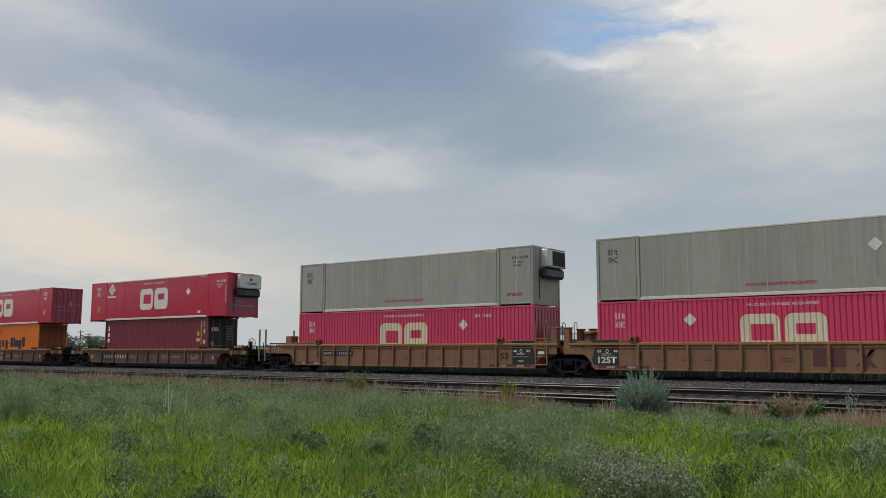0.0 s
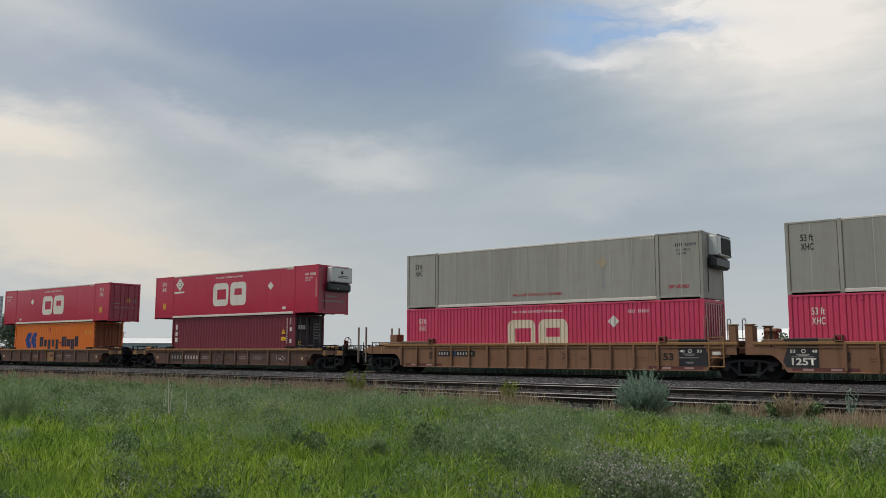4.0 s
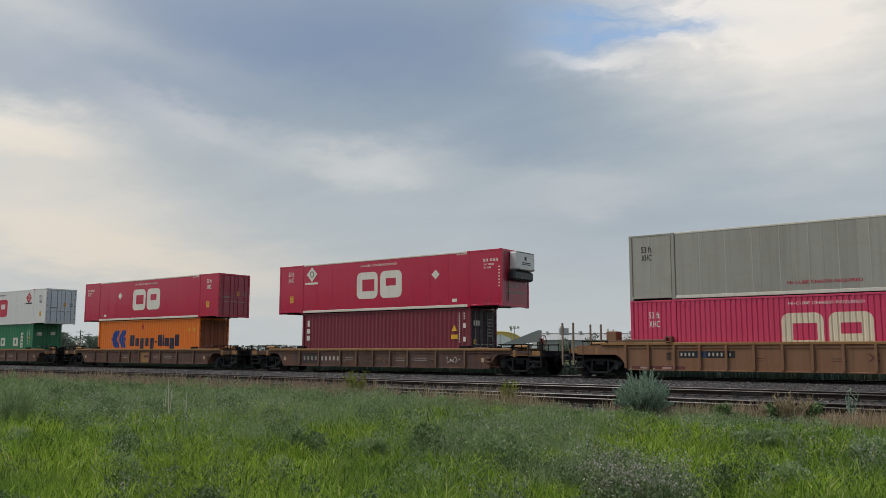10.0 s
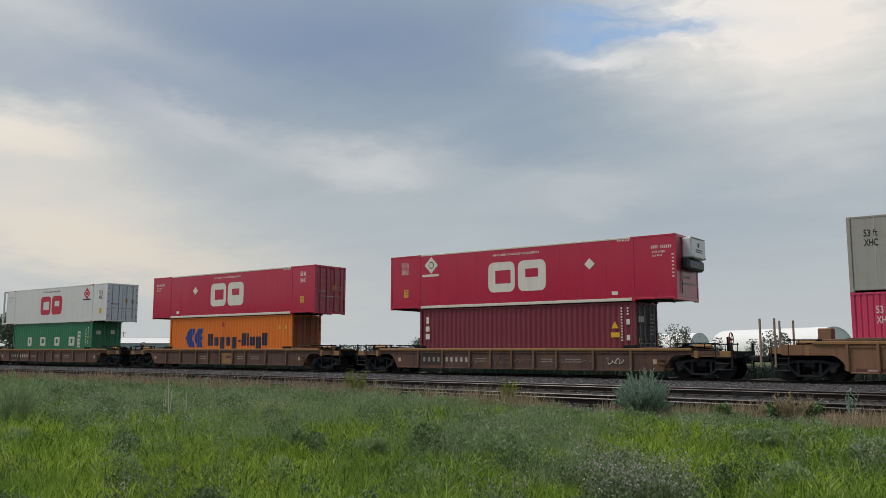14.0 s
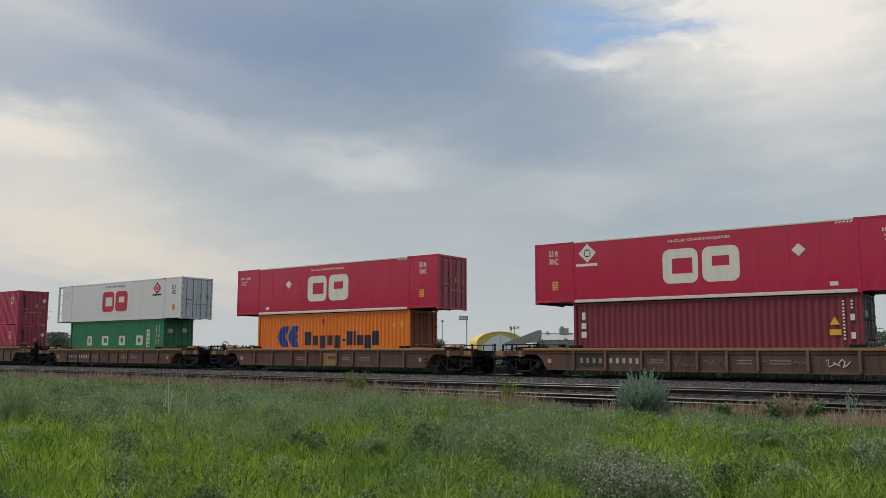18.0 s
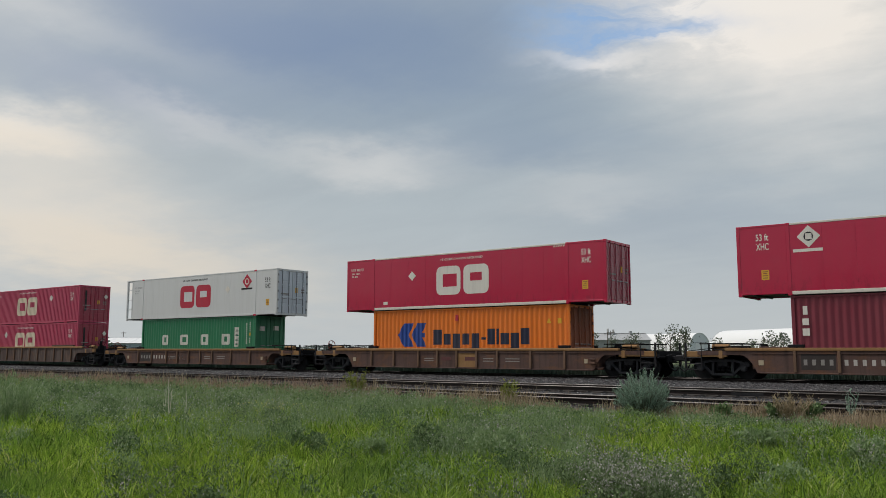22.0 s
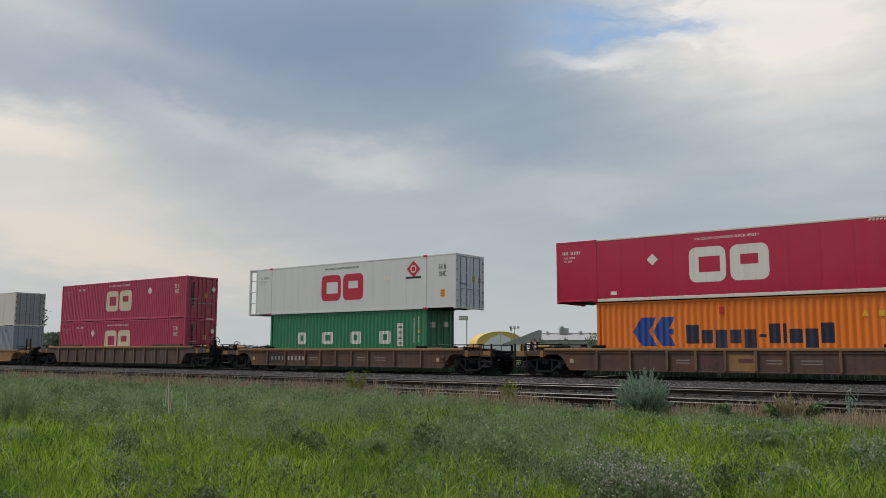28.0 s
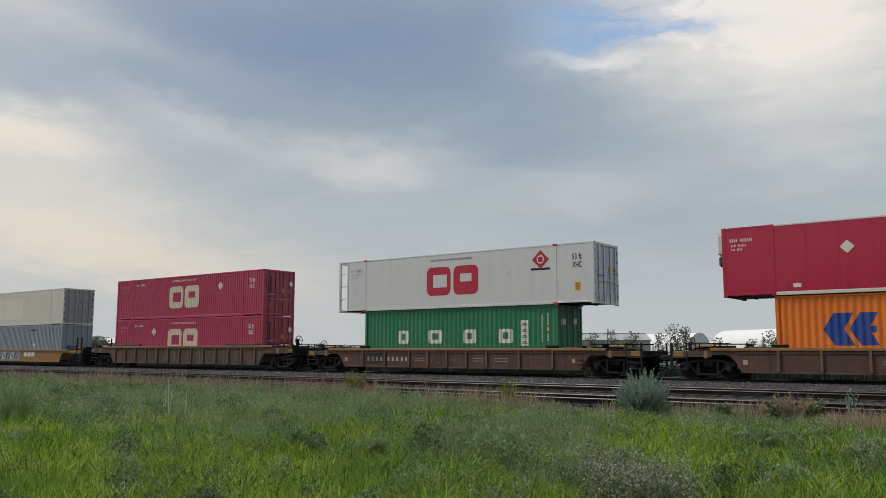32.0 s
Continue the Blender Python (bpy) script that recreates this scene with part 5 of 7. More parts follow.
def train():
    # tan articulated pair
    rib_long = [-6.05 + 1.1 * k for k in range(12)]
    c2 = well_car(30.98, "tan well car with a weathered ribbed side, carrying two long containers", TAN, TAN_EDGE, 0.33, 1.51, 8.2, 9.75, [-8.25, -7.2] + rib_long, "coupler", "shared", 11.70, deck=1.27, right_half=9.74)
    c1 = well_car(50.48, "tan well car with ribbed sides and a black end panel", TAN, TAN_EDGE, 0.33, 1.51, 8.2, 9.75, rib_long + [7.1, 8.1], "shared", "shared", 10.10, deck=1.27)
    bogie(c2, -9.72)
    bogie(c2, 9.75)
    bogie(c1, 9.75)
    tall_posts(c2, (-11.42, -10.86), POST_TAN, 0.5, 2.44)
    # corner ladder with two tall grab hoops
    for s in (-1, 1):
        lad = Geo()
        for x in (8.27, 8.88):
            lad.box(x - 0.03, x + 0.03, s * 1.50 - 0.025, s * 1.50 + 0.025, 0.48, 1.72, 0.006)
        for z in (0.50, 0.86, 1.26, 1.70):
            lad.rod((8.27, s * 1.50, z), (8.88, s * 1.50, z), 0.022, 6)
        part("ladder", lad, TAN_EDGE, c2, "tan steel corner ladder")
        for x in (8.10, 8.76):
            hoop = [(x, s * 1.48, 1.30), (x, s * 1.48, 2.46), (x + 0.03, s * 1.48, 2.54), (x + 0.08, s * 1.48, 2.57), (x + 0.13, s * 1.48, 2.54), (x + 0.16, s * 1.48, 2.46), (x + 0.16, s * 1.48, 1.30)]
            part("grab_hoop", Geo().pipe(hoop, 0.020), POST_TAN, c2, "tall tan grab hoop")
    part("white_plate", Geo().box(8.42, 8.76, -1.53, -1.522, 0.99, 1.12, 0.002), MARK_WHITE, c2)
    tall_posts(c1, (-8.75,), GREASE, 1.3, 2.05)
    part("equipment_box", Geo().box(-9.32, -8.82, -1.2, -0.6, 1.5, 2.02, 0.03), TAN, c2, "brown steel equipment box")
    for car, ends_ in ((c2, (-1, 1)), (c1, (-1, 1))):
        for e in ends_:
            for s in (-1, 1):
                black = (e > 0) == (car is c2)
                guide(car, *sorted((e * 6.45, e * 7.0)), 1.51, RIB_RUST, s)
                guide(car, *sorted((e * 7.003, e * 8.25)), 1.51, MARK_BLACK if black else RIB_RUST, s)
                guide(car, *sorted((e * 8.253, e * 9.1)), 1.47, RIB_RUST, s)
                latch = Geo().box(*sorted((e * 6.12, e * 6.42)), *sorted((s * 1.56, s * 1.30)), 1.515, 1.56, 0.008)
                for x in (6.12, 6.37):
                    latch.box(*sorted((e * x, e * (x + 0.05))), *sorted((s * 1.56, s * 1.30)), 1.56, 1.76, 0.008)
                latch.box(*sorted((e * 6.12, e * 6.42)), *sorted((s * 1.50, s * 1.36)), 1.70, 1.76, 0.008)
                part("latch", latch, RIB_RUST, car)
        for e in (-1, 1):
            side_bar(car, *sorted((e * 8.0, e * 5.6)), 0.36, 0.50, PATCH, "maroon_patch", -1.4625)
            for k in range(2):
                side_bar(car, *sorted((e * (7.6 - k), e * (7.2 - k))), 0.39, 0.47, REFLECTOR, "reflector", -1.468)
    part("black_panel", Geo().prism([(6.96, 0.51), (8.20, 0.51), (8.32, 0.75), (8.06, 1.385), (6.96, 1.385)], -1.466, -1.461), PANEL_BLACK, c2)
    part("black_panel", Geo().prism([(-7.0, 0.51), (-8.20, 0.51), (-8.32, 0.75), (-8.10, 1.385), (-7.0, 1.385)], -1.466, -1.461), PANEL_BLACK, c1)
    for car, x, t in ((c2, 7.12, "48"), (c2, 7.85, "53"), (c1, -7.95, "53"), (c1, -7.15, "48")):
        side_text(car, t, x, 1.14, 0.2, 0.12, MARK_WHITE)
    for car, x in ((c2, 7.45), (c1, -7.55)):
        for z, w in ((1.02, 0.28), (0.97, 0.22)) + (((0.86, 0.48), (0.68, 0.20), (0.64, 0.14)) if car is c2 else ((0.92, 0.46),)):
            side_bar(car, x - w, x + w * 0.8, z - 0.012, z + 0.012, MARK_WORN, y=-1.469)
        part("round_badge", Geo().ring((x, -1.469, 1.14), 0.07, 0.014, "y", 14, 4), MARK_WHITE, car)
    side_text(c1, "125T", -7.55, 0.74, 0.90, 0.28, MARK_WHITE)
    side_text(c2, "53", 6.50, 0.90, 0.46, 0.30, MARK_BLACK)
    for car, x in ((c2, 6.0), (c1, -6.0), (c2, -6.3)):
        side_text(car, "40", x, 1.02, 0.22, 0.14, MARK_BLACK)
        side_text(car, "20", x, 0.82, 0.22, 0.14, MARK_BLACK)
        side_bar(car, x - 0.1, x + 0.1, 0.91, 0.93, MARK_BLACK, y=-1.468)
    side_bar(c2, -5.85, -3.5, 0.86, 1.14, MARK_BLACK, "number_patch", -1.463)
    for x0, n in ((-5.78, 4), (-4.95 + 0.35, 6)):
        for k in range(n):
            side_bar(c2, x0 + k * 0.17, x0 + k * 0.17 + 0.075, 0.93, 1.07, MARK_WORN, y=-1.468)
    side_bar(c2, -5.06, -4.68, 0.86, 1.14, BLUE_PATCH, "blue_patch", -1.4665)
    for car, xs in ((c2, (-2.6, 0.4, 2.6, 5.3)), (c1, (-5.0, -3.9, -2.9, 0.1))):
        for x in xs:
            for k in range(2):
                side_bar(car, x - 0.26, x + 0.26, 0.74 + k * 0.10, 0.765 + k * 0.10, BROWN if k else PATCH)
    # owner's mark on the sill, plain maroon blocks
    for x0, x1, z0, z1 in ((1.06, 1.54, 0.55, 1.20), (1.74, 2.22, 0.55, 1.20)):
        side_bar(c1, x0, x1, z0, z1, PATCH, "emblem", -1.466)
    for s in (1, -1):
        for dx in (0.0, 0.3) if s > 0 else (0.0,):
            g = Geo().prism([(2.50 + dx if s > 0 else 3.1, 0.55), (2.66 + dx if s > 0 else 3.26, 0.55), (3.22 if s > 0 else 2.7, 1.20), (3.06 if s > 0 else 2.54, 1.20)], -1.4665 - 0.001 * s, -1.4625)
            part("emblem", g, PATCH, c1)
    for k, s in enumerate((1, -1)):
        part("emblem", Geo().prism([(1.35, 0.75 + 0.3 * (s < 0)), (1.45, 0.75 + 0.3 * (s < 0)), (1.80, 1.05 - 0.3 * (s < 0)), (1.70, 1.05 - 0.3 * (s < 0))], -1.466 - 0.001 * k, -1.4625), PATCH, c2)
    grey_upper(42.40, MARK_WHITE)
    grey_upper(22.907, PLATE_TAN)
    red_folded(42.40, 0.445, "faded red corrugated container resting in a tan well car", placard=4.3)
    red_folded(22.907, 0.445, "faded red corrugated container low in a tan well car")
    # three brown cars joined by drawbars
    c3 = short_car(8.08, "brown well car with numbers and chalk scrawls, carrying a maroon container", True, 5)
    c4 = short_car(-13.93, "brown well car carrying an orange container, one ochre panel", False)
    c5 = short_car(-35.96, "brown well car with a dull number, carrying a green container", True, 1)
    part("ochre_panel", Geo().box(-0.15, 0.96, -1.466, -1.461, 0.33, 1.02), TAN_EDGE, c4, "repainted ochre panel")
    for x in (-1.38, 0.1):
        side_bar(c4, x + 0.2, x + 0.8, 0.66, 0.84, PATCH, "emblem", -1.468)
    brake_wheel(c3, 10.15, 1.62)
    brake_wheel(c4, -9.6, 1.45)
    brake_wheel(c5, -9.6, 1.45)
    red_smooth(0.0, "cooler_plain", "plain", lambda u: u)
    maroon_lower(2.0)
    red_smooth(-22.004, "door", "cooler", lambda u: 16.154 - u)
    orange_lower(-22.004 + 2.0)
    white_upper(-44.035)
    green_lower(-44.035 + 2.0)
    # brown car with close ribs
    c6 = well_car(-58.57, "dusty brown well car with closely spaced ribs under two red containers", BROWN_DULL, TAN_EDGE, 0.28, 1.46, 8.0, 9.75, [-7.65 + 1.275 * k for k in range(13)], "coupler", "coupler", 11.6, rib_w=0.13, rib_mat=RIB_RUST, deck=1.25)
    for x in (-9.75, 9.75):
        bogie(c6, x)
    for e in (-1, 1):
        for s in (-1, 1):
            guide(c6, *sorted((e * 4.7, e * 7.9)), 1.46, BROWN, s)
    brake_wheel(c6, 10.9, 1.75, BLACK)
    red_folded(-66.65, 0.43, "red corrugated container with a pale emblem in a brown well car", own_side=True, placard=11.4, right="door", worn=RED_WARM)
    red_folded(-66.65, 3.33, "red corrugated container stacked on another, soot on its doors", placard=4.25, own_side=True, right="door", worn=RED_WARM)
    # tan car at the rear
    c7 = well_car(-82.28, "tan smooth-sided well car with pale graffiti", TAN_EDGE, TAN_EDGE, 0.26, 1.22, 8.2, 10.1, (), "coupler", "coupler", 12.0, smooth=True, deck=1.15)
    for x in (-10.1, 10.1):
        bogie(c7, x)
    tall_posts(c7, (11.3, 10.7), GREASE, 0.45, 2.1)
    for k in range(3):
        part("emblem", Geo().box(2.6 + k * 0.62, 3.08 + k * 0.62, -1.467, -1.461, 0.66, 1.02), MARK_WHITE, c7)
    part("graffiti_ground", Geo().box(-3.4, 1.9, -1.464, -1.461, 0.35, 1.12), SLATE, c7)
    for k in range(7):
        c = (-2.9 + k * 0.7, -1.468, 0.72)
        part("graffiti", Geo().ring(c, 0.22 + 0.06 * (k % 2), 0.035, "y", 12, 4), MARK_WHITE if k % 2 else MARK_NAVY, c7)
    beige_upper(-90.35)
    slate_lower(-90.35)


PATCH = paint("maroon_patch_paint", (0.12, 0.040, 0.04), 0.6, 0.3, spec=0.25)
RED_WARM = paint("dull_red_paint", (0.46, 0.038, 0.095), 0.5, 0.2)
train()


# ---------------------------------------------------------------- ground and tracks
def bed(y):
    """The height of the ground over y: field, yard of ballast, shoulder of the line, field behind."""
    return float(np.interp(y, (16.3, 17.3, 20.8, 21.8, 23.2, 27.2, 31.6, 32.7, 33.8, 34.2, 37.0, 37.4, 38.4, 39.8), (0.0, 0.055, 0.06, 0.03, 0.06, 0.05, 0.06, 0.15, 0.155, 0.075, 0.075, 0.155, 0.14, 0.0)))


def ground():
    ys = sorted({*np.arange(-6, 16, 0.8), *np.arange(16, 40, 0.2), *np.arange(40, 80, 4), 100, 150, 250, 500, 1000, 2000, 4200, -15, -40, -100, -300, -1000, -4200})
    xs = sorted({*np.arange(-90, 30, 0.6), -4200, -2000, -1000, -600, -400, -300, -250, -200, -150, -120, 40, 60, 100, 200, 500, 1000, 2000, 4200})
    v, f = [], []
    for y in ys:
        for x in xs:
            near = abs(x) < 95 and -6 < y < 60
            field = near and (y < 16.2 or y > 40)
            z = bed(y) + (0.05 * noise.noise((x * 0.35, y * 0.35, 0)) if field else 0.012 * noise.noise((x * 2, y * 2, 3)) if near else 0)
            v.append((x, y, z))
    n = len(xs)
    for j in range(len(ys) - 1):
        for i in range(n - 1):
            a = j * n + i
            f.append((a, a + 1, a + n + 1, a + n))
    me = bpy.data.meshes.new("ground")
    me.from_pydata(v, [], f)
    me.materials.append(GROUND)
    me.polygons.foreach_set("use_smooth", [True] * len(me.polygons))
    tagged(new("ground", me), "grassy field with a gravel yard under the tracks", "ground", kind="structure")


ground()

RAIL_PROFILE = [(-0.07, 0), (0.07, 0), (0.07, 0.012), (0.012, 0.035), (0.012, 0.125), (0.036, 0.135), (0.036, 0.157), (0.025, 0.171), (-0.025, 0.171), (-0.036, 0.157), (-0.036, 0.135), (-0.012, 0.125), (-0.012, 0.035), (-0.07, 0.012)]
PLATE = Geo().box(-0.09, 0.09, -0.18, 0.18, 0, 0.012).box(-0.05, 0.05, -0.105, -0.075, 0.01, 0.035).box(-0.05, 0.05, 0.075, 0.105, 0.01, 0.035).mesh("tie_plate", GREASE)
TIES = [Geo().box(-0.115 - d, 0.115 + d, -1.3 - 2 * d, 1.3, -0.17, 0.0, 0.012 + d).mesh("tie", TIE) for d in (0.0, 0.006, 0.012)]


def track(name, y, label, far_ties):
    t = thing(name, label, "railway track", kind="structure")
    z0 = RAIL - 0.171
    for s in (-1, 1):
        g = Geo().prism([(y + s * 0.7525 + a, z0 + b) for a, b in RAIL_PROFILE], -900, 120, "x")
        part("rail", g, RAIL_STEEL, t)
    rng = random.Random(round(y * 10))
    for k in range(180):
        x = 14.0 - k * 0.52
        part("tie", TIES[k % 3], None, t, at=pose(x + rng.uniform(-0.03, 0.03), y + rng.uniform(-0.05, 0.05), z0 + rng.uniform(-0.012, 0.004), 0, 0, rng.uniform(-1.2, 1.2)))
    g = Geo()
    for k in range(far_ties):
        x = -80.0 - k * 0.55
        g.box(x, x + 0.23, y - 1.3, y + 1.3, z0 - 0.17, z0)
    tagged(part("far_ties", g, TIE, t), kind="stuff")
    for k in range(60):
        x = 9.0 - k * 0.52
        for s in (-1, 1):
            part("tie_plate", PLATE, None, t, at=pose(x, y + s * 0.7525, z0 + 0.001))
    return t


track("track_1", LINE, "main line of worn steel rails on dark ties in ballast", 300)
track("track_2", SIDINGS[0], "siding of steel rails on dark ties in grey ballast", 300)
track("track_3", SIDINGS[1], "weedy siding of rusty rails at the edge of the grass", 300)
for y in SIDINGS:
    for x in (-7.4, -31.0):
        for s in (-1, 1):
            solid("joint_bar", Geo().box(x - 0.45, x + 0.45, y + s * 0.7525 - 0.034, y + s * 0.7525 - 0.013, RAIL - 0.135, RAIL - 0.05, 0.006), GREASE, "rusty steel joint bar bolted to a rail", "joint bar")


# ---------------------------------------------------------------- loose stones and plants
RNG = np.random.default_rng(7)


def stones(n):
    """Broken stone over the yard, thinner with distance."""
    d = 14 * np.exp(RNG.random(n) * math.log(90 / 14))
    r = (RNG.random(n) - 0.5) * 1.16 * d
    x, y = SIDE.x * r + FLAT.x * d, SIDE.y * r + FLAT.y * d
    keep = (y > 16.4 + RNG.random(n) * 0.9) & (y < 34.3)
    for c in SIDINGS:
        keep &= ~((np.abs(np.abs(y - c) - 0.7525) < 0.10)) & ~((np.abs(y - c) < 1.25) & (RNG.random(n) < 0.72))
    x, y, d = x[keep], y[keep], d[keep]
    n = len(x)
    z = np.interp(y, (16.3, 17.3, 20.8, 21.8, 23.2, 27.2, 31.6, 32.7, 33.8, 34.2), (0.0, 0.055, 0.06, 0.03, 0.06, 0.05, 0.06, 0.15, 0.155, 0.075)) + 0.004
    s = (0.020 + 0.028 * RNG.random(n)) * np.clip(d / 26, 0.9, 1.6)
    octa = np.array([(1, 0, 0), (0, 1, 0), (-1, 0, 0), (0, -1, 0), (0, 0, 1), (0, 0, -1)], np.float32)
    a = RNG.random(n) * 6.28
    sc = s[:, None, None] * (0.6 + 0.7 * RNG.random((n, 6, 3)))
    p = octa[None] * sc
    ca, sa = np.cos(a)[:, None], np.sin(a)[:, None]
    v = np.stack([p[..., 0] * ca - p[..., 1] * sa + x[:, None], p[..., 0] * sa + p[..., 1] * ca + y[:, None], p[..., 2] * 0.75 + z[:, None]], -1)
    faces = np.array([(0, 1, 4), (1, 2, 4), (2, 3, 4), (3, 0, 4), (1, 0, 5), (2, 1, 5), (3, 2, 5), (0, 3, 5)], np.int32)
    loops = (np.arange(n)[:, None, None] * 6 + faces[None]).ravel()
    me = cloud_mesh("ballast", v.reshape(-1, 3), (loops, np.full(n * 8, 3)), STONE)
    tagged(new("ballast", me), "broken grey stones of the track bed", "ballast", kind="stuff")


def blade_mesh(name, p, h, w, lean, mat, curl=0.4):
    n = len(p)
    a, b = RNG.random(n) * 6.283, RNG.random(n) * 6.283
    across = np.stack([np.cos(a), np.sin(a), np.zeros(n)], 1) * (w / 2)[:, None]
    off = np.stack([np.cos(b), np.sin(b), np.zeros(n)], 1) * (lean * h)[:, None]
    up = np.zeros((n, 3))
    up[:, 2] = h
    mid = p + up * 0.6 + off * curl
    tip = p + up * (1 - 0.25 * lean[:, None]) + off
    v = np.stack([p - across, p + across, mid - across * 0.75, mid + across * 0.75, tip], 1).reshape(-1, 3)
    loops = (np.arange(n)[:, None] * 5 + np.array([0, 1, 3, 2, 2, 3, 4])[None]).ravel()
    return cloud_mesh(name, v, (loops, np.tile([4, 3], n)), mat)


def leaf_mesh(name, p, size, mat, up=0.3, slim=0.45):
    n = len(p)
    d = RNG.normal(size=(n, 3))
    d[:, 2] = np.abs(d[:, 2]) * 0.7 + up
    d /= np.linalg.norm(d, axis=1)[:, None]
    e = np.cross(d, RNG.normal(size=(n, 3)))
    e /= np.linalg.norm(e, axis=1)[:, None] + 1e-9
    s = size[:, None]
    v = np.stack([p, p + d * s * 0.5 + e * s * slim * 0.5, p + d * s, p + d * s * 0.5 - e * s * slim * 0.5], 1).reshape(-1, 3)
    loops = (np.arange(n)[:, None] * 4 + np.arange(4)[None]).ravel()
    return cloud_mesh(name, v, (loops, np.full(n, 4)), mat)


def fbm(x, y, k, seed):
    """Smooth patches over the field, 0 to 1."""
    rg = np.random.default_rng(seed)
    out = np.zeros_like(x)
    for i in range(7):
        a, f, ph = rg.random() * 6.28, k * (0.6 + 1.5 * rg.random()), rg.random(2) * 6.28
        out += np.sin((x * np.cos(a) + y * np.sin(a)) * f + ph[0]) * np.cos((y * np.cos(a) - x * np.sin(a)) * f * 0.8 + ph[1])
    return 0.5 + out / 7


def field(n, d0, d1, limit=17.0):
    """Places over the field before the tripod, thinner with distance, short of the gravel."""
    d = d0 * np.exp(RNG.random(n) * math.log(d1 / d0))
    r = (RNG.random(n) - 0.5) * 1.16 * d
    x, y = SIDE.x * r + FLAT.x * d, SIDE.y * r + FLAT.y * d
    edge = limit - 0.5 + 0.9 * (fbm(x, y, 1.1, 5) - 0.5) + np.clip((-x - 12) * 0.05, 0, 0.5)
    keep = y < edge
    return x[keep], y[keep], d[keep], r[keep]


def low(x, y):
    """Growth gets shorter towards the gravel where the siding lies open."""
    return 1 - np.clip((x + 13.5) / 4, 0, 1) * np.clip((y - 13.6) / 2.6, 0, 1) * 0.76


# thickets of weed on the field: right of and ahead of the tripod, radius
THICKETS = ((1.45, 7.8, 0.7), (0.6, 10.8, 1.2), (-2.6, 12.0, 0.6), (1.2, 13.0, 1.3))


def weediness(x, y, d, r):
    base = np.clip((d - 11.5) / 6.0, 0, 1) * 0.85
    w = base + (fbm(x, y, 0.8, 21) - 0.5) * 0.9 * np.clip((d - 7) / 4, 0.35, 1)
    # open grass east of the flowering stand
    w = w - 0.55 * np.clip((r - 2.0) / 0.8, 0, 1) * np.clip((13.5 - d) / 2.5, 0, 1)
    for cr, cd, rad in THICKETS:
        w = np.maximum(w, 1.15 - ((r - cr) ** 2 + (d - cd) ** 2) / rad ** 2 * 0.6)
    return np.clip(w, 0, 1)


def mounds(_):
    """Dense leafy clumps of thistle and weed standing over the grass."""
    cx, cy, cd, cr = field(340, 7.0, 36)
    keep = (cr < 2.0) | (cd > 13.0) | (RNG.random(len(cx)) < 0.35)
    cx, cy = cx[keep], cy[keep]
    for r0, d0, rad in THICKETS:
        m = int(9 * rad) + 3
        a, s = RNG.random(m) * 6.283, np.sqrt(RNG.random(m)) * rad
        r1, d1 = r0 + np.cos(a) * s, d0 + np.sin(a) * s
        cx, cy = np.append(cx, SIDE.x * r1 + FLAT.x * d1), np.append(cy, SIDE.y * r1 + FLAT.y * d1)
    cd = cx * FLAT.x + cy * FLAT.y
    n = len(cx)
    k = 330
    wide = 1 + 0.5 * np.clip((cd - 10) / 6, 0, 1)
    rad, hi = (0.13 + 0.19 * RNG.random(n)) * wide, (0.26 + 0.26 * RNG.random(n)) * low(cx, cy) * (0.9 + 0.1 * wide)
    a, s, t = RNG.random((n, k)) * 6.283, np.sqrt(RNG.random((n, k))), RNG.random((n, k)) ** 0.6
    q = np.stack([cx[:, None] + np.cos(a) * s * rad[:, None] * (1.1 - 0.4 * t), cy[:, None] + np.sin(a) * s * rad[:, None] * (1.1 - 0.4 * t), hi[:, None] * t * (1.0 - 0.25 * s ** 2)], -1)
    size = np.clip(cd * 0.0026, 0.026, 0.07)[:, None] * (0.6 + 0.8 * RNG.random((n, k)))
    grey = RNG.random(n) < 0.42
    for name, pick, mat, lab in (("weed_mounds", ~grey, WEED_DARK, "dense dark green clumps of weed"), ("grey_mounds", grey, WEED, "dense grey-green clumps of weed")):
        tagged(new(name, leaf_mesh(name, q[pick].reshape(-1, 3), size[pick].ravel(), mat, 0.5, 0.42)), lab, "weeds", kind="stuff")
    m = 14
    a, s = RNG.random((n, m)) * 6.283, np.sqrt(RNG.random((n, m)))
    f = np.stack([cx[:, None] + np.cos(a) * s * rad[:, None], cy[:, None] + np.sin(a) * s * rad[:, None], hi[:, None] * (0.98 - 0.22 * s ** 2) + 0.03], -1)
    lush = RNG.random(n) < 0.22
    tagged(new("pale_heads", leaf_mesh("pale_heads", f[lush].reshape(-1, 3), np.repeat(np.clip(cd[lush] * 0.0017, 0.014, 0.03), m), BLOOM, 0.7, 0.8)), "pale lilac-grey heads of the weeds", "flowers", kind="stuff")


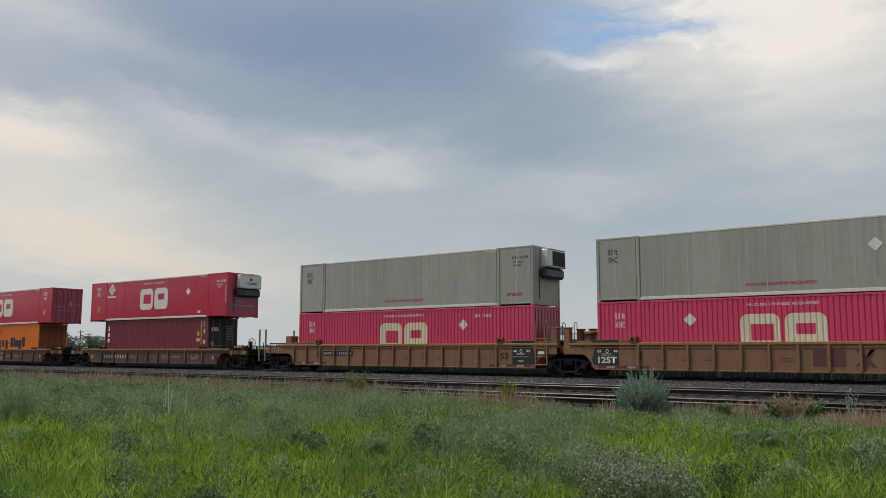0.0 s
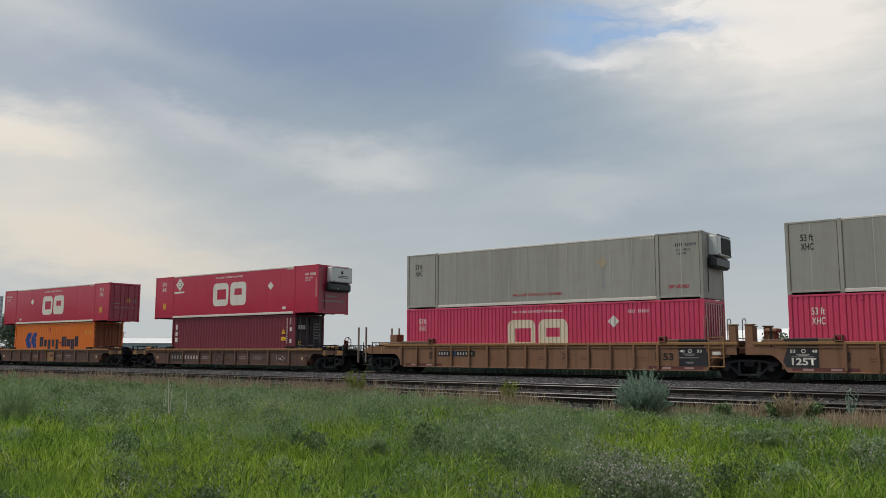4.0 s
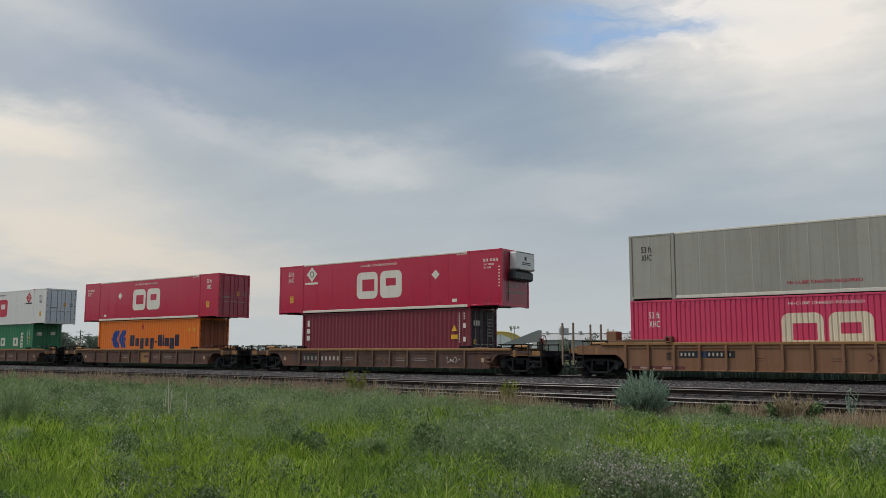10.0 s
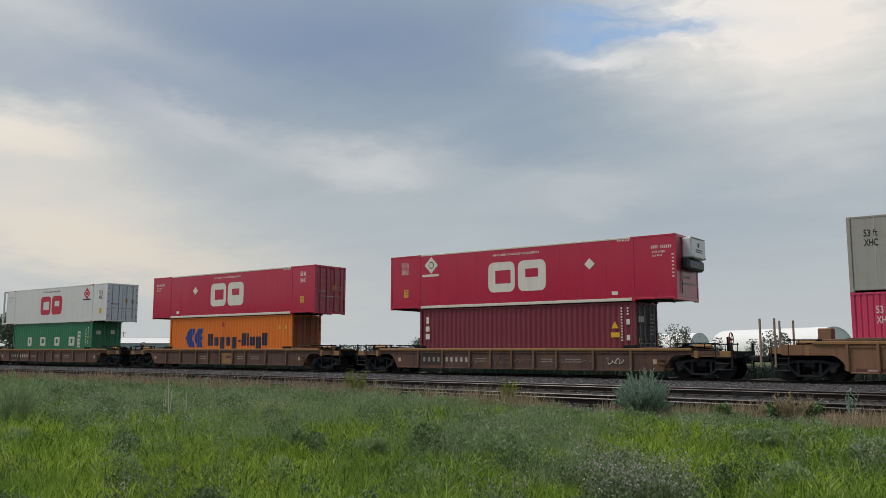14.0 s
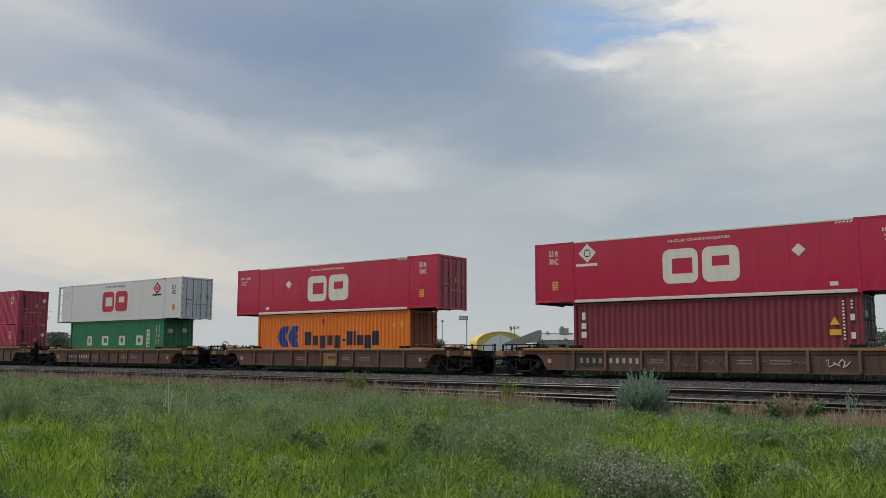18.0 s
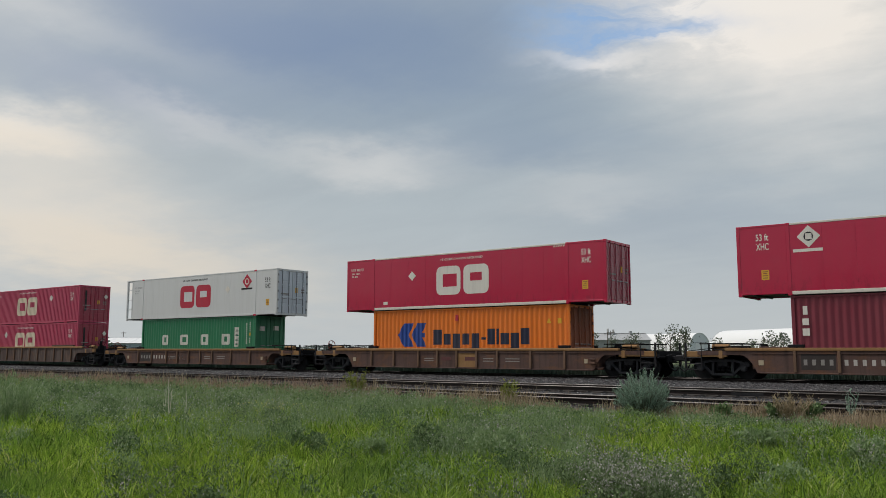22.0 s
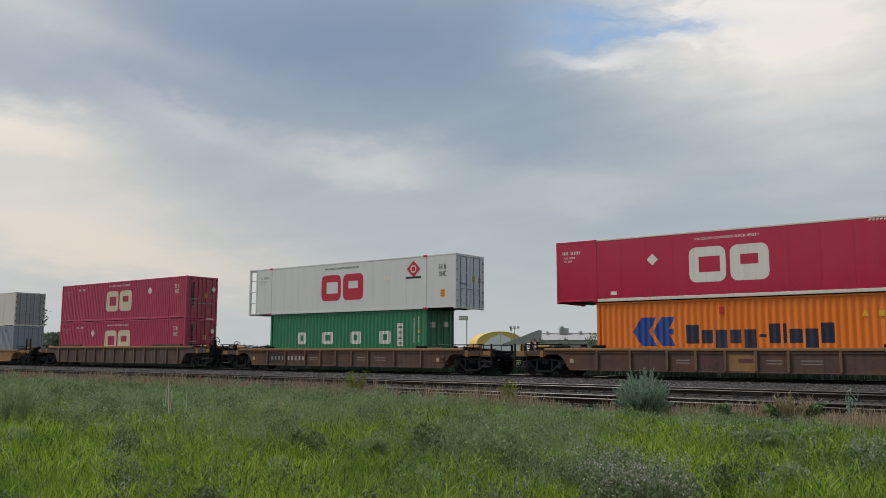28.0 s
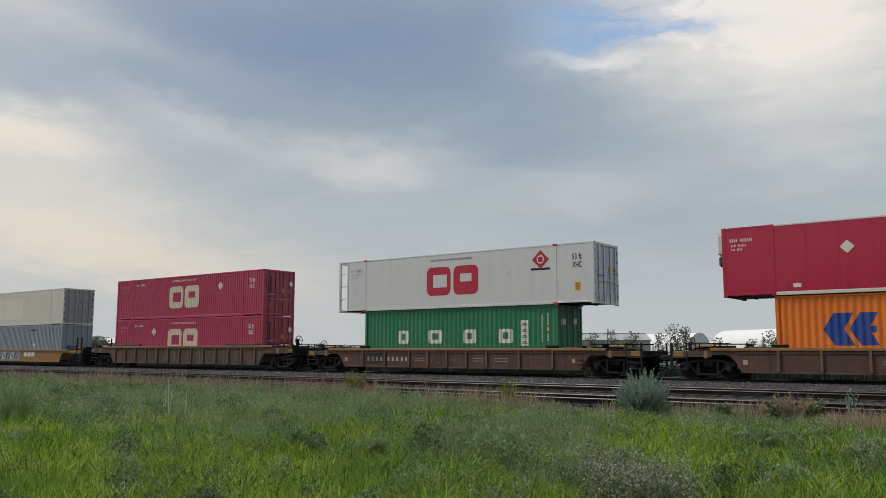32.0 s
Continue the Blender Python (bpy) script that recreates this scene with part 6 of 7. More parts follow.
def clumps():
    """Single bushy weeds that stand out of the grass: bearing, right and ahead, radius, height, dark or grey."""
    rows = ((-0.55, 5.9, 0.14, 0.36, 0), (-1.75, 6.3, 0.20, 0.36, 0), (-2.75, 7.3, 0.11, 0.40, 0), (-0.68, 5.8, 0.17, 0.34, 1), (-2.45, 5.8, 0.19, 0.34, 1), (-3.15, 6.2, 0.12, 0.36, 0), (-1.05, 6.9, 0.08, 0.36, 0),
            (-3.9, 10.3, 0.16, 0.42, 0), (-1.65, 10.4, 0.22, 0.42, 0), (-0.18, 10.4, 0.20, 0.42, 0), (-0.88, 10.0, 0.18, 0.42, 1), (0.80, 8.2, 0.36, 0.44, 0), (0.62, 9.6, 0.34, 0.44, 1), (2.45, 7.4, 0.13, 0.46, 0),
            (3.2, 7.8, 0.20, 0.38, 1), (2.85, 7.6, 0.09, 0.40, 0), (1.25, 6.1, 0.32, 0.38, 0), (1.65, 6.0, 0.26, 0.38, 0), (4.8, 9.4, 0.34, 0.40, 1), (-1.85, 5.85, 0.14, 0.32, 1), (4.3, 11.2, 0.4, 0.36, 1), (-5.2, 9.0, 0.2, 0.42, 0))
    for k, (name, mat, lab) in enumerate((("bushy_weeds", WEED_DARK, "bushy dark green weeds standing out of the grass"), ("grey_bushy_weeds", WEED, "bushy grey-green weeds standing out of the grass"))):
        pts, sizes = [], []
        for r0, d0, rad, hi, kind in rows:
            if kind != k:
                continue
            n = int(2600 * (rad / 0.3) ** 1.3)
            # several leafy stems to a clump
            m = 5 + int(rad * 30)
            sa, sr = RNG.random(m) * 6.283, np.sqrt(RNG.random(m)) * rad
            sh = hi * (0.7 + 0.45 * RNG.random(m)) * (1 - 0.35 * (sr / rad) ** 2)
            i = RNG.integers(0, m, n)
            t = RNG.random(n) ** 0.7
            w = 0.035 + 0.05 * (1 - t)
            p = spot(r0, d0)
            pts.append(np.stack([p.x + np.cos(sa[i]) * sr[i] * (0.6 + 0.4 * t) + RNG.normal(size=n) * w, p.y + np.sin(sa[i]) * sr[i] * (0.6 + 0.4 * t) + RNG.normal(size=n) * w, sh[i] * t + 0.01], 1))
            sizes.append((0.022 + 0.026 * RNG.random(n)) * max(1.0, d0 / 8.0))
        tagged(new(name, leaf_mesh(name, np.concatenate(pts), np.concatenate(sizes), mat, 0.5, 0.45)), lab, "weeds", kind="stuff")


# stands of flowering weed: right, ahead, radius, plants
STANDS = ((1.52, 6.4, 0.30, 80), (1.30, 7.2, 0.26, 12), (1.85, 7.0, 0.26, 12), (1.6, 8.2, 0.4, 9), (0.45, 6.3, 0.2, 5), (-2.3, 6.4, 0.2, 3),
          (4.2, 8.6, 0.5, 12), (5.2, 11.0, 0.8, 12), (2.9, 11.2, 0.7, 10), (1.3, 10.4, 0.5, 9), (-7.0, 16.5, 2.0, 14), (-3.2, 15.5, 1.2, 8))


def flowering():
    """Branched stems with small leaves and pale lilac heads."""
    px_, py_ = [], []
    for r0, d0, rad, m in STANDS:
        a, s = RNG.random(m) * 6.283, np.sqrt(RNG.random(m)) * rad
        r1, d1 = r0 + np.cos(a) * s * 1.2, d0 + np.sin(a) * s
        px_.append(SIDE.x * r1 + FLAT.x * d1)
        py_.append(SIDE.y * r1 + FLAT.y * d1)
    x, y = np.concatenate(px_), np.concatenate(py_)
    n, b = len(x), 7
    hi = 0.34 + 0.20 * RNG.random(n)
    a, s = RNG.random((n, b)) * 6.283, 0.03 + 0.13 * RNG.random((n, b))
    tip = np.stack([x[:, None] + np.cos(a) * s, y[:, None] + np.sin(a) * s, hi[:, None] * (0.62 + 0.42 * RNG.random((n, b)))], -1)
    root = np.stack([x, y, np.zeros(n)], 1)[:, None, :]
    k = 14
    t = 0.25 + 0.75 * RNG.random((n, b, k, 1))
    leaf = root[:, :, None, :] + (tip[:, :, None, :] - root[:, :, None, :]) * t + RNG.normal(size=(n, b, k, 3)) * 0.018
    tagged(new("flowering_weeds", leaf_mesh("flowering_weeds", leaf.reshape(-1, 3), 0.022 + 0.022 * RNG.random(n * b * k), WEED_MID, 0.7, 0.4)), "branched grey-green weeds in flower", "weeds", kind="stuff")
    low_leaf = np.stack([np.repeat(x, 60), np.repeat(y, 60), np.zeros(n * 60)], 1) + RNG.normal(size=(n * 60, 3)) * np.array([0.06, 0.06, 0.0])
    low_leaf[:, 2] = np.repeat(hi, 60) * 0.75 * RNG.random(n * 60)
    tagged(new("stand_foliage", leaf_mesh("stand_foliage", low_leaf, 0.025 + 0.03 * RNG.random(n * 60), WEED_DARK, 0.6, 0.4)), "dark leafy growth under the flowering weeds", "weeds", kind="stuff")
    h = 4
    head = tip[:, :, None, :] + RNG.normal(size=(n, b, h, 3)) * np.array([0.02, 0.02, 0.028])
    tagged(new("flower_heads", leaf_mesh("flower_heads", head.reshape(-1, 3), 0.010 + 0.012 * RNG.random(n * b * h), BLOOM, 0.7, 0.7)), "pale lilac flower heads on branched weeds", "flowers", kind="stuff")


STRAW_RED = leaf_mat("reddish_grass", ((0.0, (0.26, 0.165, 0.12)), (1.0, (0.48, 0.34, 0.26))), 0.3)


def plants():
    # grass
    x, y, d, r = field(300000, 5.6, 75)
    w = weediness(x, y, d, r)
    keep = RNG.random(len(x)) > w * 0.72
    x, y, d = x[keep], y[keep], d[keep]
    n = len(x)
    tuft = np.clip((fbm(x, y, 3.4, 63) - 0.36) * 3.2, 0, 1)
    tall = (0.08 + 0.12 * RNG.random(n) + 0.13 * fbm(x, y, 0.9, 3) + 0.15 * tuft * RNG.random(n)) * low(x, y)
    p = np.stack([x, y, np.full(n, -0.03)], 1)
    me = blade_mesh("grass", p, tall, np.clip(d * 0.0013, 0.010, 0.035) * (0.6 + 0.9 * RNG.random(n)), 0.15 + 0.75 * RNG.random(n) ** 1.2, GRASS)
    tagged(new("grass", me), "bright green uncut grass of the field", "grass", kind="stuff")
    # coarse tufts with long bent blades
    cx, cy, cd, cr = field(3000, 5.6, 26)
    keep = weediness(cx, cy, cd, cr) < 0.6
    cx, cy, cd = cx[keep], cy[keep], cd[keep]
    m = 26
    n = len(cx) * m
    p = np.stack([np.repeat(cx, m) + RNG.normal(size=n) * 0.05, np.repeat(cy, m) + RNG.normal(size=n) * 0.05, np.full(n, -0.03)], 1)
    me = blade_mesh("coarse_grass", p, (0.17 + 0.22 * RNG.random(n)) * np.repeat(low(cx, cy) * (0.70 + 0.5 * RNG.random(len(cx))), m), np.repeat(np.clip(cd * 0.0018, 0.013, 0.034), m) * (0.7 + 0.6 * RNG.random(n)), 0.15 + 0.8 * RNG.random(n) ** 1.2, GRASS, 0.25)
    tagged(new("coarse_grass", me), "coarse tufts of long bent grass", "grass", kind="stuff")
    # grey-green leafy weeds: leaves round short stems
    x, y, d, r = field(110000, 5.8, 75)
    w = weediness(x, y, d, r)
    keep = RNG.random(len(x)) < w ** 2.0 * 0.40
    x, y, d = x[keep], y[keep], d[keep]
    n = len(x)
    hi = (0.13 + 0.16 * RNG.random(n) + 0.26 * fbm(x, y, 2.2, 77)) * low(x, y)
    k = 22
    t = RNG.random((n, k))
    q = np.stack([x[:, None] + RNG.normal(size=(n, k)) * 0.06, y[:, None] + RNG.normal(size=(n, k)) * 0.06, hi[:, None] * (0.15 + 0.95 * t)], -1)
    size = (np.clip(d * 0.0023, 0.024, 0.08)[:, None] * (0.6 + 0.8 * RNG.random((n, k))))
    dark = RNG.random(n) < 0.22 + 0.45 * (fbm(x, y, 1.4, 55) > 0.58)
    for name, pick, mat, lab in (("weeds", ~dark, WEED, "grey-green leafy weeds among the grass"), ("dark_weeds", dark, WEED_DARK, "dark green leafy weeds among the grass")):
        tagged(new(name, leaf_mesh(name, q[pick].reshape(-1, 3), size[pick].ravel(), mat, 0.9, 0.36)), lab, "weeds", kind="stuff")
    m = 4
    sp = np.stack([np.repeat(x, m) + RNG.normal(size=n * m) * 0.06, np.repeat(y, m) + RNG.normal(size=n * m) * 0.06, np.full(n * m, -0.02)], 1)
    me = blade_mesh("weed_stalks", sp, np.repeat(hi, m) * (0.75 + 0.45 * RNG.random(n * m)), np.repeat(np.clip(d * 0.0008, 0.008, 0.03), m), 0.1 + 0.4 * RNG.random(n * m), WEED)
    tagged(new("weed_stalks", me), "thin grey-green stalks of the weeds", "weeds", kind="stuff")
    mounds(x.shape[0])
    flowering()
    clumps()
    rr, dd = x * SIDE.x + y * SIDE.y, x * FLAT.x + y * FLAT.y
    lush = np.zeros(n)
    for i in (0, 1, 3):
        lush = np.maximum(lush, np.exp(-((rr - THICKETS[i][0]) ** 2 + (dd - THICKETS[i][1]) ** 2) / (THICKETS[i][2] * 0.8) ** 2))
    pick = RNG.random(n) < 0.06 * (fbm(x, y, 0.9, 9) > 0.45) + 0.35 * lush + 0.04 * (dd > 16)
    m = int(pick.sum())
    f = np.stack([x[pick][:, None] + RNG.normal(size=(m, 3)) * 0.05, y[pick][:, None] + RNG.normal(size=(m, 3)) * 0.05, hi[pick][:, None] + 0.03 * RNG.random((m, 3))], -1)
    sz = np.repeat(np.clip(d[pick] * 0.0018, 0.016, 0.04), 3)
    tagged(new("blooms", leaf_mesh("blooms", f.reshape(-1, 3), sz, BLOOM, 0.6, 0.9)), "small pale lilac flowers on the weeds", "flowers", kind="stuff")
    # flat white heads in drifts, a few yellow ones
    cx, cy, cd, cr = field(5200, 8.5, 34)
    drift = fbm(cx, cy, 1.0, 9) * 0.6 + fbm(cx, cy, 2.6, 12) * 0.4 + 0.20 * np.exp(-((cr + 4.6) / 3.0) ** 2) * (cd > 12)
    pick = drift > 0.675
    for name, mat, lab, on, m in (("white_flowers", WHITE_BLOOM, "small white flower heads in drifts on the field", pick, 4), ("yellow_flowers", YELLOW_BLOOM, "a few pale yellow flower heads in the grass", (cr + 3.3) ** 2 + (cd - 15.5) ** 2 < 0.5, 7)):
        k = int(on.sum())
        spread = RNG.normal(size=(k, m, 2)) * 0.10
        hi = (0.24 + 0.16 * RNG.random(k)) * low(cx[on], cy[on])
        q = np.stack([cx[on][:, None] + spread[..., 0], cy[on][:, None] + spread[..., 1], hi[:, None] + 0.05 * RNG.random((k, m))], -1)
        size = np.clip(cd[on] * 0.0014, 0.012, 0.028)[:, None] * (0.6 + 0.7 * RNG.random((k, m)))
        tagged(new(name, leaf_mesh(name, q.reshape(-1, 3), size.ravel(), mat, 0.4, 0.9)), lab, "flowers", kind="stuff")
    # dry grass along the gravel
    n = 420000
    d = 13.5 * np.exp(RNG.random(n) * math.log(80 / 13.5))
    r = (RNG.random(n) - 0.5) * 1.16 * d
    x, y = SIDE.x * r + FLAT.x * d, SIDE.y * r + FLAT.y * d
    near = np.abs(y - (16.75 + 0.35 * np.sin(x * 0.7))) < 0.3 + 1.1 * RNG.random(n) ** 1.3
    near &= fbm(x, y, 1.3, 31) > 0.40 - np.clip((-x - 8) * 0.01, 0, 0.1)
    near |= (np.abs(y - 21.9) < 0.9) & (RNG.random(n) < 0.03) & (x < -12)
    x, y, d = x[near], y[near], d[near]
    n = len(x)
    hh = (0.10 + 0.30 * RNG.random(n) ** 1.8) * (0.5 + 1.0 * fbm(x, y, 1.7, 41)) * (1 + 0.7 * np.clip((-x - 9) / 3, 0, 1) * (y < 17.2))
    me = blade_mesh("dry_grass", np.stack([x, y, np.full(n, 0.0)], 1), hh, np.clip(d * 0.0007, 0.008, 0.03), 0.1 + 0.4 * RNG.random(n), STRAW)
    tagged(new("dry_grass", me), "dry straw-coloured grass along the gravel", "grass", kind="stuff")
    # rank growth that hides the near siding farther down the line
    n = 100000
    d = 17.0 * np.exp(RNG.random(n) * math.log(90 / 17.0))
    r = (RNG.random(n) - 0.5) * 1.16 * d
    x, y = SIDE.x * r + FLAT.x * d, SIDE.y * r + FLAT.y * d
    near = (x < -12.5 + 2 * RNG.random(n)) & (y > 14.6) & (y < 17.5 + 0.4 * np.sin(x))
    x, y, d = x[near], y[near], d[near]
    n = len(x)
    hh = (0.26 + 0.24 * RNG.random(n)) * np.clip((-x - 9) * 0.12, 0.5, 1.0)
    red = RNG.random(n) < 0.85 * (y > 15.6) * (fbm(x, y, 0.8, 13) > 0.38) + 0.08
    for name, pick, mat, lab in (("rank_grass", ~red, GRASS, "tall green grass along the siding"), ("seeding_grass", red, STRAW_RED, "reddish seeding grass along the siding")):
        me = blade_mesh(name, np.stack([x, y, np.full(n, 0.0)], 1)[pick], hh[pick] * (1.45 if name == "seeding_grass" else 0.9), np.clip(d * 0.0008, 0.01, 0.04)[pick], 0.1 + 0.3 * RNG.random(n)[pick], mat)
        tagged(new(name, me), lab, "grass", kind="stuff")
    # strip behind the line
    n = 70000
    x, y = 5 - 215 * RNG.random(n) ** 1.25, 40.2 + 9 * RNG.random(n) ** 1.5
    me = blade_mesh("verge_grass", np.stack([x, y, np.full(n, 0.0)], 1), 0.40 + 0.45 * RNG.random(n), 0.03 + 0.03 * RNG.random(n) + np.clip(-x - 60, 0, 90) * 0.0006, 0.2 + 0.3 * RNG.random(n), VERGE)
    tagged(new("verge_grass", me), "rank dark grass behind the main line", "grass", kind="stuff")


stones(110000)
plants()


def sage_bush(x, y, w, h):
    bush = thing("sagebrush", "round silver-green sagebrush at the edge of the gravel", "bush", pose(x, y, 0.02))
    rng = random.Random(4)
    wood, spine, tip = Geo(), [], []
    m = 340
    for k in range(m):
        a, s = rng.uniform(0, 6.28), math.sqrt(rng.random())
        base = Vector((0.20 * w * s * math.cos(a), 0.20 * w * s * math.sin(a), 0.10 * h * rng.random()))
        reach = w * 0.46 * s
        high = h * (0.86 - 0.36 * s ** 2.4) * rng.uniform(0.50, 1.0)
        if k % 4 == 0:
            # leading shoots that stand out of the crown
            high = h * (0.86 - 0.36 * s ** 2.4) * rng.uniform(0.95, 1.26)
        top = Vector((reach * math.cos(a) + rng.uniform(-0.05, 0.05), reach * math.sin(a) + rng.uniform(-0.05, 0.05), high))
        wood.rod(base, top, 0.006, 4, 0.002)
        spine.append(base)
        tip.append(top)
    tagged(part("wood", wood, BARK, bush), kind="stuff")
    spine, tip = np.array(spine), np.array(tip)
    # feathery shoots: short side sprays that grow finer towards the tip
    n = 34000
    i = RNG.integers(0, m, n)
    lead = i % 4 == 0
    i[lead] = (RNG.integers(0, m // 4, int(lead.sum()))) * 4
    u = 0.16 + 0.86 * RNG.random(n) ** 0.72
    bend = np.stack([np.zeros(n), np.zeros(n), 0.05 * np.sin(u * 3.1)], 1)
    p = spine[i] + (tip[i] - spine[i]) * u[:, None] + bend + RNG.normal(size=(n, 3)) * (0.028 - 0.022 * u)[:, None]
    tagged(part("foliage", leaf_mesh("foliage", p, (0.056 - 0.020 * u) * (0.6 + 0.8 * RNG.random(n)), SAGE, 2.8, 0.19), None, bush), kind="stuff")


def tall_weed(x, y, h, mat, label, n=70, spread=0.25, z=0.0, up=0.5, slim=0.4, stems_n=9):
    plant = thing("tall_weed", label, "weed", pose(x, y, z), group="tall weeds by the gravel")
    stems = Geo()
    rng = random.Random(int(x * 100))
    tips = []
    for k in range(stems_n):
        a, s = rng.uniform(0, 6.28), rng.uniform(0.2, 1.0) * spread
        tip = (s * math.cos(a), s * math.sin(a), h * rng.uniform(0.6, 1.0))
        stems.rod((0, 0, 0), tip, 0.013 if stems_n == 2 else 0.008, 4, 0.004)
        tips.append(tip)
    tagged(part("stalk", stems, mat, plant), kind="stuff")
    tips = np.array(tips)
    p = tips[RNG.integers(0, stems_n, n)] * (0.35 + 0.65 * RNG.random((n, 1))) + RNG.normal(size=(n, 3)) * 0.04
    tagged(part("leaves", leaf_mesh("leaves", p, 0.05 + 0.07 * RNG.random(n), mat, up, slim), None, plant), kind="stuff")


sb = ahead(1136, 17.3)
sage_bush(sb.x, sb.y, 1.30, 0.97)
for col, depth, h, mat, lab, n, sp in ((628, 22.5, 0.80, YELLOW_WEED, "feathery yellow-green weed growing by the siding", 420, 0.36), (902, 20.0, 0.62, YELLOW_WEED, "yellow-green weed growing at the gravel's edge", 300, 0.25),
                                       (304, 15.4, 0.98, PALE_STALK, "single tall pale stalk in the grass", 14, 0.06), (296, 16.0, 0.72, PALE_STALK, "thin pale stalk in the grass", 10, 0.05), (335, 15.8, 0.66, PALE_STALK, "thin pale stalk in the grass", 10, 0.08), (1500, 16.2, 0.62, SAGE, "thin grey-green weed by the siding", 60, 0.2),
                                       (1396, 15.7, 0.52, STRAW, "clump of straw-coloured weed by the siding", 1500, 0.42), (1432, 15.8, 0.40, WEED_DARK, "dark green weed beside dry grass at the gravel's edge", 500, 0.25), (1368, 15.9, 0.36, WEED_DARK, "dark green weed beside dry grass at the gravel's edge", 350, 0.2), (1345, 16.4, 0.42, STRAW, "clump of dry tan grass by the siding", 160, 0.25), (760, 21.3, 0.50, STRAW, "clump of dry tan grass by the siding", 300, 0.5), (1275, 16.2, 0.32, WEED_DARK, "low dark green weed at the gravel's edge", 800, 0.24),
                                       (14, 14.2, 1.0, WEED, "tall grey-green weed stalks in the grass", 900, 0.30), (46, 14.6, 0.82, WEED, "tall grey-green weed stalks in the grass", 500, 0.24), (690, 23.0, 0.45, STRAW, "patch of dry reddish weed by the siding", 120, 0.5)):
    p = ahead(col, depth)
    dry = mat in (STRAW, PALE_STALK) or h > 0.8
    tall_weed(p.x, p.y, h, mat, lab, n, sp, 0.0, 1.6 if dry else 0.5, 0.14 if dry else 0.4, 2 if mat is PALE_STALK else 9)


# ---------------------------------------------------------------- trees and buildings behind the line
def tree(p, h, r, leaf, label, n=1600, leaf_size=0.35, seed=1, group="trees behind the line"):
    t = thing("tree", label, "tree", pose(p.x, p.y, 0), group=group)
    rng = random.Random(seed)
    trunk = Geo()
    trunk.rod((0, 0, -0.1), (0.05 * h * rng.uniform(-1, 1), 0, h * 0.45), h * 0.022, 8, h * 0.014).rod((0.0, 0, h * 0.42), (0, 0, h * 0.8), h * 0.014, 7, h * 0.005)
    part("trunk", trunk, BARK, t)
    ends_ = []
    for k in range(12):
        a, z = rng.uniform(0, 6.28), h * rng.uniform(0.22, 0.72)
        e = Vector((math.cos(a) * r * rng.uniform(0.5, 1), math.sin(a) * r * rng.uniform(0.5, 1), min(h * 0.97, z + h * rng.uniform(0.08, 0.28))))
        part("limb", Geo().rod((0, 0, z), e, h * 0.008, 5, h * 0.003), BARK, t)
        ends_.append(e)
    ends_.append(Vector((0, 0, h * 0.92)))
    c = np.array(ends_)[RNG.integers(0, len(ends_), n)]
    q = c + RNG.normal(size=(n, 3)) * np.array([r * 0.28, r * 0.28, h * 0.075])
    q[:, 2] = np.clip(q[:, 2], h * 0.12, h)
    tagged(part("crown", leaf_mesh("crown", q, leaf_size * (0.6 + 0.8 * RNG.random(n)), leaf, 0.1, 0.7), None, t), kind="stuff")


def spruce(p, h, seed=1):
    t = thing("spruce_tree", "dark green spruce standing behind the line", "tree", pose(p.x, p.y, 0), group="trees behind the line")
    part("trunk", Geo().rod((0, 0, -0.1), (0, 0, h), h * 0.018, 7, 0.01), BARK, t)
    rng = random.Random(seed)
    for k in range(22):
        z = h * (0.10 + 0.88 * k / 22)
        ln = h * 0.36 * (1 - k / 23) + 0.15
        n = 90
        a = RNG.random(n) * 6.283
        u = RNG.random(n) ** 0.6
        lobes = 0.65 + 0.35 * np.cos(a * 5 + k * 1.3)
        q = np.stack([np.cos(a) * u * ln * lobes, np.sin(a) * u * ln * lobes, z - u * ln * 0.22 + RNG.normal(size=n) * 0.05], 1)
        tagged(part("branch_whorl", leaf_mesh("branch_whorl", q, 0.14 + 0.3 * RNG.random(n), NEEDLES, -0.2, 0.5), None, t), kind="stuff")


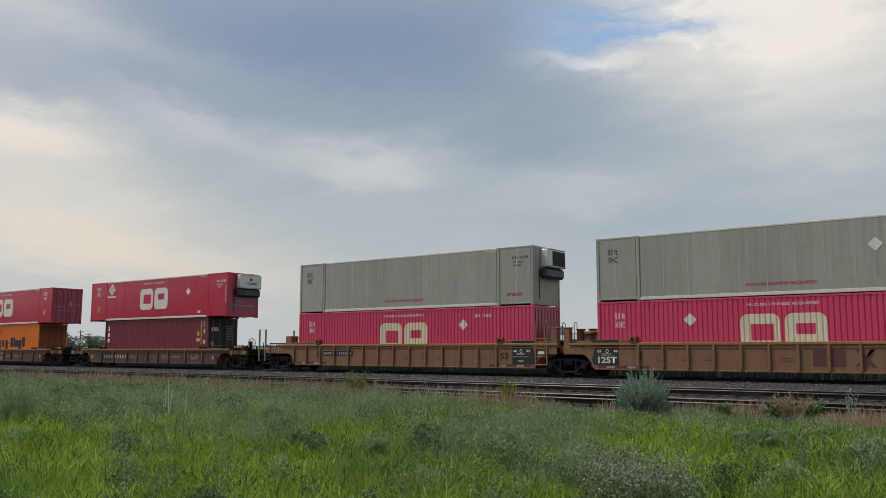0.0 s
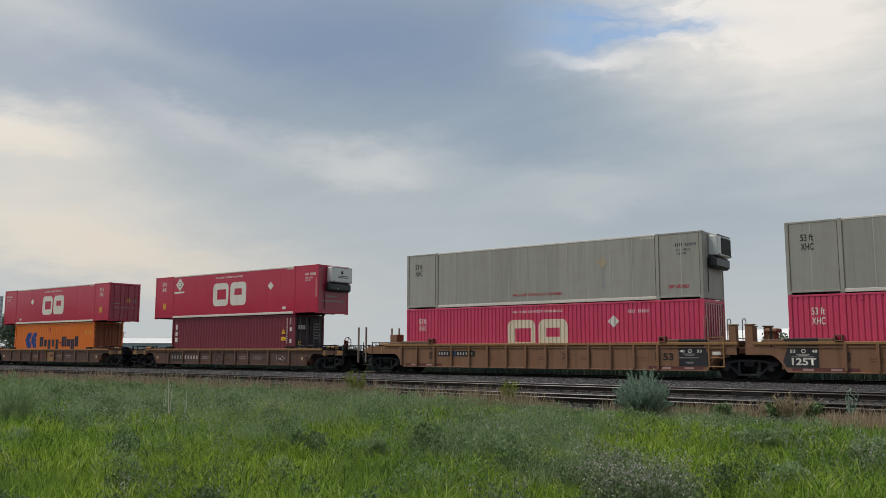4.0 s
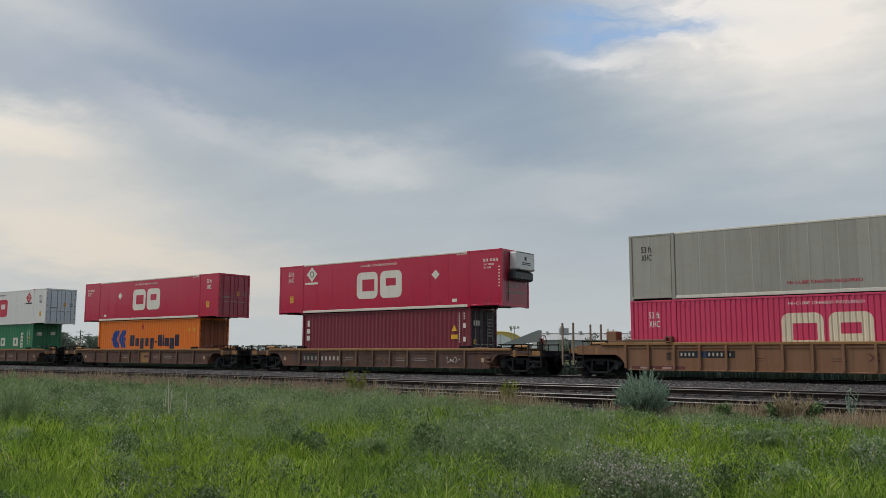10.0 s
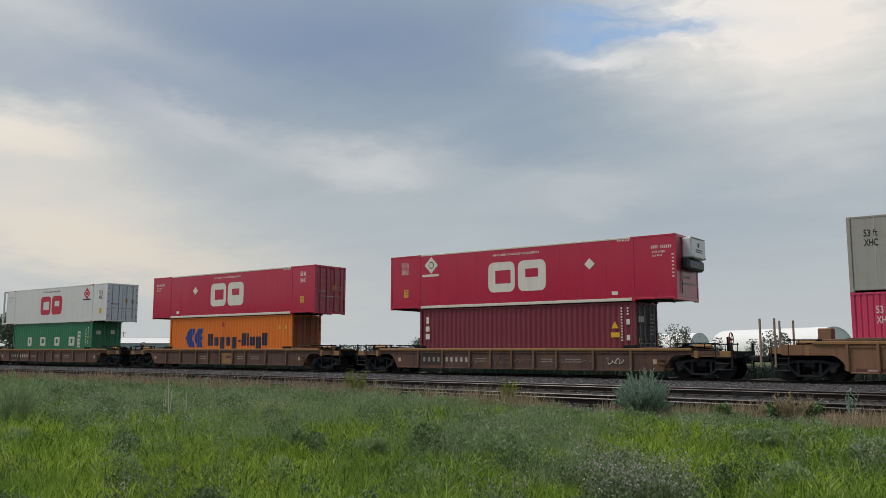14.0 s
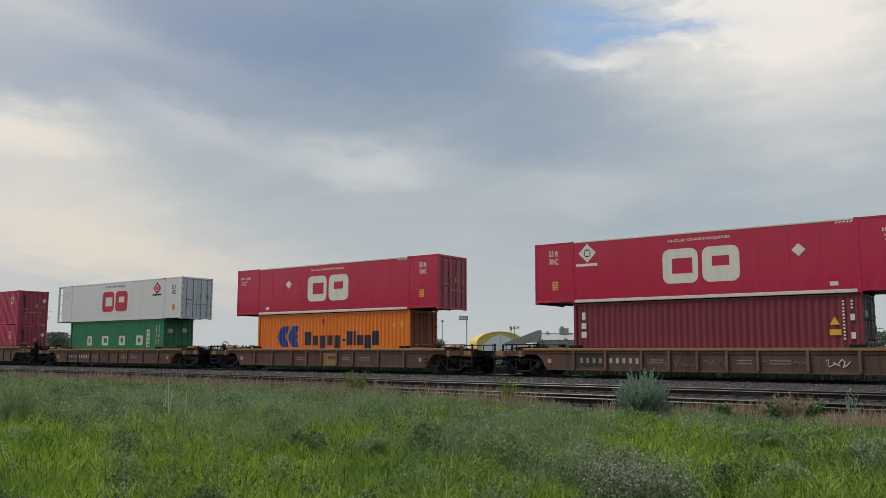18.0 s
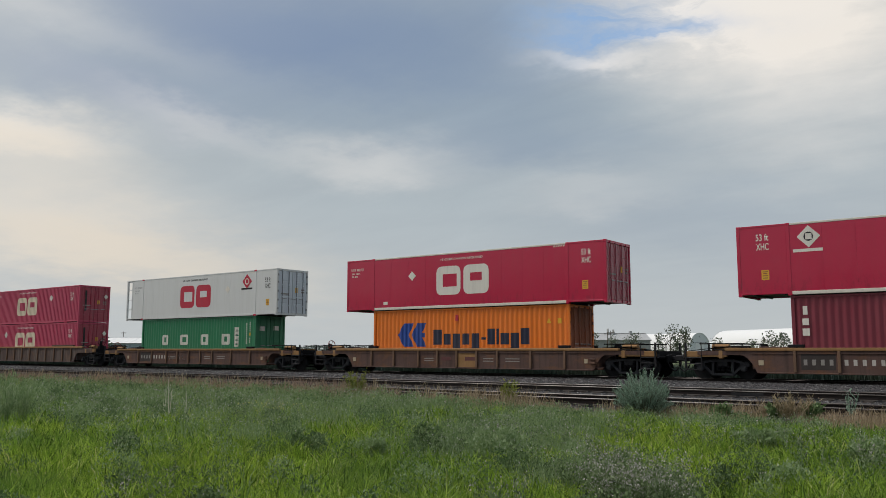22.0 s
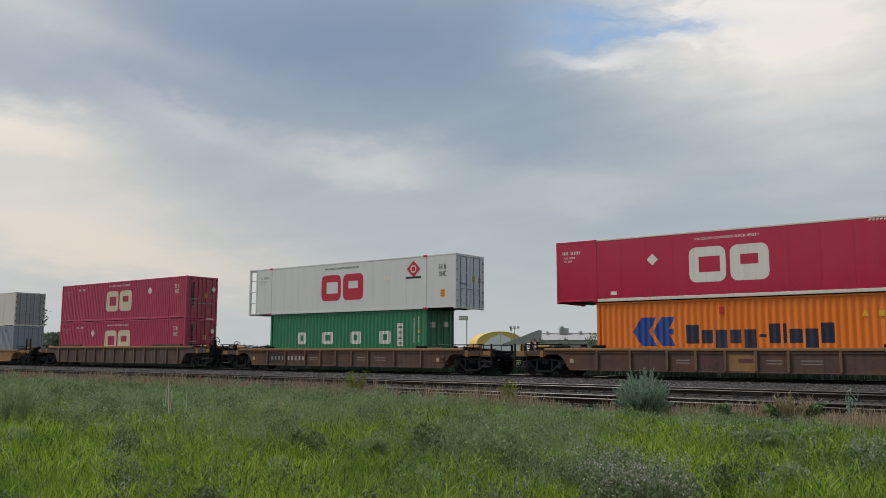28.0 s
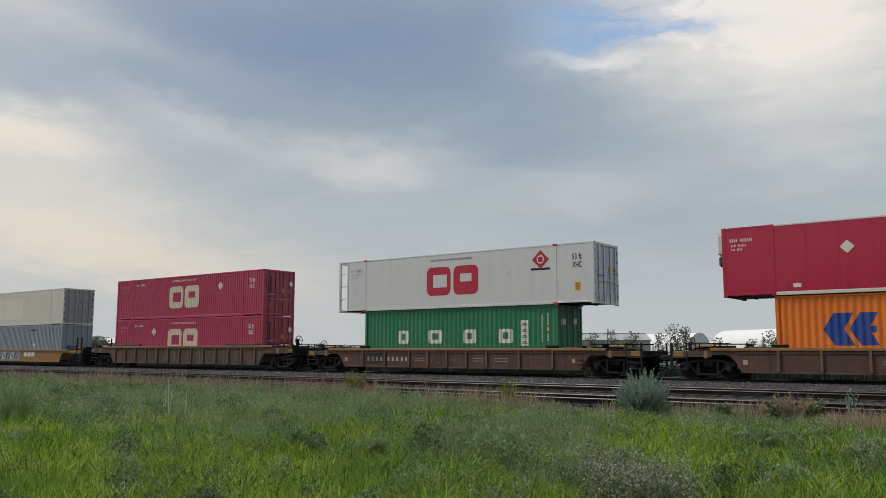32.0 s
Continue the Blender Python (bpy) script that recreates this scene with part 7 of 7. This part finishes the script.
def fabric_hall(col, depth, width, high, length, turn, label, skin=FABRIC_WHITE, gable=FABRIC_GREY, spring=0.30):
    """A round-roofed fabric hall; its front stands at the bearing, the ridge runs away to the left."""
    p = ahead(col, depth)
    b = thing("fabric_hall", label, "building", Matrix.Translation(p) @ Matrix.Rotation(math.atan2(SIDE.y, SIDE.x) + turn, 4, "Z"), group="round-roofed halls")
    # local: front in the xz plane at y 0, ridge along +y
    n = 18
    prof = [(width / 2 * math.cos(math.pi * i / n), high * (spring + (1 - spring) * math.sin(math.pi * i / n)) if 0 < i < n else high * spring) for i in range(n + 1)]
    bays = 9
    for k in range(bays):
        y0, y1 = length * k / bays + 0.003, length * (k + 1) / bays - 0.003
        g = Geo()
        m = len(prof)
        v = [(x, y, z) for y in (y0, y1) for x, z in prof] + [(x * 0.985, y, z * 0.985) for y in (y0, y1) for x, z in prof]
        f = [(i, i + 1, m + i + 1, m + i) for i in range(m - 1)] + [(2 * m + i, 3 * m + i, 3 * m + i + 1, 2 * m + i + 1) for i in range(m - 1)]
        part("roof_panel", g.add(v, f), skin, b)
    for s in (-1, 1):
        part("side_wall", Geo().box(*sorted((s * width / 2, s * (width / 2 - 0.15))), 0, length, 0, high * (spring + 0.01)), skin, b)
    part("end_wall", Geo().prism([(width / 2, 0)] + prof + [(-width / 2, 0)], 0.0, 0.2), gable, b)
    part("rear_wall", Geo().prism([(width / 2, 0)] + prof + [(-width / 2, 0)], length - 0.2, length), gable, b)
    part("front_rim", Geo().pipe([(x, -0.06, z) for x, z in prof], 0.14, 6), skin, b)
    door = part("door", Geo().box(-width * 0.20, width * 0.20, -0.08, -0.005, 0, high * 0.55, 0.02), skin, b)
    for k in range(5):
        part("door_slat", Geo().box(-width * 0.195, width * 0.195, -0.11, -0.081, high * (0.02 + 0.105 * k), high * (0.115 + 0.105 * k), 0.02), FABRIC_WHITE, door)
    part("door_head", Geo().box(-width * 0.22, width * 0.22, -0.16, -0.005, high * 0.55, high * 0.575, 0.02), DUCT, b)
    part("gable_vent", Geo().box(-width * 0.03, width * 0.03, -0.1, -0.005, high * 0.80, high * 0.87, 0.02), DUCT, b)
    for s in (-1, 1):
        part("wall_lamp", Geo().box(s * width * 0.30 - 0.15, s * width * 0.30 + 0.15, -0.25, -0.005, high * 0.56, high * 0.60, 0.03), MARK_BLACK, b)
    return b


def shed(col0, col1, depth, row, label, wall, roof, panels, lean=0.0, name="long_shed"):
    """A long low metal building square to the view, with a shallow pitched roof."""
    a, c = ahead(col0, depth), ahead(col1, depth)
    w, h = (c - a).length, rise(row, depth)
    b = thing(name, label, "building", Matrix.Translation(a) @ Matrix.Rotation(math.atan2(SIDE.y, SIDE.x), 4, "Z"), group="sheds behind the line")
    ev = h * 0.68
    part("wall", Geo().box(0, w, 0.0, 18, 0, ev), wall, b)
    part("roof", Geo().prism([(-0.4, ev), (9, h), (18.4, ev), (18.4, ev + 0.12), (9, h + 0.12), (-0.4, ev + 0.12)], -0.5, w + 0.5, "x"), roof, b)
    for s in (0, w):
        part("gable", Geo().prism([(0, ev), (18, ev), (9, h)], s - 0.05, s + 0.05, "x"), wall, b)
    for k in range(panels):
        x = w * k / panels
        part("wall_panel", Geo().box(x + 0.03, x + w / panels - 0.03, -0.06, -0.004, 0.2, ev - 0.15, 0.02), wall, b)
        part("roof_rib", Geo().prism([(-0.4, ev + 0.125), (9, h + 0.125), (9, h + 0.20), (-0.4, ev + 0.20)], x, x + 0.12, "x"), roof, b)
    part("gutter", Geo().rod((-0.5, -0.45, ev + 0.05), (w + 0.5, -0.45, ev + 0.05), 0.09, 6), DUCT, b)
    part("ridge_cap", Geo().box(-0.5, w + 0.5, 8.7, 9.3, h + 0.12, h + 0.26, 0.03), roof, b)
    return b, w, h


def light_pole(col, depth, row, heads, label):
    p = ahead(col, depth)
    h = rise(row, depth)
    t = thing("light_pole", label, "light pole", Matrix.Translation(p) @ Matrix.Rotation(math.atan2(SIDE.y, SIDE.x), 4, "Z"), group="light poles")
    part("pole", Geo().rod((0, 0, 0), (0, 0, h), 0.13, 10, 0.08), DUCT, t)
    part("base_plate", Geo().rod((0, 0, 0), (0, 0, 0.25), 0.32, 12), DUCT, t)
    if heads:
        arm = part("cross_arm", Geo().box(-heads * 0.42, heads * 0.42, -0.06, 0.06, h - 0.12, h, 0.02), DUCT, t)
        for k in range(heads):
            x = (k - (heads - 1) / 2) * 0.95
            part("lamp_head", Geo().box(x - 0.30, x + 0.30, -0.35, 0.12, h + 0.02, h + 0.42, 0.06), MARK_BLACK, arm)
            part("lamp_lens", Geo().box(x - 0.24, x + 0.24, -0.37, -0.352, h + 0.07, h + 0.36, 0.01), CREAM, arm)


def utility_pole(col, depth, row, arms=1):
    p = ahead(col, depth)
    h = rise(row, depth)
    t = thing("utility_pole", "weathered wooden utility pole with a cross-arm", "utility pole", Matrix.Translation(p) @ Matrix.Rotation(0.3, 4, "Z"), group="utility poles")
    part("pole", Geo().rod((0, 0, -0.2), (0, 0, h), 0.16, 9, 0.11), POLE_WOOD, t)
    for k in range(arms):
        z = h - 0.5 - k * 1.0
        arm = part("cross_arm", Geo().box(-1.15, 1.15, -0.06, 0.06, z - 0.06, z + 0.06, 0.015), POLE_WOOD, t)
        for x in (-1.05, -0.5, 0.5, 1.05):
            part("insulator", Geo().rod((x, 0, z + 0.06), (x, 0, z + 0.24), 0.05, 7), DUCT, arm)


def background():
    fabric_hall(1478, 248, 13.6, rise(577, 248), 52, radians(17), "long white fabric hall with a round roof and a grey front")
    fabric_hall(1239, 330, 10.5, rise(588.5, 330), 40, radians(25), "smaller white fabric hall with a round roof")
    # yellow fabric hall with white front panels
    y = fabric_hall(886, 260, 15.0, rise(587, 260), 14, radians(8), "low yellow fabric hall with white front panels", FABRIC_YELLOW, FABRIC_YELLOW, 0.52)
    h = rise(587, 260)
    for s in (-1, 1):
        part("front_panel", Geo().prism([(s * 0.06, 0.3), (s * 6.2, 0.3), (s * 6.0, h * 0.42), (s * 3.0, h * 0.74), (s * 0.06, h * 0.90)], -0.26, -0.2), FABRIC_WHITE, y, "white front panel")
    # long grey works
    b, w, h = shed(952, 1152, 305, 589.5, "long grey metal works with vents on its pale roof", CLADDING, ROOF_PALE, 16)
    for x, ww, hh in ((0.22, 3.4, 2.0), (0.23, 1.2, 2.7), (0.10, 0.8, 0.8), (0.40, 1.0, 0.9), (0.71, 0.3, 1.6), (0.66, 0.25, 1.9), (0.86, 0.7, 1.0)):
        part("roof_unit", Geo().box(w * x, w * x + ww, 7, 9.5, h - 0.3, h + hh, 0.06), CLADDING, b)
    # white low building far down the line
    b, w, h = shed(176, 302, 270, 599, "long low building with blue-grey cladding and a white roof", CLADDING_BLUE, FABRIC_WHITE, 12)
    shed(1260, 1335, 420, 604, "far pale shed with a white roof", CLADDING_BLUE, FABRIC_WHITE, 6)
    # inclined loading ramp
    a = ahead(902, 120)
    r = thing("loading_ramp", "dark grey steel loading ramp on a trestle", "ramp", Matrix.Translation(a) @ Matrix.Rotation(math.atan2(SIDE.y, SIDE.x), 4, "Z"))
    L, z0, z1 = (958 - 902) / 1461.6 * 120, rise(606, 120), rise(585, 120)
    for s in (0.0, 2.2):
        part("side_girder", Geo().prism([(-0.8, z0 - 0.6), (L, z0 + 0.15), (L + 0.1, z1), (L - 0.3, z1 + 0.08), (-0.8, z0 - 0.2)], s, s + 0.1), CLADDING, r)
    part("ramp_deck", Geo().prism([(-0.8, z0 - 0.35), (L, z1 - 0.35), (L, z1 - 0.28), (-0.8, z0 - 0.28)], 0.1, 2.2), BLACK, r)
    for x in (0.5, 2.3, L - 0.3):
        part("trestle_leg", Geo().box(x - 0.08, x + 0.08, 0.1, 0.26, 0, z0 + (z1 - z0) * x / L - 0.5).box(x - 0.08, x + 0.08, 1.95, 2.11, 0, z0 + (z1 - z0) * x / L - 0.5), BLACK, r)
    light_pole(911, 210, 580.5, 3, "tall mast with three floodlights")
    light_pole(783, 210, 569, 1, "tall slim light pole behind the line")
    light_pole(905, 230, 584, 1, "slim light pole by the halls")
    # sign on a post
    p = ahead(823, 150)
    t = thing("sign_post", "pale rectangular sign on a tall steel post", "sign", Matrix.Translation(p) @ Matrix.Rotation(math.atan2(SIDE.y, SIDE.x), 4, "Z"))
    h = rise(559, 150)
    part("post", Geo().rod((0.35, 0, 0), (0.35, 0, h - 0.1), 0.09, 8), DUCT, t)
    board = part("sign_board", Geo().box(-1.1, 0.6, -0.2, 0.05, h - 0.75, h, 0.03), DUCT, t)
    for k in range(4):
        part("lettering_bar", Geo().box(-1.0 + k * 0.38, -0.72 + k * 0.38, -0.215, -0.202, h - 0.62, h - 0.14), MARK_WHITE, board)
    for col, depth, row in ((141, 190, 585), (156, 230, 590), (1554, 150, 576), (1082, 240, 585), (1076, 260, 588), (217, 300, 588)):
        utility_pole(col, depth, row, 2 if col > 1500 else 1)
    for k, (col, depth, row, hw, leaf, n, ls) in enumerate(((38, 150, 545, 2.6, HAZED_TREE_LEAF, 2200, 0.5), (12, 150, 566, 2.2, HAZED_TREE_LEAF, 1600, 0.5), (-14, 155, 556, 3.0, HAZED_TREE_LEAF, 1600, 0.5), (100, 175, 592, 2.6, HAZED_TREE_LEAF, 1500, 0.45), (84, 180, 594, 2.0, HAZED_TREE_LEAF, 1000, 0.45), (152, 195, 598, 2.8, HAZED_TREE_LEAF, 1300, 0.45), (178, 200, 604, 2.0, HAZED_TREE_LEAF, 800, 0.45),
                                                            (763, 260, 600, 3.4, HAZED_TREE_LEAF, 1300, 0.5), (745, 265, 604, 2.6, HAZED_TREE_LEAF, 900, 0.5), (120, 180, 601, 2.2, HAZED_TREE_LEAF, 900, 0.45), (1562, 160, 588, 2.0, HAZED_TREE_LEAF, 900, 0.5))):
        tree(ahead(col, depth), rise(row, depth), hw, leaf, "leafy green tree behind the line", n, ls, k)
    for k, (col, depth, row, hw) in enumerate(((1187, 58, 575, 0.55), (1206, 60, 584, 0.5), (1165, 60, 590, 0.4), (1215, 57, 580, 0.35), (1047, 62, 590, 0.42), (1083, 66, 593, 0.45), (1120, 60, 590, 0.5), (1000, 64, 598, 0.4), (1352, 62, 598, 0.35), (1368, 55, 586, 0.45),
                                               (1388, 60, 590, 0.35), (1330, 66, 601, 0.4), (1270, 66, 599, 0.35), (1105, 70, 598, 0.4), (960, 72, 601, 0.4))):
        tree(ahead(col, depth), rise(row, depth), hw, SAPLING_LEAF, "thin young sapling in the waste ground", 400, 0.13, 40 + k, "young saplings")
    for k, (col, depth, row) in enumerate(((1529, 150, 577), (1549, 165, 588), (1516, 170, 597))):
        spruce(ahead(col, depth), rise(row, depth), k)
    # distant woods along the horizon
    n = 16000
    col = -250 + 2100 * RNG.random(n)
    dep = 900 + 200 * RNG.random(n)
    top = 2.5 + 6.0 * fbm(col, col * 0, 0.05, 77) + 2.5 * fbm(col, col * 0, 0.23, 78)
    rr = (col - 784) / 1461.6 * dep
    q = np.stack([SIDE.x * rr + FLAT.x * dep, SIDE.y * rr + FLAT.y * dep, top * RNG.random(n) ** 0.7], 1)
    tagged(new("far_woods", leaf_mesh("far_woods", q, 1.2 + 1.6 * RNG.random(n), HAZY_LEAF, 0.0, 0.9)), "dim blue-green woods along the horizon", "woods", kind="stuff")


def shelter_belt():
    """A ragged row of trees behind the tripod, mirrored in the glossy panels."""
    n = 15000
    x = -330 + 390 * RNG.random(n)
    top = 6.5 + 8.0 * fbm(x, x * 0, 0.16, 91) + 3.5 * fbm(x, x * 0, 0.7, 92)
    q = np.stack([x, -44 + RNG.normal(size=n) * 1.5, top * RNG.random(n) ** 0.8], 1)
    tagged(new("shelter_belt", leaf_mesh("shelter_belt", q, 0.8 + 1.1 * RNG.random(n), NEEDLES, 0.0, 0.8)), "ragged row of dark trees across the field", "woods", kind="stuff")


# horizon woods get their distance haze from this pale grey-green
HAZY_LEAF = leaf_mat("hazed_distant_leaf", ((0.0, (0.11, 0.14, 0.14)), (1.0, (0.17, 0.20, 0.19))), 0.2)
background()
shelter_belt()


# ---------------------------------------------------------------- what moves
def motions():
    for ob, x, z in ROLLING:
        walk(ob, [(t, pose(x + run(t), LINE, RAIL + z)) for t in range(33)])
    steps = [k * 0.25 for k in range(129)]
    for w, ax, r in WHEELS:
        walk(w, [(t, pose(ax, 0, 0.435, 0, math.degrees((run(t) - run(0)) / r), 0)) for t in steps])


motions()
